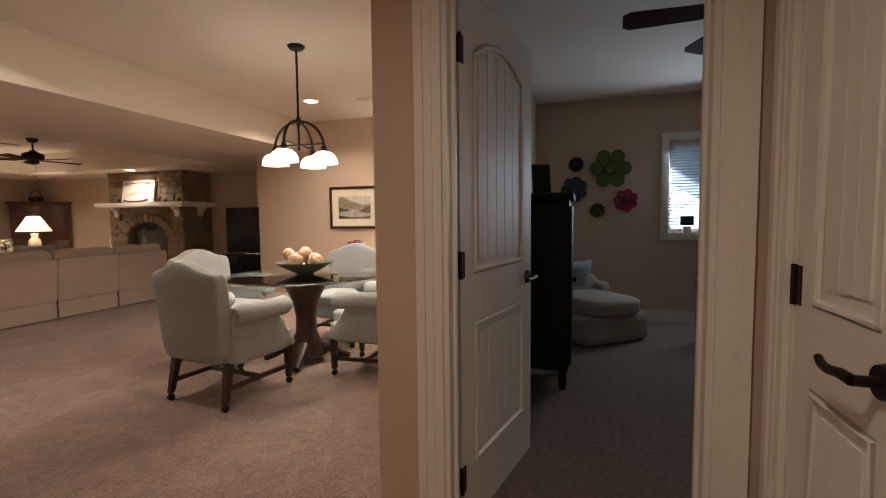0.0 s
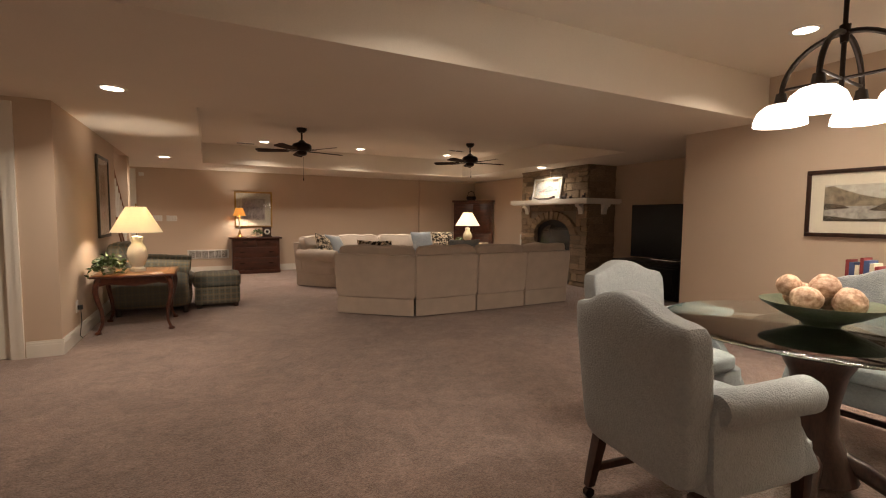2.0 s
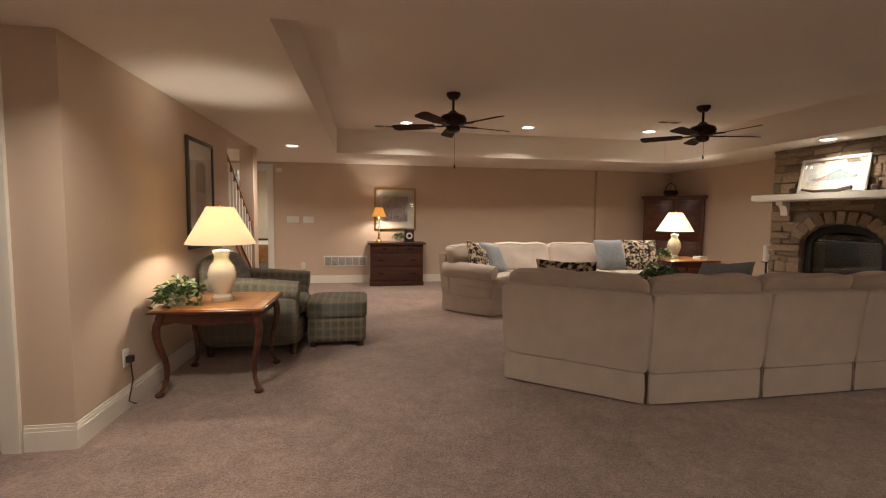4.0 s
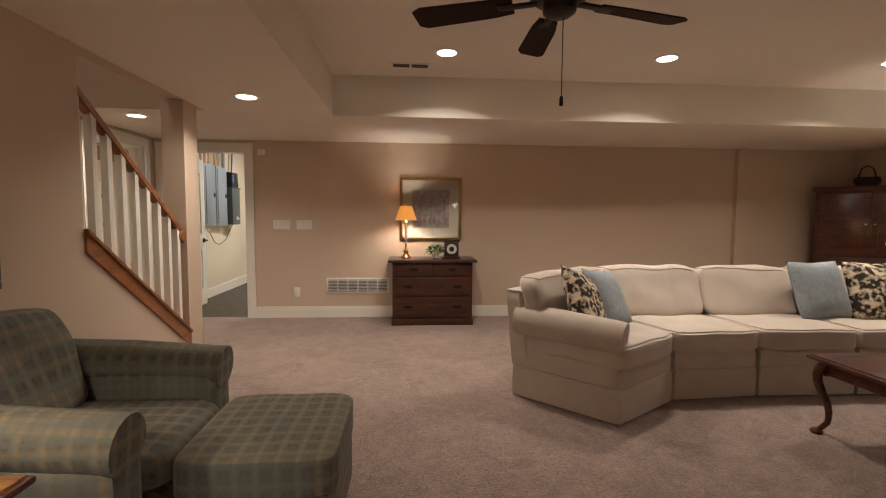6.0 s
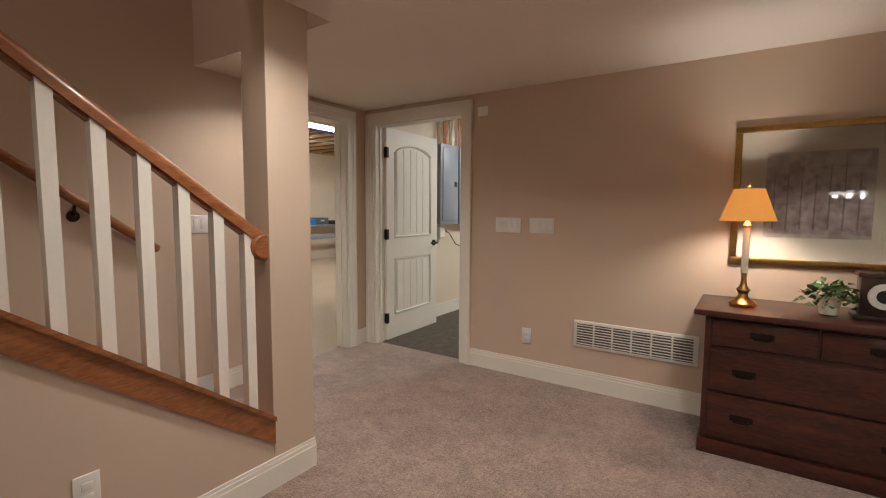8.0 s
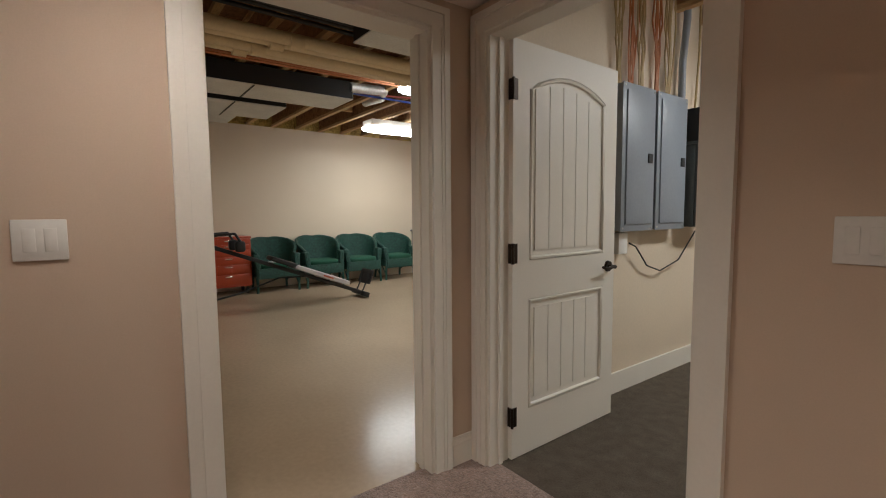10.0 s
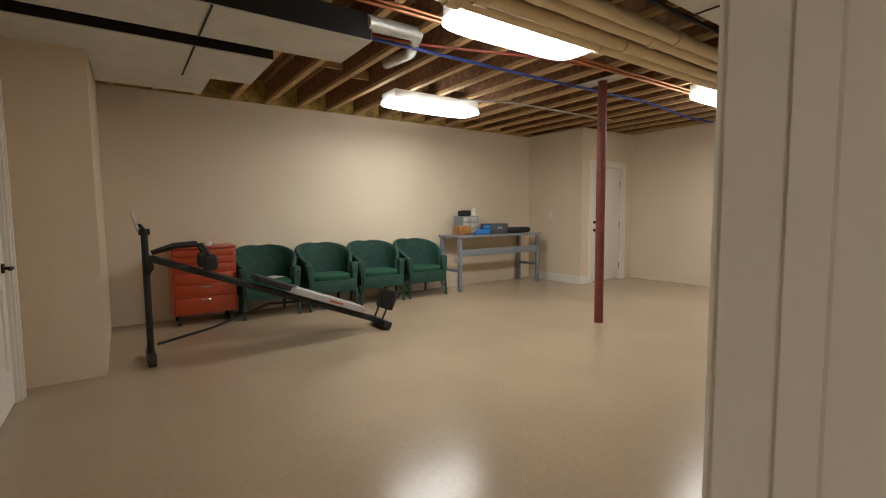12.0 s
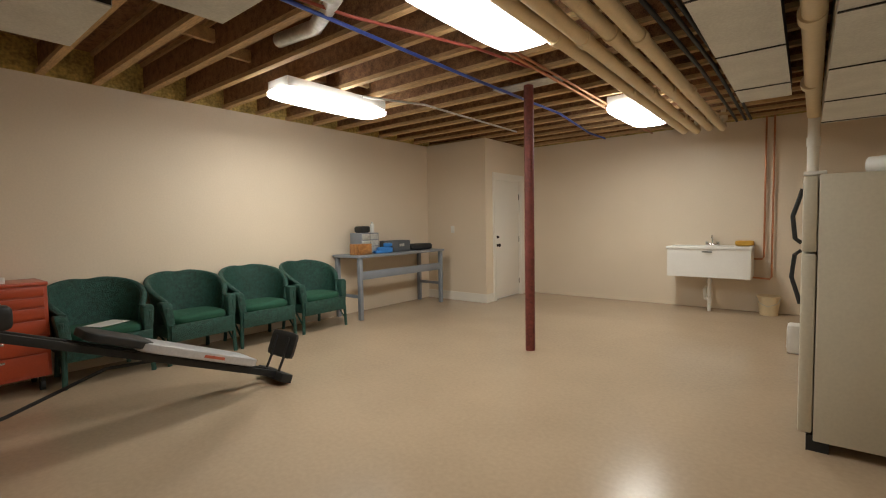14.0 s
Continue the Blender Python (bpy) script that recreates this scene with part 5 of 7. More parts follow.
def fan(x, y, rz, chain, label):
    o = thing("ceiling_fan", x, y, TRAY, rz, label, "ceiling fan", "ceiling fans")
    bm = bmesh.new()
    add_lathe(bm, [(0, 0), (0.075, 0), (0.072, -0.03), (0.04, -0.065), (0, -0.066)], seg=24)
    part("canopy", bm, bronze, o)
    bm = bmesh.new()
    add_cyl(bm, (0, 0, -0.05), (0, 0, -0.20), 0.013)
    part("downrod", bm, bronze, o)
    bm = bmesh.new()
    add_lathe(bm, [(0, -0.17), (0.03, -0.18), (0.06, -0.21), (0.125, -0.235), (0.14, -0.26), (0.14, -0.30), (0.11, -0.335), (0.075, -0.345), (0.07, -0.385), (0.05, -0.40), (0, -0.405)], seg=32)
    part("motor_housing", bm, bronze, o)
    for k in range(5):
        bm = bmesh.new()
        add_prism(bm, [(0.20, -0.045), (0.30, -0.06), (0.62, -0.072), (0.655, -0.05), (0.66, 0.05), (0.62, 0.072), (0.30, 0.06), (0.20, 0.045)], -0.004, 0.004)
        bmesh.ops.transform(bm, matrix=pose(0, 0, -0.335, 12, 0, 0), verts=bm.verts)
        b = part("blade", bm, blade_m, o, "dark wooden fan blade")
        b.matrix_basis = pose(0, 0, 0, 0, 0, 72 * k)
        bm = bmesh.new()
        add_box(bm, 0.09, 0.26, -0.018, 0.018, -0.343, -0.330, bev=0.003)
        add_box(bm, 0.20, 0.27, -0.035, 0.035, -0.342, -0.333, bev=0.003)
        part("blade_iron", bm, bronze, b)
    bm = bmesh.new()
    add_cyl(bm, (0.02, 0, -0.40), (0.02, 0, -chain), 0.002, seg=6)
    add_lathe(bm, [(0, -chain - 0.05), (0.009, -chain - 0.045), (0.008, -chain - 0.01), (0, -chain)], at=(0.02, 0, 0), seg=10)
    part("pull_chain", bm, bronze, o)
    return o


fan(3.71, 8.36, 14.5, 0.73, "dark bronze ceiling fan with five wooden blades")
fan(6.61, 8.33, -7.5, 0.55, "dark bronze ceiling fan nearer the fireplace")


# ---------- stone fireplace ----------
stone_m = mat("field_stone", (0.25, 0.175, 0.11), 0.9, vary=0.3, scale=7, grain=40, bump=0.7, bump_scale=22, c2=(0.38, 0.28, 0.18), island=True)
mortar = mat("mortar", (0.21, 0.165, 0.12), 0.95, vary=0.2, scale=20, bump=0.5, bump_scale=60)
FX, FY0, FY1 = 8.345, 7.195, 9.03
fp = thing("fireplace", FX, 8.11, 0, 0, "brown field stone fireplace with an arched black firebox", "fireplace")
OY, OW, SPR, RISE = -0.01, 0.50, 0.95, 0.25       # opening centre, half width, springing, rise


def arch_z(y):
    u = (y - OY) / OW
    return SPR + RISE * math.sqrt(max(0, 1 - u * u)) if abs(u) < 1 else 0


core = boxes((0, XR - FX - 0.002, FY0 - 8.11, OY - OW, 0, LOW - 0.002), (0, XR - FX - 0.002, OY + OW, FY1 - 8.11, 0, LOW - 0.002), (0.35, XR - FX - 0.002, OY - OW, OY + OW, 0, 1.25))
NA = 14
arch = [(OY + OW, LOW - 0.002), (OY - OW, LOW - 0.002)] + [(OY + OW * -math.cos(math.pi * i / NA), SPR + RISE * math.sin(math.pi * i / NA)) for i in range(NA + 1)]
add_prism(core, arch, 0, XR - FX - 0.002, YZ)
part("core", core, mortar, fp, smooth=False)
rs = random.Random(5)
variants = []
for k in range(6):
    bm = bmesh.new()
    bmesh.ops.create_cube(bm, size=1)
    bmesh.ops.bevel(bm, geom=bm.edges[:], offset=0.06, segments=1, affect="EDGES")
    for v in bm.verts:
        v.co += Vector((rs.uniform(-0.12, 0.12), rs.uniform(-0.035, 0.035), rs.uniform(-0.05, 0.05)))
    variants.append(mesh_of("stone", bm, stone_m, False))


def stone(x, y, z, dx, dy, dz, rot=0.0):
    ob = new("stone", variants[rs.randrange(6)])
    ob.parent = fp
    ob.matrix_basis = pose(x, y, z, rot, 0, 0) @ Matrix.Diagonal((dx, dy, dz, 1))


for face in ("front", "side", "side_far"):
    z = 0.0
    while z < LOW - 0.03:
        h = min(rs.choice((0.07, 0.09, 0.11, 0.14)), LOW - 0.004 - z)
        lim0, lim1 = (FY0 - 8.11 - 0.02, FY1 - 8.11 + 0.02) if face == "front" else (0.0, XR - FX - 0.01)
        s = lim0
        while s < lim1 - 0.02:
            w = min(rs.uniform(0.12, 0.38), lim1 - s)
            if lim1 - s - w < 0.07:
                w = lim1 - s
            c = s + w / 2
            if face == "front":
                edge = max(arch_z(s + 0.01), arch_z(s + w - 0.01), arch_z(c))
                inside = s < OY + OW + 0.0 and s + w > OY - OW
                if inside and z < max(edge, SPR if abs(c - OY) < OW else 0) + (0.16 if edge > SPR * 0.9 else 0):
                    a0, a1 = (s, min(s + w, OY - OW)), (max(s, OY + OW), s + w)
                    for q0, q1 in (a0, a1):
                        if q1 - q0 > 0.05 and z < SPR:
                            stone(-0.004, (q0 + q1) / 2, z + h / 2, 0.07, q1 - q0 - 0.012, h - 0.012)
                else:
                    stone(-0.004 + rs.uniform(-0.008, 0.006), c, z + h / 2, 0.07, w - 0.006, h - 0.006)
            elif face == "side":
                stone(c, FY0 - 8.11, z + h / 2, w - 0.006, 0.05, h - 0.006)
            elif rs.random() < 1:
                stone(c, FY1 - 8.11, z + h / 2, w - 0.006, 0.05, h - 0.006)
            s += w
        z += h
for i in range(13):
    a = math.pi * (i + 0.5) / 13
    y, z = OY - (OW + 0.07) * math.cos(a), SPR + (RISE + 0.08) * math.sin(a)
    stone(-0.014, y, z, 0.085, 0.15, 0.105, math.degrees(math.atan2(math.sin(a) * RISE / OW * 2, -math.cos(a))))
bm = boxes((-0.20, XR - FX - 0.003, FY0 - 8.11 - 0.16, FY1 - 8.11 + 0.20, 1.50, 1.575))
add_box(bm, -0.17, XR - FX - 0.003, FY0 - 8.11 - 0.13, FY1 - 8.11 + 0.17, 1.482, 1.4995)
part("mantel", bm, trim_white, fp, "cream painted mantel shelf")
XZ2 = Matrix(((1, 0, 0, 0), (0, 0, 1, 0), (0, 1, 0, 0), (0, 0, 0, 1)))
CORB = [(-0.035, 1.30), (-0.035, 1.48), (-0.155, 1.48), (-0.15, 1.44), (-0.10, 1.42), (-0.075, 1.36), (-0.07, 1.30)]
for yy in (-0.80, 0.72):
    bm = bmesh.new()
    add_prism(bm, CORB, yy - 0.05, yy + 0.05, XZ2)
    part("corbel", bm, trim_white, fp, "cream scrolled corbel")
bm = bmesh.new()
add_prism(bm, [(FY0 - 8.11 + p[0] + 0.01, p[1]) for p in CORB], 0.28, 0.38, YZ)
part("corbel", bm, trim_white, fp, "cream scrolled corbel")
bm = bmesh.new()
out = [(OY - OW + 0.005, 0.22), (OY + OW - 0.005, 0.22)] + [(OY + (OW - 0.005) * math.cos(math.pi * i / NA), SPR + (RISE - 0.005) * math.sin(math.pi * i / NA)) for i in range(NA + 1)]
inn = [(OY - OW + 0.09, 0.34), (OY + OW - 0.09, 0.34)] + [(OY + (OW - 0.09) * math.cos(math.pi * i / NA), SPR - 0.03 + (RISE - 0.06) * math.sin(math.pi * i / NA)) for i in range(NA + 1)]
for i in range(len(out)):
    j = (i + 1) % len(out)
    q = [out[i], out[j], inn[j], inn[i]]
    if abs(q[0][0] - q[1][0]) + abs(q[0][1] - q[1][1]) > 1e-4:
        add_prism(bm, q, 0.03, 0.07, YZ)
part("firebox_frame", bm, black_soft, fp, "black metal firebox surround")
part("firebox_back", box(0.32, 0.345, OY - OW, OY + OW, 0.0, 1.2), black_soft, fp)
part("hearth_base", box(0.03, 0.32, OY - OW + 0.002, OY + OW - 0.002, 0.0, 0.30), black_soft, fp)
for s in (-1, 1):
    part("firebox_lining", box(0.075, 0.319, min(s * (OW - 0.004), s * (OW - 0.03)) + OY, max(s * (OW - 0.004), s * (OW - 0.03)) + OY, 0.301, SPR), black_soft, fp)
part("firebox_lining", box(0.075, 0.319, OY - OW + 0.035, OY + OW - 0.035, SPR + 0.02, SPR + 0.04), black_soft, fp)
bm = bmesh.new()
for i, (y, z, l, r) in enumerate(((-0.15, 0.38, 0.5, 6), (0.1, 0.40, 0.45, -9), (-0.02, 0.48, 0.42, 14))):
    add_cyl(bm, (0.17 + 0.02 * i, y - l / 2, z - l * r / 120), (0.2, y + l / 2, z + l * r / 120), 0.05, 0.042, 12)
part("gas_logs", bm, mat("log_ash", (0.30, 0.25, 0.20), 0.9, vary=0.5, scale=12), fp, "pale ceramic gas logs")
pn = part("fire_glass", box(0.055, 0.06, OY - OW + 0.09, OY + OW - 0.09, 0.34, SPR + 0.12), clear, fp)
pn.visible_shadow = False
p = picture(8.235, 8.22, 1.79, -90, 0.82, 0.42, "framed print of a red and grey hill leaning on the mantel", white_plastic, 0.05,
            [(FULL, white_p), ([(0.05, 0.3), (0.3, 0.4), (0.5, 0.62), (0.62, 0.75), (0.72, 0.6), (0.95, 0.42), (0.95, 0.3), (0.5, 0.22)], teal_p), ([(0.12, 0.25), (0.3, 0.35), (0.45, 0.52), (0.4, 0.3), (0.25, 0.2)], rose_p)])
p.matrix_basis = pose(8.29, 8.22, 1.787, 0, 0, -90) @ pose(0, 0, 0, -9, 0, 0)
bm = bmesh.new()
add_tube(bm, [(0, -0.30, 0.05), (0, -0.15, 0.022), (0, 0.15, 0.022), (0, 0.30, 0.05)], 0.022, 10, 0.014)
single("wooden_canoe", bm, dark_wood, "small dark carved boat on the mantel", "ornament", pose(8.22, 8.25, 1.575))
for i, (y, s) in enumerate(((8.72, 1.0), (7.75, 0.8), (7.58, 0.6), (7.25, 0.7))):
    bm = bmesh.new()
    soft_box(bm, -0.035 * s, 0.035 * s, -0.05 * s, 0.05 * s, 0, 0.09 * s, 3, 6, 0.01)
    add_soft(bm, [(-0.02, -0.07 * s, 0.05 * s), (0.02, -0.07 * s, 0.05 * s), (0.02, -0.02 * s, 0.05 * s), (-0.02, -0.02 * s, 0.05 * s), (-0.02, -0.08 * s, 0.14 * s), (0.02, -0.08 * s, 0.14 * s), (0.02, -0.03 * s, 0.14 * s), (-0.02, -0.03 * s, 0.14 * s)], 3, 4)
    single("carved_figure", bm, dark_wood, "small dark carved ornament on the mantel shelf", "ornament", pose(8.28, y, 1.576, 0, 0, 30 * i))
for y, h in ((9.28, 0.62), (9.17, 0.50)):
    o = thing("candle_stand", 8.50, y, 0, 0, "tall dark stand holding a white pillar candle", "candle")
    bm = bmesh.new()
    add_lathe(bm, [(0, 0), (0.07, 0), (0.07, 0.015), (0.015, 0.03), (0.012, h), (0.055, h + 0.01), (0.055, h + 0.02), (0, h + 0.02)], seg=16)
    part("stand", bm, black_soft, o)
    bm = bmesh.new()
    add_lathe(bm, [(0, h + 0.02), (0.045, h + 0.02), (0.045, h + 0.24), (0.04, h + 0.25), (0, h + 0.24)], seg=20)
    part("candle", bm, white_plastic, o, "white pillar candle")

# ---------- television ----------
screen = mat("screen_black", (0.004, 0.005, 0.007), 0.2, spec=0.25, vary=0.05)
tv = thing("television", 8.72, 5.87, 0.575, 0, "large black flat screen television, switched off", "television")
part("panel", box(-0.02, 0.03, -0.70, 0.70, 0.03, 0.88, bev=0.006), black_soft, tv)
part("screen", box(-0.024, -0.0205, -0.685, 0.685, 0.045, 0.865), screen, tv, "dark glossy screen")
part("stand", box(-0.12, 0.10, -0.22, 0.22, 0.0, 0.03, bev=0.006), chrome, tv)
ts = thing("television_stand", 8.68, 5.80, 0, 0, "black wooden media stand with glass doors", "media stand")
part("body", box(-0.25, 0.24, -0.90, 0.85, 0.03, 0.53, bev=0.004), black_wood, ts)
part("top", box(-0.28, 0.25, -0.93, 0.88, 0.53, 0.573, bev=0.006), black_wood, ts)
for i in range(3):
    d = part("door", box(-0.266, -0.252, -0.86 + i * 0.57, -0.33 + i * 0.57, 0.08, 0.49, bev=0.004), black_wood, ts)
    part("pane", box(-0.27, -0.2665, -0.80 + i * 0.57, -0.39 + i * 0.57, 0.14, 0.43), screen, d, "dark glass pane")
mr = thing("magazine_rack", 8.58, 6.83, 0, 0, "small black slatted magazine rack", "magazine rack")
for i in range(4):
    part("slat", box(-0.14 + i * 0.085, -0.115 + i * 0.085, -0.07, -0.055, 0.02, 0.34), black_wood, mr)
    part("slat", box(-0.14 + i * 0.085, -0.115 + i * 0.085, 0.055, 0.07, 0.02, 0.34), black_wood, mr)
part("rail", box(-0.15, 0.15, -0.072, 0.072, 0.33, 0.355, bev=0.003), black_wood, mr)
part("base", box(-0.15, 0.15, -0.072, 0.072, 0.0, 0.03), black_wood, mr)

# ---------- corner cabinet ----------
cc = thing("corner_cabinet", 8.56, 11.46, 0, -45, "tall cherry corner cabinet with double doors", "cabinet")
bm = bmesh.new()
add_prism(bm, [(-0.52, 0), (0.52, 0), (0.52, 0.10), (0.14, 0.46), (-0.14, 0.46), (-0.52, 0.10)], 0.06, 1.62)
part("body", bm, cherry, cc, smooth=False)
bm = bmesh.new()
add_prism(bm, [(-0.56, -0.04), (0.56, -0.04), (0.56, 0.10), (0.15, 0.48), (-0.15, 0.48), (-0.56, 0.10)], 1.62, 1.67)
part("cornice", bm, cherry, cc, smooth=False)
part("plinth", box(-0.53, 0.53, -0.015, 0.1, 0, 0.08), cherry, cc)
for s in (-1, 1):
    for z0, z1 in ((0.12, 0.80), (0.84, 1.58)):
        d = part("door", box(min(s * 0.01, s * 0.48), max(s * 0.01, s * 0.48), -0.02, -0.001, z0, z1, bev=0.003), cherry, cc)
        part("panel", box(min(s * 0.07, s * 0.42), max(s * 0.07, s * 0.42), -0.028, -0.0195, z0 + 0.07, z1 - 0.07, bev=0.006), cherry, d)
        bm = bmesh.new()
        add_cyl(bm, (s * 0.04, -0.02, (z0 + z1) / 2), (s * 0.04, -0.045, (z0 + z1) / 2), 0.012)
        part("knob", bm, brass, d)
bm = bmesh.new()
add_lathe(bm, [(0, 0), (0.10, 0), (0.13, 0.05), (0.12, 0.10), (0.10, 0.09), (0, 0.03)], seg=24)
add_tube(bm, [(-0.12, 0, 0.09), (-0.08, 0, 0.2), (0, 0, 0.24), (0.08, 0, 0.2), (0.12, 0, 0.09)], 0.008, 8)
single("basket_ornament", bm, bronze, "dark handled basket on top of the cabinet", "basket", pose(8.52, 11.5, 1.67))

# ---------- dining sideboard ----------
sb = thing("sideboard", 7.03, 2.52, 0, 0, "low dark red wooden sideboard against the dining wall", "sideboard")
part("body", box(-0.19, 0.21, -0.54, 0.54, 0.30, 0.63, bev=0.004), cherry, sb)
part("top", box(-0.22, 0.225, -0.58, 0.58, 0.63, 0.675, bev=0.01), cherry, sb)
for i in range(3):
    d = part("drawer", box(-0.205, -0.191, -0.51 + 0.345 * i, -0.18 + 0.345 * i, 0.36, 0.60, bev=0.004), cherry, sb)
    bm = bmesh.new()
    add_cyl(bm, (-0.205, -0.345 + 0.345 * i, 0.48), (-0.23, -0.345 + 0.345 * i, 0.48), 0.014)
    part("knob", bm, bronze, d)
for sx in (-0.15, 0.17):
    for sy in (-0.5, 0.5):
        part("leg", box(sx - 0.028, sx + 0.028, sy - 0.028, sy + 0.028, 0, 0.30, bev=0.004), cherry, sb)
bkm = [mat("book_cover_%s" % n, c, 0.6) for n, c in (("red", (0.22, 0.03, 0.03)), ("cream", (0.6, 0.55, 0.42)), ("blue", (0.05, 0.08, 0.18)))]
y = 2.78
for i in range(7):
    w, h = 0.022 + 0.006 * (i % 3), 0.20 + 0.02 * (i % 4)
    single("book", box(6.93, 7.08, y, y + w, 0.675, 0.675 + h, bev=0.002), bkm[i % 3], "upright book in a row on the sideboard", "book", None, "books on the sideboard")
    y += w + 0.002

# ---------- bedroom ----------
wd = thing("window_bedroom", XD, (WY0 + WY1) / 2, 0, 0, "white trimmed bedroom window with lowered blinds", "window")
wd["kind"] = "structure"
hw = (WY1 - WY0) / 2
for r in ((-hw - 0.085, -hw, WZ0 - 0.085, WZ1 + 0.085), (hw, hw + 0.085, WZ0 - 0.085, WZ1 + 0.085), (-hw, hw, WZ1, WZ1 + 0.085), (-hw, hw, WZ0 - 0.085, WZ0)):
    part("window_trim", box(-0.02, -0.001, r[0], r[1], r[2], r[3], bev=0.004), trim_white, wd)
for r in ((-hw, -hw + 0.04, WZ0, WZ1), (hw - 0.04, hw, WZ0, WZ1), (-hw + 0.04, hw - 0.04, WZ1 - 0.04, WZ1), (-hw + 0.04, hw - 0.04, WZ0, WZ0 + 0.04), (-0.02, 0.02, WZ0 + 0.04, WZ1 - 0.04)):
    part("window_frame", box(0.085, 0.12, *r), trim_white, wd)
pane = part("pane", box(0.10, 0.104, -hw + 0.04, hw - 0.04, WZ0 + 0.04, WZ1 - 0.04), clear, wd)
pane.visible_shadow = False
part("head_rail", box(0.02, 0.07, -hw + 0.005, hw - 0.005, WZ1 - 0.06, WZ1 - 0.005), white_plastic, wd)
blind_m = mat("blind_slat_white", (0.75, 0.78, 0.82), 0.5, vary=0.02)
for i in range(30):
    z = WZ0 + 0.03 + i * 0.0315
    bm = bmesh.new()
    add_box(bm, -0.012, 0.012, -hw + 0.01, hw - 0.01, -0.001, 0.001)
    sl = part("slat", bm, blind_m, wd, smooth=False)
    sl.matrix_basis = pose(0.045, 0, z, 0, 38, 0)
bd = struct("backdrop_window_well", boxes((XD + 0.55, XD + 0.6, -3.2, 0.8, 0.2, 4.0)), mat("window_well_metal", (0.5, 0.54, 0.58), 0.7), "pale corrugated window well outside", "backdrop")
d = bpy.data.lights.new("window_light", "AREA")
d.shape, d.size, d.size_y, d.energy, d.color = "RECTANGLE", 0.8, 1.0, 19, (0.62, 0.80, 1.0)
wl = new("window_light", d)
wl.matrix_world = look((XD + 0.02, (WY0 + WY1) / 2, 1.53), (XD - 2, (WY0 + WY1) / 2 + 0.5, 0.75))
d = bpy.data.lights.new("sky_in_well", "AREA")
d.shape, d.size, d.size_y, d.energy, d.color = "RECTANGLE", 0.4, 1.6, 11, (0.25, 0.60, 1.0)
new("sky_in_well", d).matrix_world = look((XD + 0.35, (WY0 + WY1) / 2, 2.9), (XD + 0.35, (WY0 + WY1) / 2, 0))
for y, w in ((-1.08, 0.13), (-1.36, 0.09)):
    o = thing("sill_ornament", XD + 0.0, y, WZ0 + 0.002, 0, "small dark toy lamp on the window sill", "ornament")
    bm = bmesh.new()
    soft_box(bm, -0.035, 0.035, -w * 0.3, w * 0.3, 0, 0.07, 8, 4)
    part("base", bm, ceramic, o)
    part("shade", box(-0.04, 0.04, -w / 2, w / 2, 0.075, 0.18, bev=0.008), black_soft, o)

ar = thing("armoire", 5.02, 0.34, 0, 0, "tall black painted armoire on short legs", "armoire")
part("body", box(-0.24, 0.24, -0.24, 0.24, 0.14, 1.32, bev=0.004), black_wood, ar)
part("cornice", box(-0.27, 0.27, -0.27, 0.25, 1.32, 1.37, bev=0.01), black_wood, ar)
for s in (-1, 1):
    dd = part("door", box(min(s * 0.005, s * 0.225), max(s * 0.005, s * 0.225), -0.258, -0.241, 0.18, 1.28, bev=0.004), black_wood, ar)
    bm = bmesh.new()
    add_cyl(bm, (s * 0.03, -0.258, 0.75), (s * 0.03, -0.285, 0.75), 0.014)
    part("knob", bm, bronze, dd)
    for t in (-1, 1):
        bm = bmesh.new()
        add_lathe(bm, [(0, 0), (0.022, 0), (0.03, 0.05), (0.026, 0.14), (0, 0.14)], at=(s * 0.20, t * 0.20, 0), seg=10)
        part("leg", bm, black_wood, ar)
single("picture_frame", box(-0.07, 0.07, -0.01, 0.01, 0, 0.22, bev=0.006), black_soft, "dark standing photo frame on the armoire", "picture frame", pose(5.0, 0.30, 1.372, -8, 0, -60))
petal = {}
for nm, c in (("green", (0.10, 0.15, 0.035)), ("teal", (0.035, 0.09, 0.085)), ("pink", (0.42, 0.04, 0.11)), ("plum", (0.05, 0.02, 0.03))):
    petal[nm] = mat("petal_" + nm, c, 0.6, vary=0.3, scale=20)


def flower(y, z, r, col, n, centre):
    o = thing("wall_flower", XD, y, z, 0, "%s metal flower hung on the bedroom wall" % col, "wall decoration", "bedroom wall flowers")
    for k in range(n):
        a = 2 * math.pi * k / n
        bm = bmesh.new()
        add_lathe(bm, [(0, 0.012), (r * 0.26, 0.018), (r * 0.33, 0.035), (r * 0.34, 0.035), (r * 0.27, 0.008), (0, 0.0)], seg=18, m=pose(-0.005, r * 0.62 * math.cos(a), r * 0.62 * math.sin(a), 0, -90, 0))
        part("petal", bm, petal[col], o)
    bm = bmesh.new()
    add_lathe(bm, [(0, 0.05), (r * 0.2, 0.045), (r * 0.27, 0.02), (r * 0.27, 0.0)], seg=18, m=pose(-0.004, 0, 0, 0, -90, 0))
    part("centre", bm, petal[centre], o)


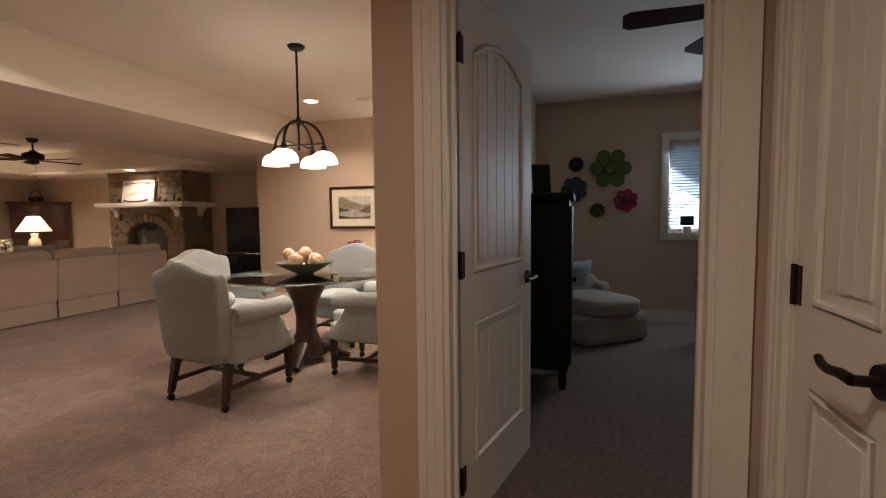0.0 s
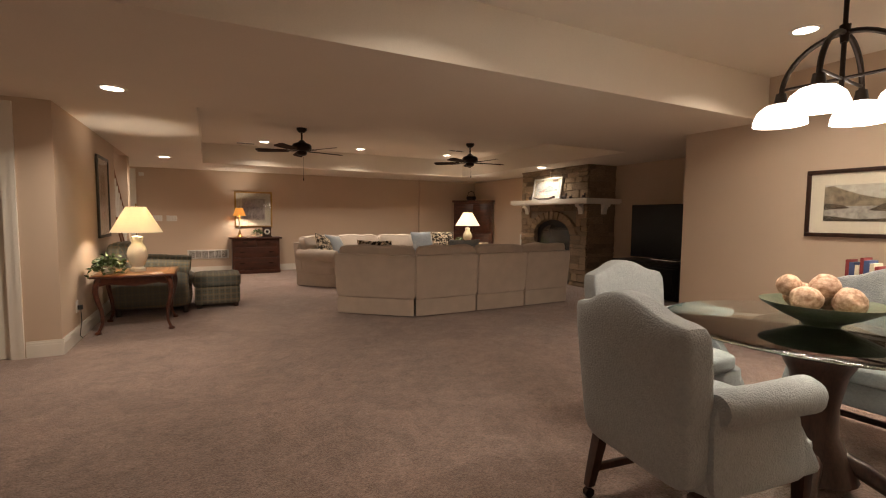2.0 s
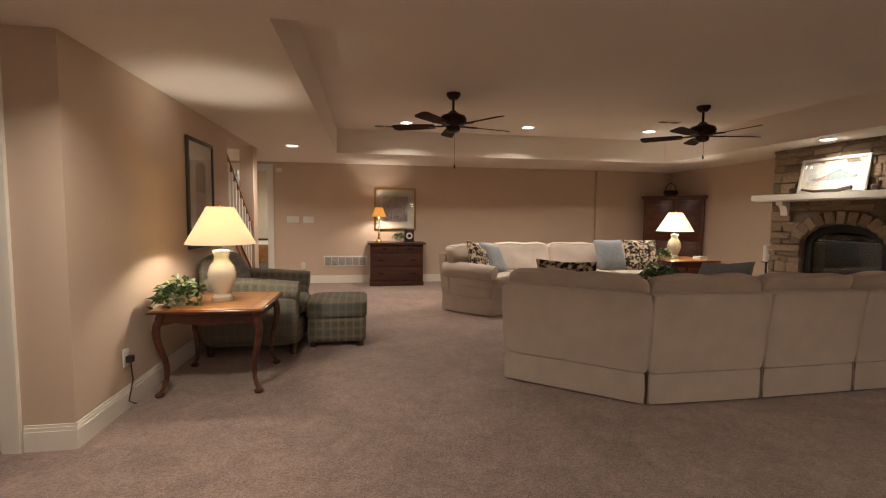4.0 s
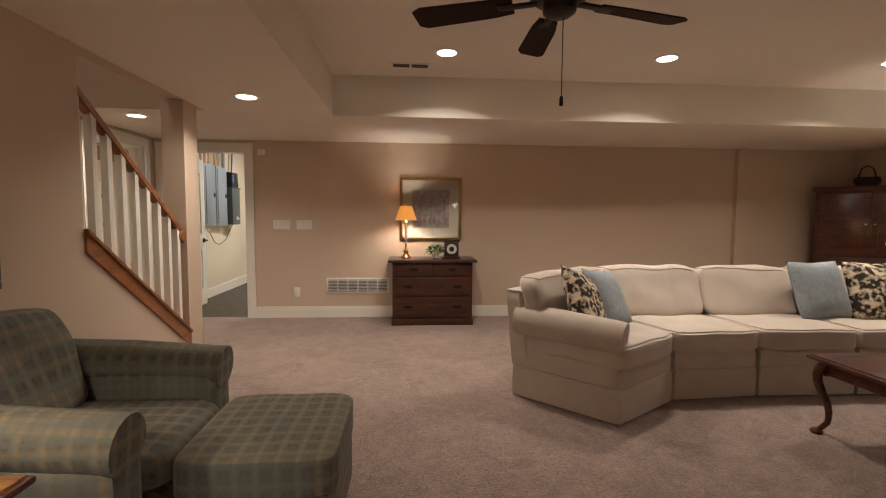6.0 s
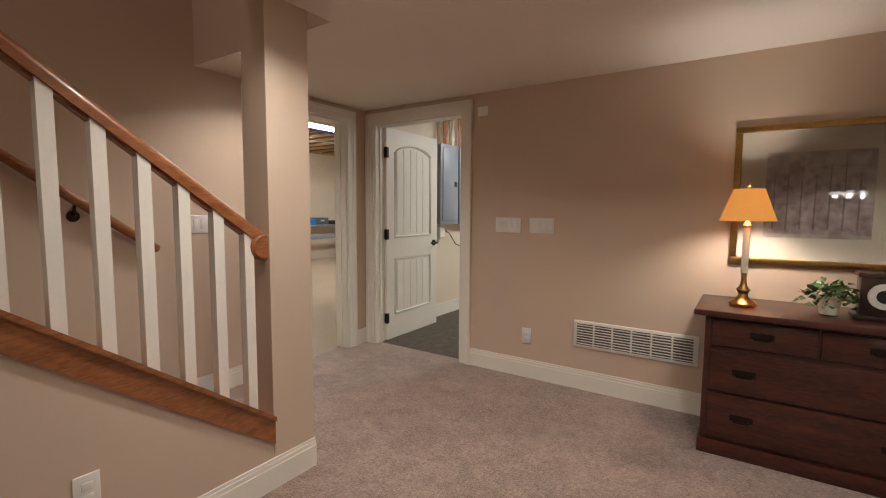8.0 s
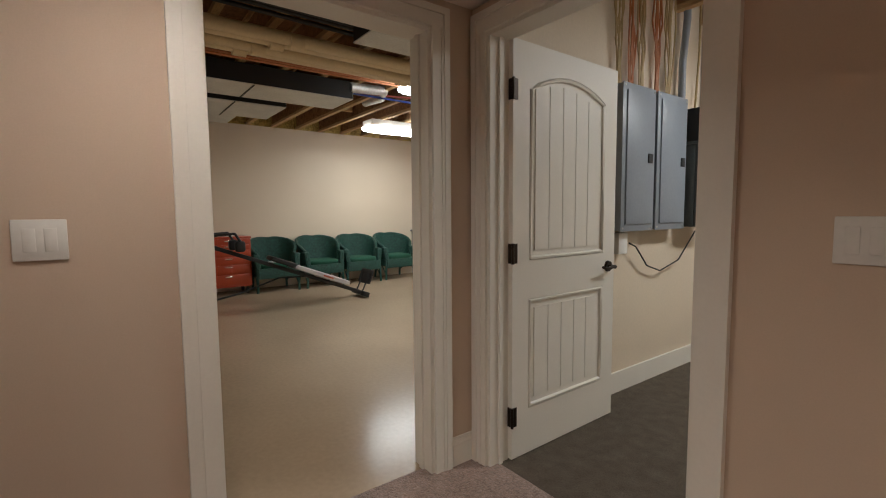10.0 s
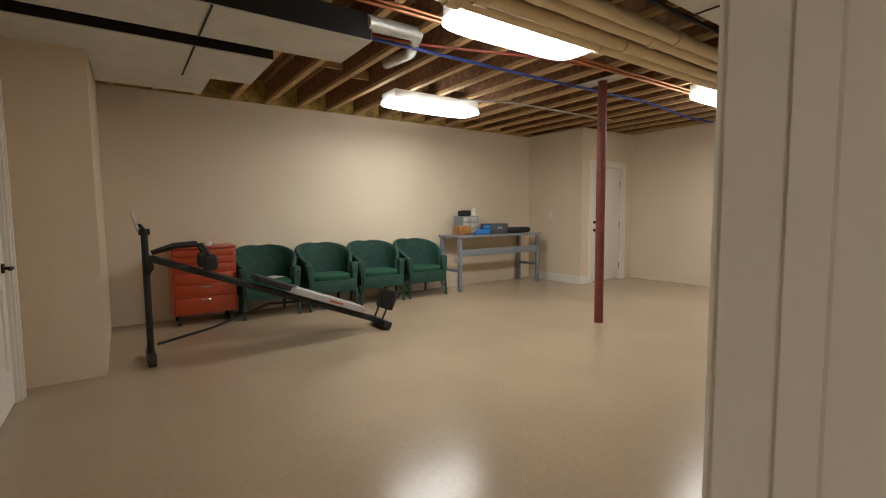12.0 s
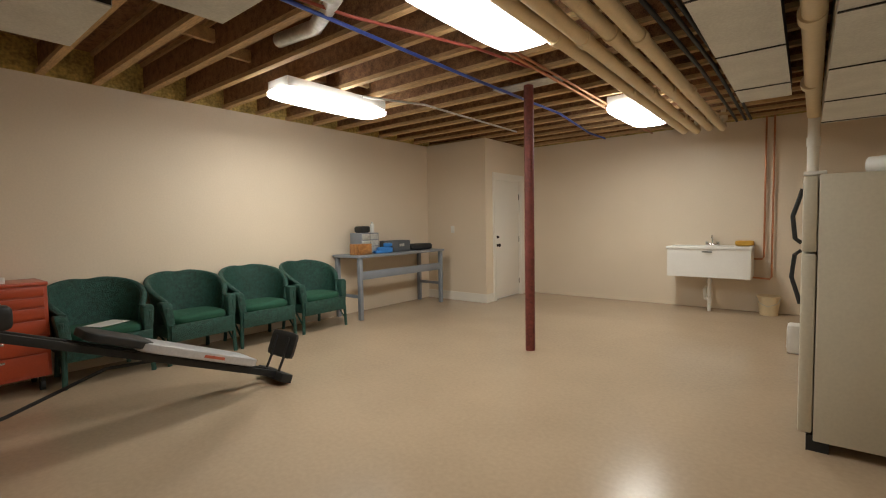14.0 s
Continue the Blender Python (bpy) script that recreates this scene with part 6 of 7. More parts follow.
flower(-0.27, 1.76, 0.24, "green", 6, "green")
flower(-0.44, 1.39, 0.14, "pink", 7, "plum")
flower(-0.13, 1.28, 0.09, "green", 9, "green")
flower(0.11, 1.82, 0.09, "plum", 9, "plum")
flower(0.13, 1.53, 0.16, "teal", 7, "teal")
lc = thing("bedroom_lounge_chair", 6.50, 0.02, 0, 130, "beige skirted lounge chair in the bedroom corner", "armchair")
grey_fab = mat("lounge_fabric", (0.34, 0.30, 0.25), 0.95, vary=0.1, bump=0.3, bump_scale=200)
for nm, a in (("skirt", (-0.40, 0.40, -0.36, 0.52, 0.01, 0.28, 12, 6)), ("seat_cushion", (-0.30, 0.30, -0.2, 0.56, 0.26, 0.44, 5, 8)), ("backrest", (-0.38, 0.38, -0.42, -0.16, 0.2, 0.60, 5, 8)), ("armrest", (-0.44, -0.28, -0.38, -0.05, 0.2, 0.5, 5, 8)), ("armrest", (0.28, 0.44, -0.38, -0.05, 0.2, 0.5, 5, 8))):
    bm = bmesh.new()
    soft_box(bm, *a)
    part(nm, bm, grey_fab, lc)
pillow(6.68, 0.10, 0.58, 70, 0, 128, blue_cloth, "blue grey pillow on the bedroom lounge chair", 0.18)
bed = thing("bed_footboard", 6.42, -1.47, 0, 0, "dark wooden bed with turned posts", "bed")
for y in (0.42, -0.9):
    bm = bmesh.new()
    add_lathe(bm, [(0, 0), (0.035, 0), (0.035, 0.5), (0.045, 0.55), (0.03, 0.6), (0.042, 0.68), (0.03, 0.72), (0.04, 0.76), (0, 0.80)], at=(0, y, 0), seg=14)
    part("post", bm, dark_wood, bed)
bm = bmesh.new()
add_prism(bm, [(-0.86, 0.22), (0.38, 0.22), (0.38, 0.58)] + [(0.38 - 1.24 * i / 10, 0.58 + 0.2 * math.sin(math.pi * i / 10)) for i in range(1, 10)] + [(-0.86, 0.58)], -0.015, 0.015, YZ)
part("panel", bm, dark_wood, bed)
o = fan(4.24, -0.84, 18, 0.6, "ceiling fan in the dim bedroom")
o.location.z = HIGH - 0.021

# ---------- workshop services ----------
o = thing("support_post", -3.06, 15.74, 0, 0, "rusty red steel support post on the workshop floor", "post")
bm = bmesh.new()
add_cyl(bm, (0, 0, 0), (0, 0, SHOP - 0.012), 0.048, seg=20)
part("shaft", bm, rust, o)
part("cap_plate", box(-0.35, 0.35, -0.1, 0.1, SHOP - 0.012, SHOP - 0.002), galv, o)
for i, x in enumerate((-2.22, -2.07, -1.92, -1.77)):
    o = thing("drain_pipe", x, 0, 2.53 - 0.02 * (i % 2), 0, "long cream plastic pipe hung under the joists", "pipe", "cream ceiling pipes")
    bm = bmesh.new()
    add_cyl(bm, (0, 10.8, 0.02), (0, 18.62, -0.02), 0.047, seg=16)
    part("pipe", bm, cream_pvc, o)
    for y in (11.6, 13.1, 14.55, 16.2, 17.6):
        bm = bmesh.new()
        add_cyl(bm, (0, y + 0.1 * i - 0.05, 0), (0, y + 0.1 * i + 0.05, 0), 0.055, seg=16)
        part("coupling", bm, cream_pvc, o)
    bm = bmesh.new()
    add_tube(bm, [(0, 18.6, -0.02), (0, 18.68, 0.0), (0, 18.72, 0.1), (0, 18.72, 0.25)], 0.047, 12)
    part("elbow", bm, cream_pvc, o)


def run(name, pts, r, m, label, group=""):
    bm = bmesh.new()
    add_tube(bm, pts, r, 10)
    return single(name, bm, m, label, "pipe", None, group)


run("water_pipe", [(-3.31, 12.6, 2.635), (-3.32, 15, 2.63), (-3.30, 17, 2.635), (-3.5, 18.5, 2.64), (-3.5, 19.2, 2.65)], 0.014, blue_pex, "blue plastic water pipe under the joists")
run("water_pipe", [(-3.36, 12.6, 2.645), (-3.2, 13.6, 2.64), (-2.9, 14.6, 2.645), (-2.75, 15.5, 2.645)], 0.011, red_pex, "red plastic water pipe beside the blue one")
run("copper_pipe", [(-2.76, 11, 2.635), (-2.75, 14.5, 2.635), (-2.78, 17.5, 2.635), (-2.78, 19.2, 2.64)], 0.014, copper, "copper pipe along the joists")
run("copper_pipe", [(-2.70, 11, 2.64), (-2.70, 15, 2.64), (-2.71, 18.6, 2.64)], 0.011, copper, "thin copper pipe along the joists")
run("conduit", [(-4.55, 14.9, 2.645), (-4.3, 15.6, 2.65), (-4.3, 17.7, 2.65)], 0.012, galv, "grey electrical conduit by the light")
for x in (-1.50, -1.56, -1.66):
    run("ceiling_cable", [(x, 11, 2.64), (x + 0.08, 13.2, 2.58), (x - 0.03, 14.6, 2.63), (x + 0.05, 16, 2.57), (x + 0.02, 17.6, 2.62), (x, 19.1, 2.64)], 0.016, black_soft, "black cable drooping under the joists", "ceiling cables")
for x, zb in ((-1.33, 0.77), (-1.24, 0.50)):
    run("copper_riser", [(x, 19.2, 2.7), (x, 19.2, zb), (x - 0.02, 19.2, zb - 0.03), (x - 0.55, 19.2, zb - 0.03 if zb > 0.6 else zb)], 0.012, copper, "copper riser on the wall beside the sink", "copper risers")
bm = bmesh.new()
add_cyl(bm, (-0.84, 18.3, 0.0), (-0.84, 18.3, 2.62), 0.055)
add_cyl(bm, (-0.84, 18.3, 2.1), (-0.84, 18.3, 2.2), 0.065)
single("vent_pipe", bm, white_pvc, "white plastic vertical drain pipe", "pipe")
bm = bmesh.new()
add_tube(bm, [(-0.88, 11.5, 2.52), (-0.88, 14, 2.52), (-0.86, 17.2, 2.52), (-0.85, 18.1, 2.54), (-0.84, 18.3, 2.45)], 0.065, 14)
for y in (13.5, 15.2, 17.0):
    add_cyl(bm, (-0.88, y - 0.06, 2.52), (-0.88, y + 0.06, 2.52), 0.075)
single("drain_main", bm, cream_pvc, "thick cream drain main under the joists", "pipe")


def duct(x0, x1, y0, y1, z0, z1, label, side=True):
    o = thing("air_duct", (x0 + x1) / 2, y0, z0, 0, label, "duct", "workshop air ducts")
    w, l, h = x1 - x0, y1 - y0, z1 - z0
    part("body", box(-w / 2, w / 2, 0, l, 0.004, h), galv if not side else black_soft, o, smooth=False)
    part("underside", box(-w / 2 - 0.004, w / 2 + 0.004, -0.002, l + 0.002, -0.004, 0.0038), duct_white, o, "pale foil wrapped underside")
    part("end_face", box(-w / 2, w / 2, l + 0.001, l + 0.005, 0.005, h - 0.01), galv, o)
    for i in range(1, int(l / 1.1) + 1):
        part("seam", box(-w / 2 - 0.006, w / 2 + 0.006, i * 1.1 - 0.006, i * 1.1 + 0.006, -0.012, -0.0042), black_soft, o)
    return o


duct(-3.52, -2.96, 10.80, 12.93, 2.47, 2.655, "low rectangular air duct near the workshop door")
duct(-4.56, -3.76, 10.80, 12.46, 2.47, 2.655, "wide rectangular air duct beside another")
duct(-5.4, -4.75, 11.26, 12.15, 2.52, 2.655, "short rectangular air duct over the pier")
duct(-1.42, -1.02, 12.2, 17.15, 2.47, 2.655, "rectangular foil wrapped duct along the joists")
duct(-0.78, -0.30, 12.4, 18.0, 2.30, 2.655, "deep sheet metal duct above the refrigerator", False)
bm = bmesh.new()
add_tube(bm, [(-2.98, 12.9, 2.60), (-3.1, 13.4, 2.66), (-3.7, 13.70, 2.74), (-4.2, 13.72, 2.78)], 0.055, 14)
single("round_duct", bm, galv, "round metal branch duct between the joists", "duct")

# exterior door in the workshop
xd = thing("door_exterior", -4.96, 18.12, 0, 90, "plain white exterior door with a deadbolt", "door")
xd["kind"] = "structure"
part("leaf", box(0, 0.81, 0, 0.04, 0.01, 2.02, bev=0.003), trim_white, xd)
for z in (0.92, 1.06):
    bm = bmesh.new()
    add_cyl(bm, (0.07, 0, z), (0.07, -0.03, z), 0.025, 0.02)
    if z < 1:
        add_lathe(bm, [(0, 0), (0.02, 0), (0.03, 0.02), (0.02, 0.04), (0, 0.04)], m=pose(0.07, -0.025, z, 90, 0, 0))
    part("door_knob", bm, bronze, xd)
for z in (0.25, 1.0, 1.75):
    part("hinge", box(0.80, 0.83, -0.006, 0.0, z - 0.05, z + 0.05), bronze, xd)
plate(-5.6, 17.80, 1.2, 0, 0.075, 0.12, "white light switch on the workshop wall", "light switch", [(0, 0, 0.02, 0.05)])

# ---------- tool cabinet ----------
orange = mat("toolbox_orange", (0.42, 0.055, 0.016), 0.35, vary=0.08, coat=0.3)
tc_ = thing("tool_cabinet", -5.90, 12.15, 0, 90, "orange red steel tool cabinet on casters", "tool cabinet")
part("body", box(-0.33, 0.33, -0.20, 0.22, 0.12, 0.86, bev=0.006), orange, tc_)
part("lid", box(-0.335, 0.335, -0.215, 0.225, 0.861, 0.89, bev=0.008), orange, tc_)
for z0, z1 in ((0.15, 0.31), (0.325, 0.455), (0.47, 0.58), (0.595, 0.68), (0.695, 0.765), (0.78, 0.85)):
    d = part("drawer", box(-0.305, 0.305, -0.214, -0.2005, z0, z1, bev=0.003), orange, tc_)
    part("handle", box(-0.05, 0.05, -0.224, -0.2142, z1 - 0.035, z1 - 0.018, bev=0.003), chrome, d)
for sx in (-0.27, 0.27):
    for sy in (-0.15, 0.16):
        bm = bmesh.new()
        add_cyl(bm, (sx - 0.015, sy, 0.045), (sx + 0.015, sy, 0.045), 0.045)
        add_cyl(bm, (sx, sy, 0.06), (sx, sy, 0.12), 0.02)
        part("caster", bm, black_soft, tc_)
bm = bmesh.new()
add_lathe(bm, [(0.03, 0), (0.05, 0), (0.05, 0.045), (0.03, 0.045), (0.03, 0)], seg=20)
single("tape_roll", bm, white_plastic, "white roll of tape on the tool cabinet", "tape", pose(-5.83, 12.2, 0.89))

# ---------- green wicker chairs ----------
wicker = mat("wicker_green", (0.009, 0.050, 0.036), 0.55, vary=0.45, scale=30, grain=140, bump=1.0, bump_scale=130, c2=(0.022, 0.10, 0.075))
green_cloth = mat("cushion_green", (0.012, 0.075, 0.042), 0.9, vary=0.15, scale=20, bump=0.3, bump_scale=200)


def wicker_chair():
    o = thing("wicker_armchair", -5.82, 12.85, 0, -90, "dark green woven wicker tub armchair", "chair", "row of green wicker chairs")
    t = bmesh.new()
    n, rows = 40, 8
    grid = []
    for side in (0, 1):
        g = []
        for i in range(n + 1):
            a = radians(-128 + 256 * i / n) - math.pi / 2
            u = abs(i / n * 2 - 1)
            top = 0.835 - 0.25 * u ** 2.3
            col = []
            for j in range(rows + 1):
                w = j / rows
                r = (0.265 + 0.035 * w) - side * 0.025
                z = 0.30 + (top - 0.30) * w
                col.append(t.verts.new((r * math.cos(a), r * math.sin(a) * 1.0 - 0.05 * w, z)))
            g.append(col)
        grid.append(g)
    for i in range(n):
        for j in range(rows):
            A, B = grid
            t.faces.new((A[i][j], A[i + 1][j], A[i + 1][j + 1], A[i][j + 1]))
            t.faces.new((B[i][j + 1], B[i + 1][j + 1], B[i + 1][j], B[i][j]))
        t.faces.new((A[i][rows], A[i + 1][rows], B[i + 1][rows], B[i][rows]))
    top_line = [v.co.copy() for v in (c[rows] for c in grid[0])]
    ends = [[v.co.copy() for v in grid[0][k]] for k in (0, n)]
    part("backrest", t, wicker, o)
    bm = bmesh.new()
    add_tube(bm, top_line, 0.022, 10)
    for e in ends:
        add_tube(bm, e, 0.02, 8)
    part("rim", bm, wicker, o, "thick braided rim")
    bm = bmesh.new()
    soft_box(bm, -0.27, 0.27, -0.24, 0.27, 0.24, 0.38, 8, 6)
    part("seat_frame", bm, wicker, o)
    bm = bmesh.new()
    soft_box(bm, -0.235, 0.235, -0.22, 0.27, 0.36, 0.46, 4, 8)
    part("cushion", bm, green_cloth, o, "green cloth seat cushion")
    for s in (-1, 1):
        bm = bmesh.new()
        add_tube(bm, [(s * 0.27, 0.25, 0.0), (s * 0.26, 0.24, 0.30), (s * 0.27, 0.24, 0.55)], 0.017, 8)
        part("leg", bm, wicker, o)
        bm = bmesh.new()
        add_tube(bm, [(s * 0.23, -0.25, 0.0), (s * 0.22, -0.21, 0.30)], 0.017, 8)
        part("leg", bm, wicker, o)
        bm = bmesh.new()
        add_tube(bm, [(s * 0.265, 0.22, 0.12), (s * 0.26, 0.10, 0.24), (s * 0.25, -0.05, 0.26), (s * 0.235, -0.22, 0.12)], 0.009, 6)
        part("brace", bm, wicker, o)
    for s in (-1, 1):
        bm = bmesh.new()
        add_soft(bm, [(s * 0.215, 0.215, 0.36), (s * 0.275, 0.215, 0.36), (s * 0.275, 0.265, 0.36), (s * 0.215, 0.265, 0.36),
                      (s * 0.225, 0.10, 0.60), (s * 0.305, 0.10, 0.60), (s * 0.305, 0.24, 0.60), (s * 0.225, 0.24, 0.60)], 7, 5)
        part("arm_front", bm, wicker, o, "woven panel closing the arm")
    part("apron", box(-0.255, 0.255, 0.255, 0.275, 0.22, 0.385, bev=0.006), wicker, o, "woven front apron")
    for ch in o.children:
        for v in ch.data.vertices:
            v.co.x *= 1.2
    return o


wc = wicker_chair()
for y, r in ((13.62, -88), (14.35, -91), (15.10, -89)):
    copy_thing(wc, pose(-5.82, y, 0, 0, 0, r))
single("paper_sheet", box(-0.10, 0.10, -0.14, 0.14, 0, 0.004), white_plastic, "white leaflet lying on a green chair", "paper", pose(-5.75, 12.88, 0.462, 0, 0, 25))

# ---------- workbench ----------
wb = thing("workbench", -5.87, 16.60, 0, 90, "grey steel workbench against the cream wall", "workbench")
part("top", box(-0.92, 0.92, -0.30, 0.27, 0.85, 0.885, bev=0.004), steel_grey, wb)
for sx in (-0.87, 0.87):
    for sy in (-0.25, 0.22):
        part("leg", box(sx - 0.028, sx + 0.028, sy - 0.028, sy + 0.028, 0, 0.85, bev=0.004), steel_grey, wb)
    part("side_rail", box(sx - 0.015, sx + 0.015, -0.22, 0.19, 0.30, 0.34), steel_grey, wb)
part("front_rail", box(-0.84, 0.84, -0.265, -0.235, 0.55, 0.66, bev=0.003), steel_grey, wb)
Zb = 0.886
cb_ = thing("drawer_box", -5.95, 16.12, Zb, 90, "grey plastic parts cabinet with small drawers", "storage box")
part("case", box(-0.17, 0.17, -0.12, 0.12, 0, 0.30, bev=0.004), steel_grey, cb_)
for i in range(3):
    for j in range(2):
        part("drawer", box(-0.155 + 0.157 * j, -0.005 + 0.157 * j, -0.128, -0.1205, 0.02 + 0.092 * i, 0.10 + 0.092 * i, bev=0.002), galv, cb_)
wb2 = thing("wooden_box", -5.78, 15.92, Zb, 90, "small honey coloured wooden box", "box")
part("case", box(-0.15, 0.10, -0.09, 0.09, 0, 0.15, bev=0.004), honey, wb2)
part("drawer", box(-0.13, 0.08, -0.096, -0.0905, 0.02, 0.07, bev=0.002), honey, wb2)
tl = mat("tool_blue", (0.03, 0.18, 0.50), 0.4)
tool = thing("blue_power_tool", -5.72, 16.30, Zb, 70, "blue power tool and clutter on the workbench", "tool")
for nm, a in (("motor", (-0.12, 0.12, -0.05, 0.05, 0.0, 0.09, 5, 5)), ("handle", (-0.02, 0.12, -0.025, 0.025, 0.09, 0.15, 4, 4)), ("foot", (-0.16, -0.05, -0.07, 0.07, 0.0, 0.04, 8, 4))):
    bm = bmesh.new()
    soft_box(bm, *a)
    part(nm, bm, tl, tool)
tk = thing("tool_case", -5.88, 16.68, Zb, 90, "dark grey hard tool case", "case")
part("shell", box(-0.20, 0.20, -0.14, 0.14, 0, 0.17, bev=0.012), mat("case_dark_grey", (0.09, 0.10, 0.11), 0.5), tk)
part("latch", box(-0.05, 0.05, -0.152, -0.141, 0.08, 0.12), galv, tk)
single("black_bag", soft_box(bmesh.new(), -0.26, 0.26, -0.13, 0.13, 0, 0.10, 5, 8, 0.006), black_soft, "flat black zip bag on the workbench", "bag", pose(-5.85, 17.18, Zb, 0, 0, 92))
single("black_case", soft_box(bmesh.new(), -0.10, 0.10, -0.08, 0.08, 0, 0.10, 5, 6, 0.004), black_soft, "small black case on the parts cabinet", "case", pose(-5.95, 16.08, Zb + 0.30))
bm = bmesh.new()
add_lathe(bm, [(0, 0), (0.03, 0), (0.03, 0.12), (0.018, 0.13), (0.018, 0.16), (0, 0.16)], seg=18)
single("spray_can", bm, white_plastic, "white bottle on the parts cabinet", "bottle", pose(-5.92, 16.25, Zb + 0.30))

# ---------- incline exercise machine ----------
silver = mat("gym_silver", (0.50, 0.50, 0.52), 0.35, metal=0.4, vary=0.1)
gm = thing("exercise_machine", -4.47, 11.55, 0, 0, "black and silver incline exercise machine", "exercise machine")
bm = bmesh.new()
add_cyl(bm, (0, 0, 0.04), (0, 0, 1.12), 0.026)
add_box(bm, -0.05, 0.05, -0.04, 0.04, 1.08, 1.13)
part("upright", bm, black_soft, gm)
for s in (-1, 1):
    bm = bmesh.new()
    add_tube(bm, [(0, 0.0, 1.11), (s * 0.10, 0.0, 1.12), (s * 0.20, -0.03, 1.16)], 0.014, 8)
    part("grip_bar", bm, black_soft, gm)
bm = bmesh.new()
add_tube(bm, [(0, -0.04, 1.11), (0.0, -0.07, 1.22), (0.0, -0.08, 1.28)], 0.012, 8)
part("lever_grip", bm, silver, gm)
bm = bmesh.new()
add_box(bm, -0.16, 0.16, -0.035, 0.035, 0.03, 0.08, bev=0.008)
for s in (-1, 1):
    add_cyl(bm, (s * 0.17, -0.03, 0.045), (s * 0.17, 0.03, 0.045), 0.045)
part("base_bar", bm, black_soft, gm)
Q = Vector((0.09, 2.12, 0.075)) - Vector((0.02, 0.04, 0.885))
ANG = math.degrees(math.atan2(Q.z, math.hypot(Q.x, Q.y)))
RAIL = Matrix.Translation((0.02, 0.04, 0.885)) @ pose(0, 0, 0, 0, 0, math.degrees(math.atan2(-Q.x, Q.y))) @ pose(0, 0, 0, ANG, 0, 0)
for s in (-0.07, 0.07):
    bm = bmesh.new()
    add_box(bm, s - 0.02, s + 0.02, 0, Q.length, -0.03, 0.02, bev=0.005)
    part("rail", bm, black_soft, gm).matrix_basis = RAIL
bm = bmesh.new()
soft_box(bm, -0.17, 0.17, 1.12, 1.98, 0.03, 0.10, 9, 8)
part("bench_shell", bm, silver, gm, "silver sliding bench").matrix_basis = RAIL
bm = bmesh.new()
soft_box(bm, -0.16, 0.16, 0.82, 1.22, 0.045, 0.11, 7, 8)
part("pad", bm, black_soft, gm, "black padded headrest").matrix_basis = RAIL
part("badge", box(-0.172, 0.172, 1.55, 1.70, 0.055, 0.075), mat("badge_red", (0.45, 0.10, 0.05), 0.5), gm, "red badge bar").matrix_basis = RAIL
bm = bmesh.new()
add_box(bm, -0.20, 0.20, Q.length - 0.04, Q.length + 0.06, -0.05, 0.02, bev=0.01)
part("foot_bar", bm, black_soft, gm).matrix_basis = RAIL
for s in (-0.09, 0.09):
    bm = bmesh.new()
    add_tube(bm, [(0.09 + s, 2.10, 0.08), (0.09 + s, 2.16, 0.20), (0.09 + s, 2.22, 0.36)], 0.011, 8)
    part("plate_post", bm, black_soft, gm)
bm = bmesh.new()
add_soft(bm, [(-0.09, 2.16, 0.20), (0.27, 2.16, 0.20), (0.27, 2.19, 0.19), (-0.09, 2.19, 0.19), (-0.09, 2.24, 0.40), (0.27, 2.24, 0.40), (0.27, 2.27, 0.39), (-0.09, 2.27, 0.39)], 9, 5)
part("foot_plate", bm, black_soft, gm, "black rubber foot plate")
for s in (-1, 1):
    bm = bmesh.new()
    add_tube(bm, [(s * 0.05, 0.05, 0.93), (s * 0.16, 0.22, 0.98), (s * 0.2, 0.4, 0.99), (s * 0.2, 0.48, 0.86), (s * 0.18, 0.5, 0.80)], 0.017, 8)
    part("pulley_arm", bm, black_soft, gm)
    bm = bmesh.new()
    soft_box(bm, s * 0.18 - 0.04, s * 0.18 + 0.04, 0.40, 0.52, 0.76, 0.90, 4, 5)
    part("hand_strap", bm, black_soft, gm)
    bm = bmesh.new()
    add_tube(bm, [(s * 0.05, 0.02, 0.9), (s * 0.06, 0.03, 0.80), (s * 0.05, 0.0, 0.72)], 0.025, 8)
    part("strap", bm, black_soft, gm)
bm = bmesh.new()
add_tube(bm, [(0.0, 0.05, 0.14), (-0.1, 0.5, 0.20), (-0.1, 1.0, 0.36), (0.0, 1.45, 0.36)], 0.012, 8)
part("cable", bm, black_soft, gm)

# ---------- refrigerator ----------
fridge_m = mat("fridge_almond", (0.55, 0.51, 0.41), 0.38, vary=0.05, bump=0.12, bump_scale=300)
fr = thing("refrigerator", -0.56, 15.17, 0, -90, "almond two door refrigerator in the workshop", "refrigerator")
part("cabinet", box(-0.37, 0.37, -0.27, 0.34, 0.06, 1.53, bev=0.006), fridge_m, fr)
for z0, z1 in ((0.10, 1.10), (1.11, 1.525)):
    d = part("door", box(-0.37, 0.37, -0.34, -0.275, z0, z1, bev=0.012), fridge_m, fr)
    zm = 1.08 if z0 < 1 else 1.13
    sgn = -1 if z0 < 1 else 1
    bm = bmesh.new()
    add_tube(bm, [(-0.32, -0.345, zm), (-0.32, -0.38, zm + sgn * 0.03), (-0.32, -0.395, zm + sgn * 0.18), (-0.32, -0.345, zm + sgn * 0.36)], 0.014, 8)
    part("handle", bm, black_soft, d, "black curved handle")
part("kick_plate", box(-0.36, 0.36, -0.30, -0.2, 0.0, 0.09), black_soft, fr)
part("hinge_cover", box(0.28, 0.36, -0.34, -0.24, 1.531, 1.55, bev=0.004), white_plastic, fr)
bm = bmesh.new()
add_cyl(bm, (0.0, -0.1, 0), (0.0, 0.3, 0.0), 0.05)
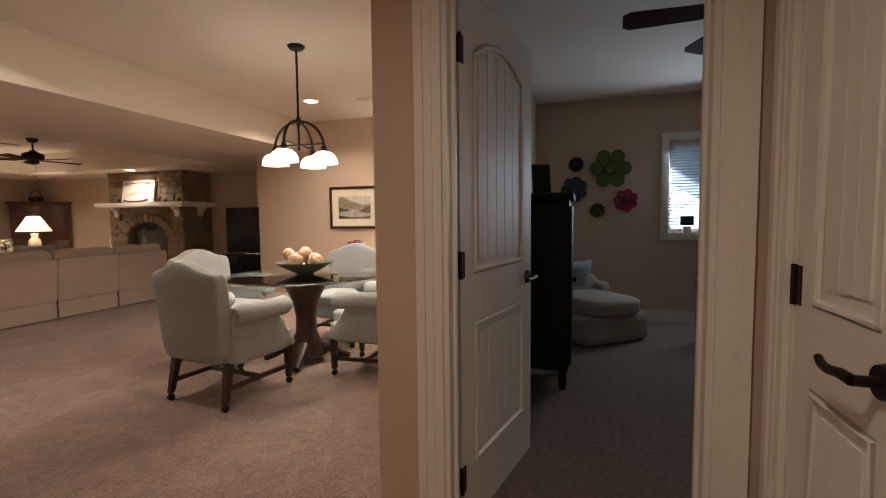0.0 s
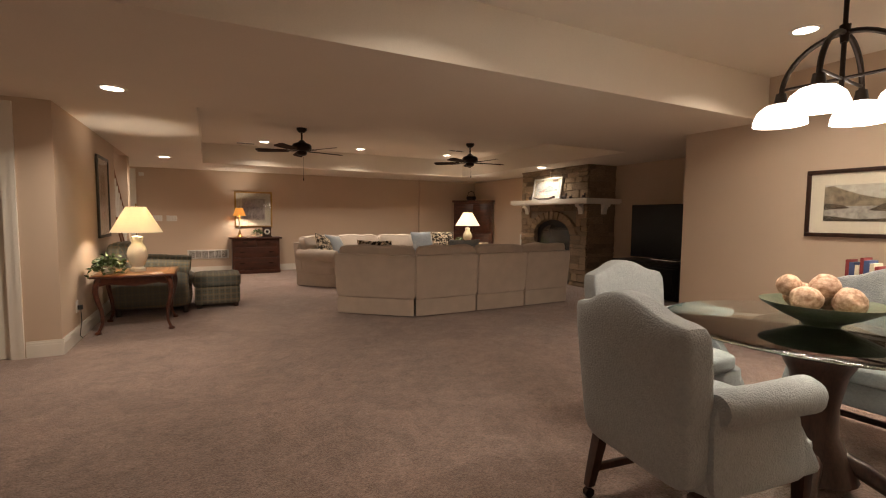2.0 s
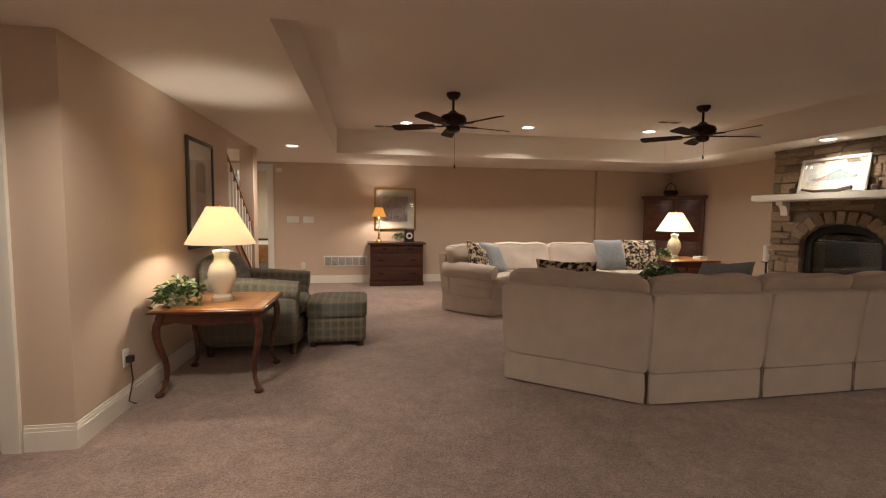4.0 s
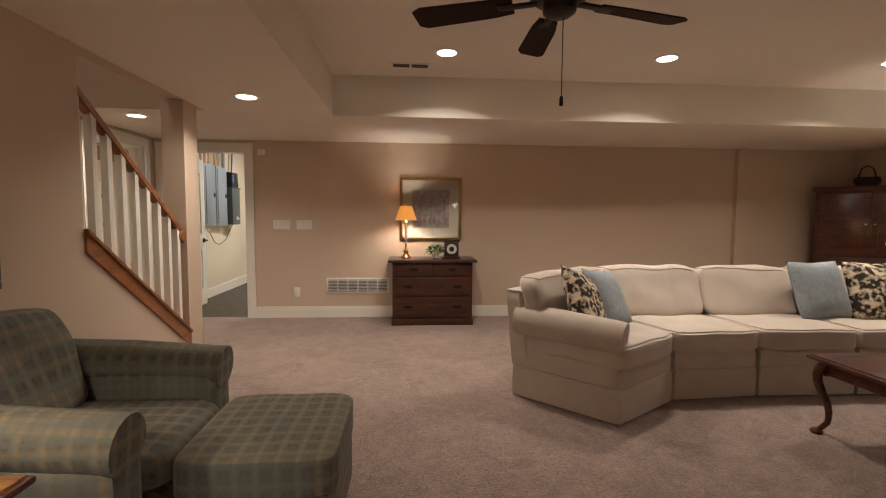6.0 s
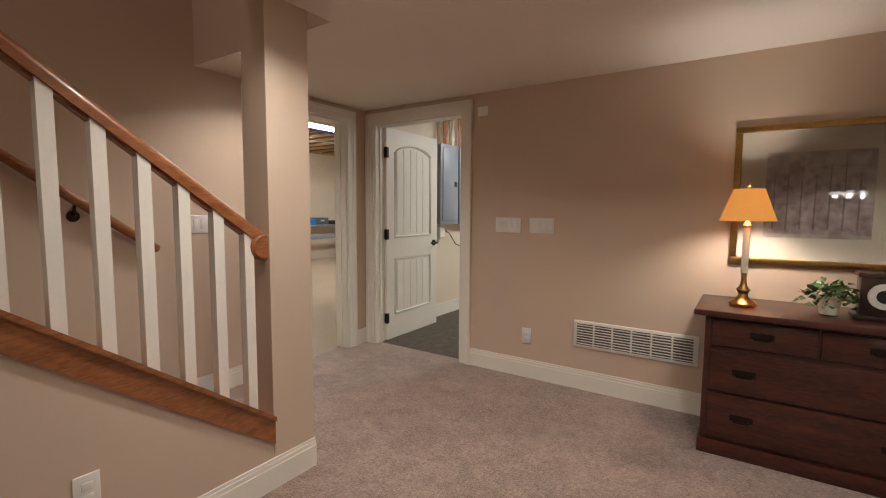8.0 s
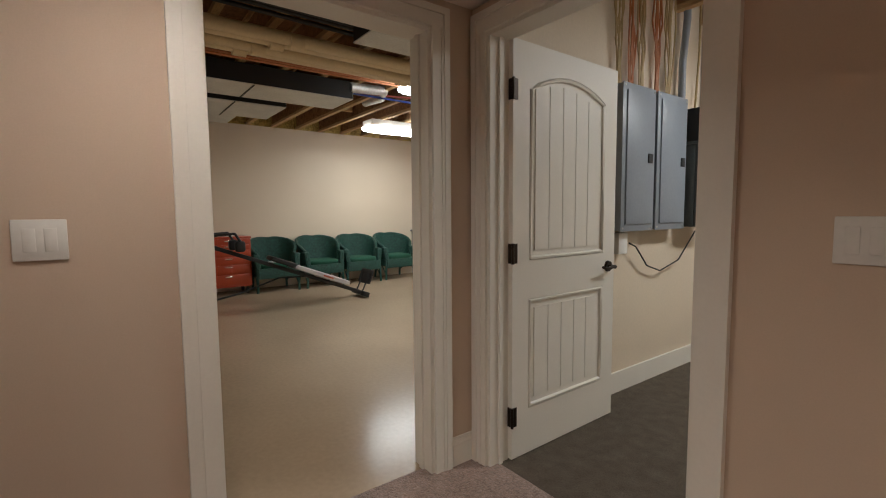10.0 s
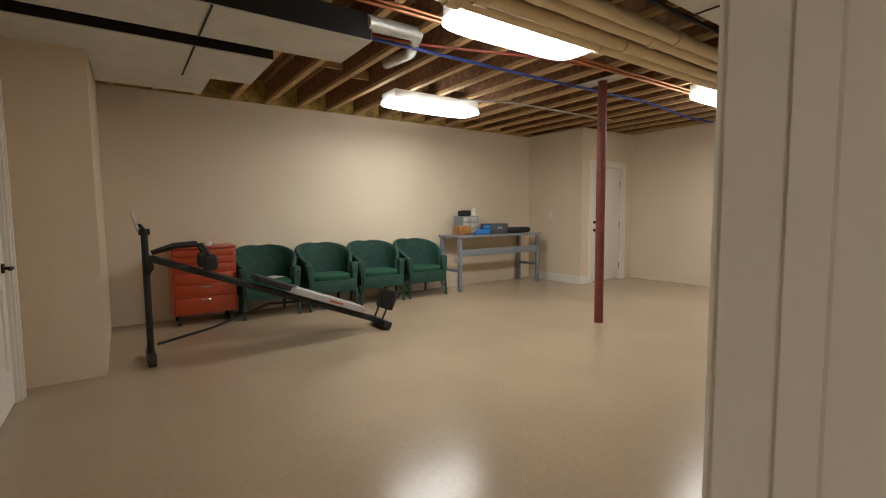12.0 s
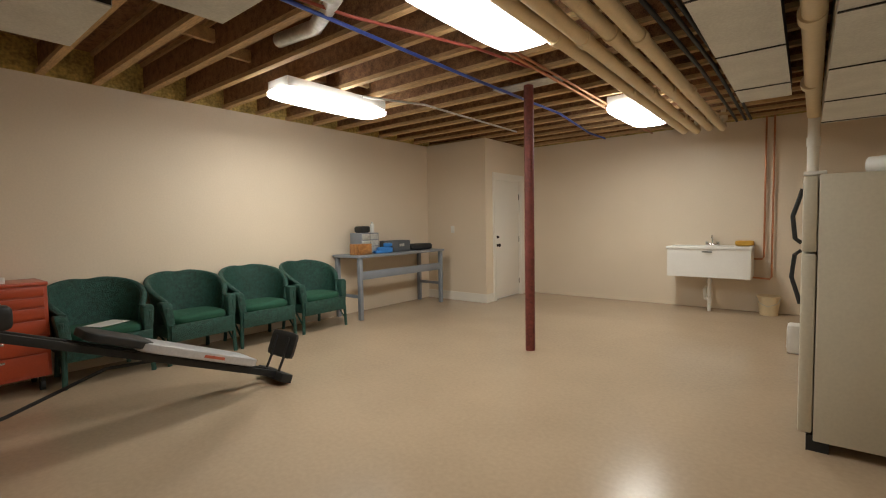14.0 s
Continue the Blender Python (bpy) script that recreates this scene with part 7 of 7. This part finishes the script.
single("rolled_paper", bm, white_plastic, "white roll lying on the refrigerator", "roll", pose(-0.35, 14.95, 1.582, 0, 0, 60))
bm = bmesh.new()
soft_box(bm, -0.06, 0.06, -0.09, 0.09, 0, 0.28, 8, 5)
single("white_jug", bm, white_plastic, "white plastic jug on the floor by the refrigerator", "jug", pose(-0.95, 17.1, 0))

# ---------- laundry sink ----------
sk = thing("laundry_sink", -1.94, 19.25, 0, 180, "white wall hung laundry sink with a chrome faucet", "sink")
bm = boxes((-0.50, 0.50, 0.50, 0.53, 0.50, 0.92), (-0.50, 0.50, 0.002, 0.12, 0.50, 0.92), (-0.50, -0.47, 0.12, 0.50, 0.50, 0.92), (0.47, 0.50, 0.12, 0.50, 0.50, 0.92), (-0.47, 0.47, 0.12, 0.50, 0.50, 0.55))
part("basin", bm, white_plastic, sk, smooth=False)
part("rim", box(-0.515, 0.515, 0.49, 0.545, 0.885, 0.925, bev=0.008), white_plastic, sk)
part("badge", box(-0.06, 0.06, 0.5455, 0.548, 0.845, 0.86), black_soft, sk)
bm = bmesh.new()
add_box(bm, -0.09, 0.09, 0.04, 0.09, 0.92, 0.945, bev=0.006)
add_tube(bm, [(0, 0.065, 0.94), (0, 0.065, 1.03), (0, 0.09, 1.065), (0, 0.14, 1.06), (0, 0.17, 1.02)], 0.010, 8)
for s in (-0.07, 0.07):
    add_cyl(bm, (s, 0.065, 0.94), (s, 0.065, 0.975), 0.018, 0.022)
part("faucet", bm, chrome, sk, "chrome two handle faucet")
bm = bmesh.new()
add_tube(bm, [(0, 0.30, 0.50), (0, 0.30, 0.22), (0.0, 0.28, 0.16), (0.06, 0.2, 0.16), (0.08, 0.15, 0.28), (0.08, 0.0, 0.30)], 0.024, 10)
add_cyl(bm, (0, 0.3, 0.40), (0, 0.3, 0.46), 0.035)
add_cyl(bm, (0.0, 0.28, 0.0), (0.0, 0.28, 0.16), 0.024)
part("drain_trap", bm, white_pvc, sk)
single("yellow_cloth", soft_box(bmesh.new(), -0.11, 0.11, -0.07, 0.07, 0, 0.075, 5, 8, 0.008), mat("cloth_yellow", (0.55, 0.30, 0.04), 0.9), "yellow folded cloth on the sink edge", "cloth", pose(-1.55, 19.16, 0.921))
bkt = thing("bucket", -1.26, 19.08, 0, 0, "cream plastic bucket under the copper pipes", "bucket")
bm = bmesh.new()
add_lathe(bm, [(0, 0.0), (0.105, 0.0), (0.13, 0.24), (0.138, 0.245), (0.138, 0.26), (0.125, 0.26), (0.10, 0.02), (0, 0.02)], seg=28)
part("pail", bm, cream_pvc, bkt)
bm = bmesh.new()
add_tube(bm, [(-0.135, 0, 0.235), (-0.10, -0.12, 0.17), (0, -0.16, 0.13), (0.10, -0.12, 0.17), (0.135, 0, 0.235)], 0.004, 6)
part("bail", bm, galv, bkt)

# ---------- utility room ----------
UX = -0.015
pgrey = mat("panel_grey", (0.27, 0.30, 0.34), 0.4, vary=0.05)
for y0, y1 in ((13.25, 13.63), (13.66, 14.06)):
    o = thing("electrical_panel", UX, (y0 + y1) / 2, 1.10, 0, "grey steel breaker panel on the utility wall", "electrical panel", "breaker panels")
    w = (y1 - y0) / 2
    part("box", box(0, 0.10, -w + 0.01, w - 0.01, 0.005, 0.915), pgrey, o)
    part("cover", box(0.10, 0.112, -w, w, 0, 0.92, bev=0.003), pgrey, o)
    d = part("door", box(0.112, 0.122, -w + 0.04, w - 0.03, 0.045, 0.875, bev=0.003), pgrey, o)
    part("latch", box(0.122, 0.130, w - 0.10, w - 0.05, 0.44, 0.50, bev=0.002), black_soft, d)
    for z in (0.02, 0.90):
        for yy in (-w + 0.02, w - 0.02):
            bm = bmesh.new()
            add_cyl(bm, (0.112, yy, z), (0.115, yy, z), 0.007, seg=8)
            part("screw", bm, galv, o)
o = thing("control_box", UX, 14.28, 1.11, 0, "dark grey metal enclosure with a slanted cover", "enclosure")
part("body", box(0, 0.15, -0.17, 0.17, 0, 0.60, bev=0.006), mat("enclosure_grey", (0.075, 0.085, 0.085), 0.45), o)
part("cover", box(0.15, 0.175, -0.165, 0.165, 0.005, 0.60, bev=0.006), MATS["enclosure_grey"], o)
part("top_flange", box(-0.0, 0.185, -0.175, 0.175, 0.60, 0.618), MATS["enclosure_grey"], o)
for z, w in ((0.115, 0.07), (0.085, 0.12)):
    part("label_bar", box(0.1752, 0.1762, 0.0, w, z, z + 0.018), white_plastic, o)
o = thing("modem", UX + 0.04, 14.26, 1.729, 0, "black upright modem on the enclosure", "modem")
part("case", box(-0.03, 0.13, -0.13, 0.13, 0, 0.24, bev=0.012), black_soft, o)
led = mat("led_blue", (0.1, 0.2, 0.9), 0.4, emit=(0.15, 0.3, 1.0), emit_w=2.0)
for i in range(5):
    part("led", box(0.130, 0.132, -0.09, -0.08, 0.08 + 0.025 * i, 0.09 + 0.025 * i), led, o)
wires = [mat("wire_" + n, c, 0.5) for n, c in (("tan", (0.42, 0.30, 0.12)), ("orange", (0.42, 0.14, 0.03)), ("grey", (0.2, 0.2, 0.2)))]
wr = random.Random(8)
for k in range(5):
    yc = (13.32, 13.45, 13.57, 13.77, 13.92)[k]
    o = thing("cable_bundle", UX, yc, 2.0, 0, "bundle of %s cables rising from the panels" % ("tan", "orange")[k % 2], "cable", "panel cables")
    for j in range(6):
        bm = bmesh.new()
        y = yc + wr.uniform(-0.05, 0.05)
        add_tube(bm, [(0.04, 0.01 * j - 0.03, 0.0), (0.03 + 0.02 * wr.random(), y - yc, 0.3), (0.03 + 0.02 * wr.random(), y - yc + wr.uniform(-0.05, 0.05), 0.5), (0.04, y - yc, 0.9)], 0.006, 5)
        part("cable", bm, wires[k % 2], o)
bm = bmesh.new()
add_tube(bm, [(UX + 0.05, 14.09, 1.90), (UX + 0.05, 14.09, 2.3), (UX + 0.06, 14.12, 2.6), (UX + 0.05, 14.12, 2.95)], 0.026, 10)
single("grey_conduit", bm, steel_grey, "grey conduit rising above the enclosure", "conduit")
run("blue_cable", [(UX + 0.03, 14.47, 1.9), (UX + 0.04, 14.50, 2.3), (UX + 0.04, 14.48, 2.9)], 0.012, mat("cable_blue", (0.02, 0.10, 0.25), 0.5), "blue network cable by the modem")
run("tan_cable", [(UX + 0.03, 14.34, 1.96), (UX + 0.04, 14.36, 2.4), (UX + 0.04, 14.36, 2.9)], 0.008, wires[0], "tan cable above the modem")
run("loop_cable", [(UX + 0.12, 14.38, 1.86), (UX + 0.05, 14.60, 1.93), (UX + 0.05, 14.72, 1.8), (UX + 0.05, 14.62, 1.55), (UX + 0.10, 14.44, 1.50)], 0.007, black_soft, "looping black cable beside the modem")
single("backer_board", box(UX, UX + 0.02, 14.48, 14.74, 1.5, 1.96), trim_white, "white backer board behind the cables", "board")
run("hanging_cable", [(UX + 0.07, 13.42, 1.02), (UX + 0.06, 13.52, 0.99), (UX + 0.05, 13.68, 0.85), (UX + 0.05, 13.86, 0.80), (UX + 0.05, 14.12, 0.86), (UX + 0.06, 14.40, 1.11)], 0.005, black_soft, "black cord hanging below the panels")
single("outlet_box", box(UX, UX + 0.06, 13.32, 13.42, 0.95, 1.09, bev=0.004), white_plastic, "surface outlet box below the panel", "outlet")
run("loose_cable", [(UX + 0.02, 15.45, 1.62), (UX + 0.03, 15.62, 1.48), (UX + 0.02, 15.65, 1.3), (UX + 0.02, 15.63, 1.15)], 0.006, wires[2], "loose cable ending in a black jack")
single("cable_jack", box(UX, UX + 0.03, 15.60, 15.67, 1.09, 1.15, bev=0.004), black_soft, "black jack at the cable end", "jack")
ls = thing("leaning_frames", 0.30, 15.82, 0, 0, "stack of framed pictures leaning in the corner", "picture frames")
for i in range(4):
    f = part("frame", box(-0.25, 0.35, -0.02, 0.0, 0, 0.62 - 0.05 * i, bev=0.004), (dark_wood, white_plastic, white_plastic, honey)[i], ls)
    f.matrix_basis = pose(0, -0.035 * i, 0.0, 0, 0, 0)
duct(0.6, 1.6, 15.0, 15.995, 2.2, 2.659, "sheet metal duct high in the utility room", False)
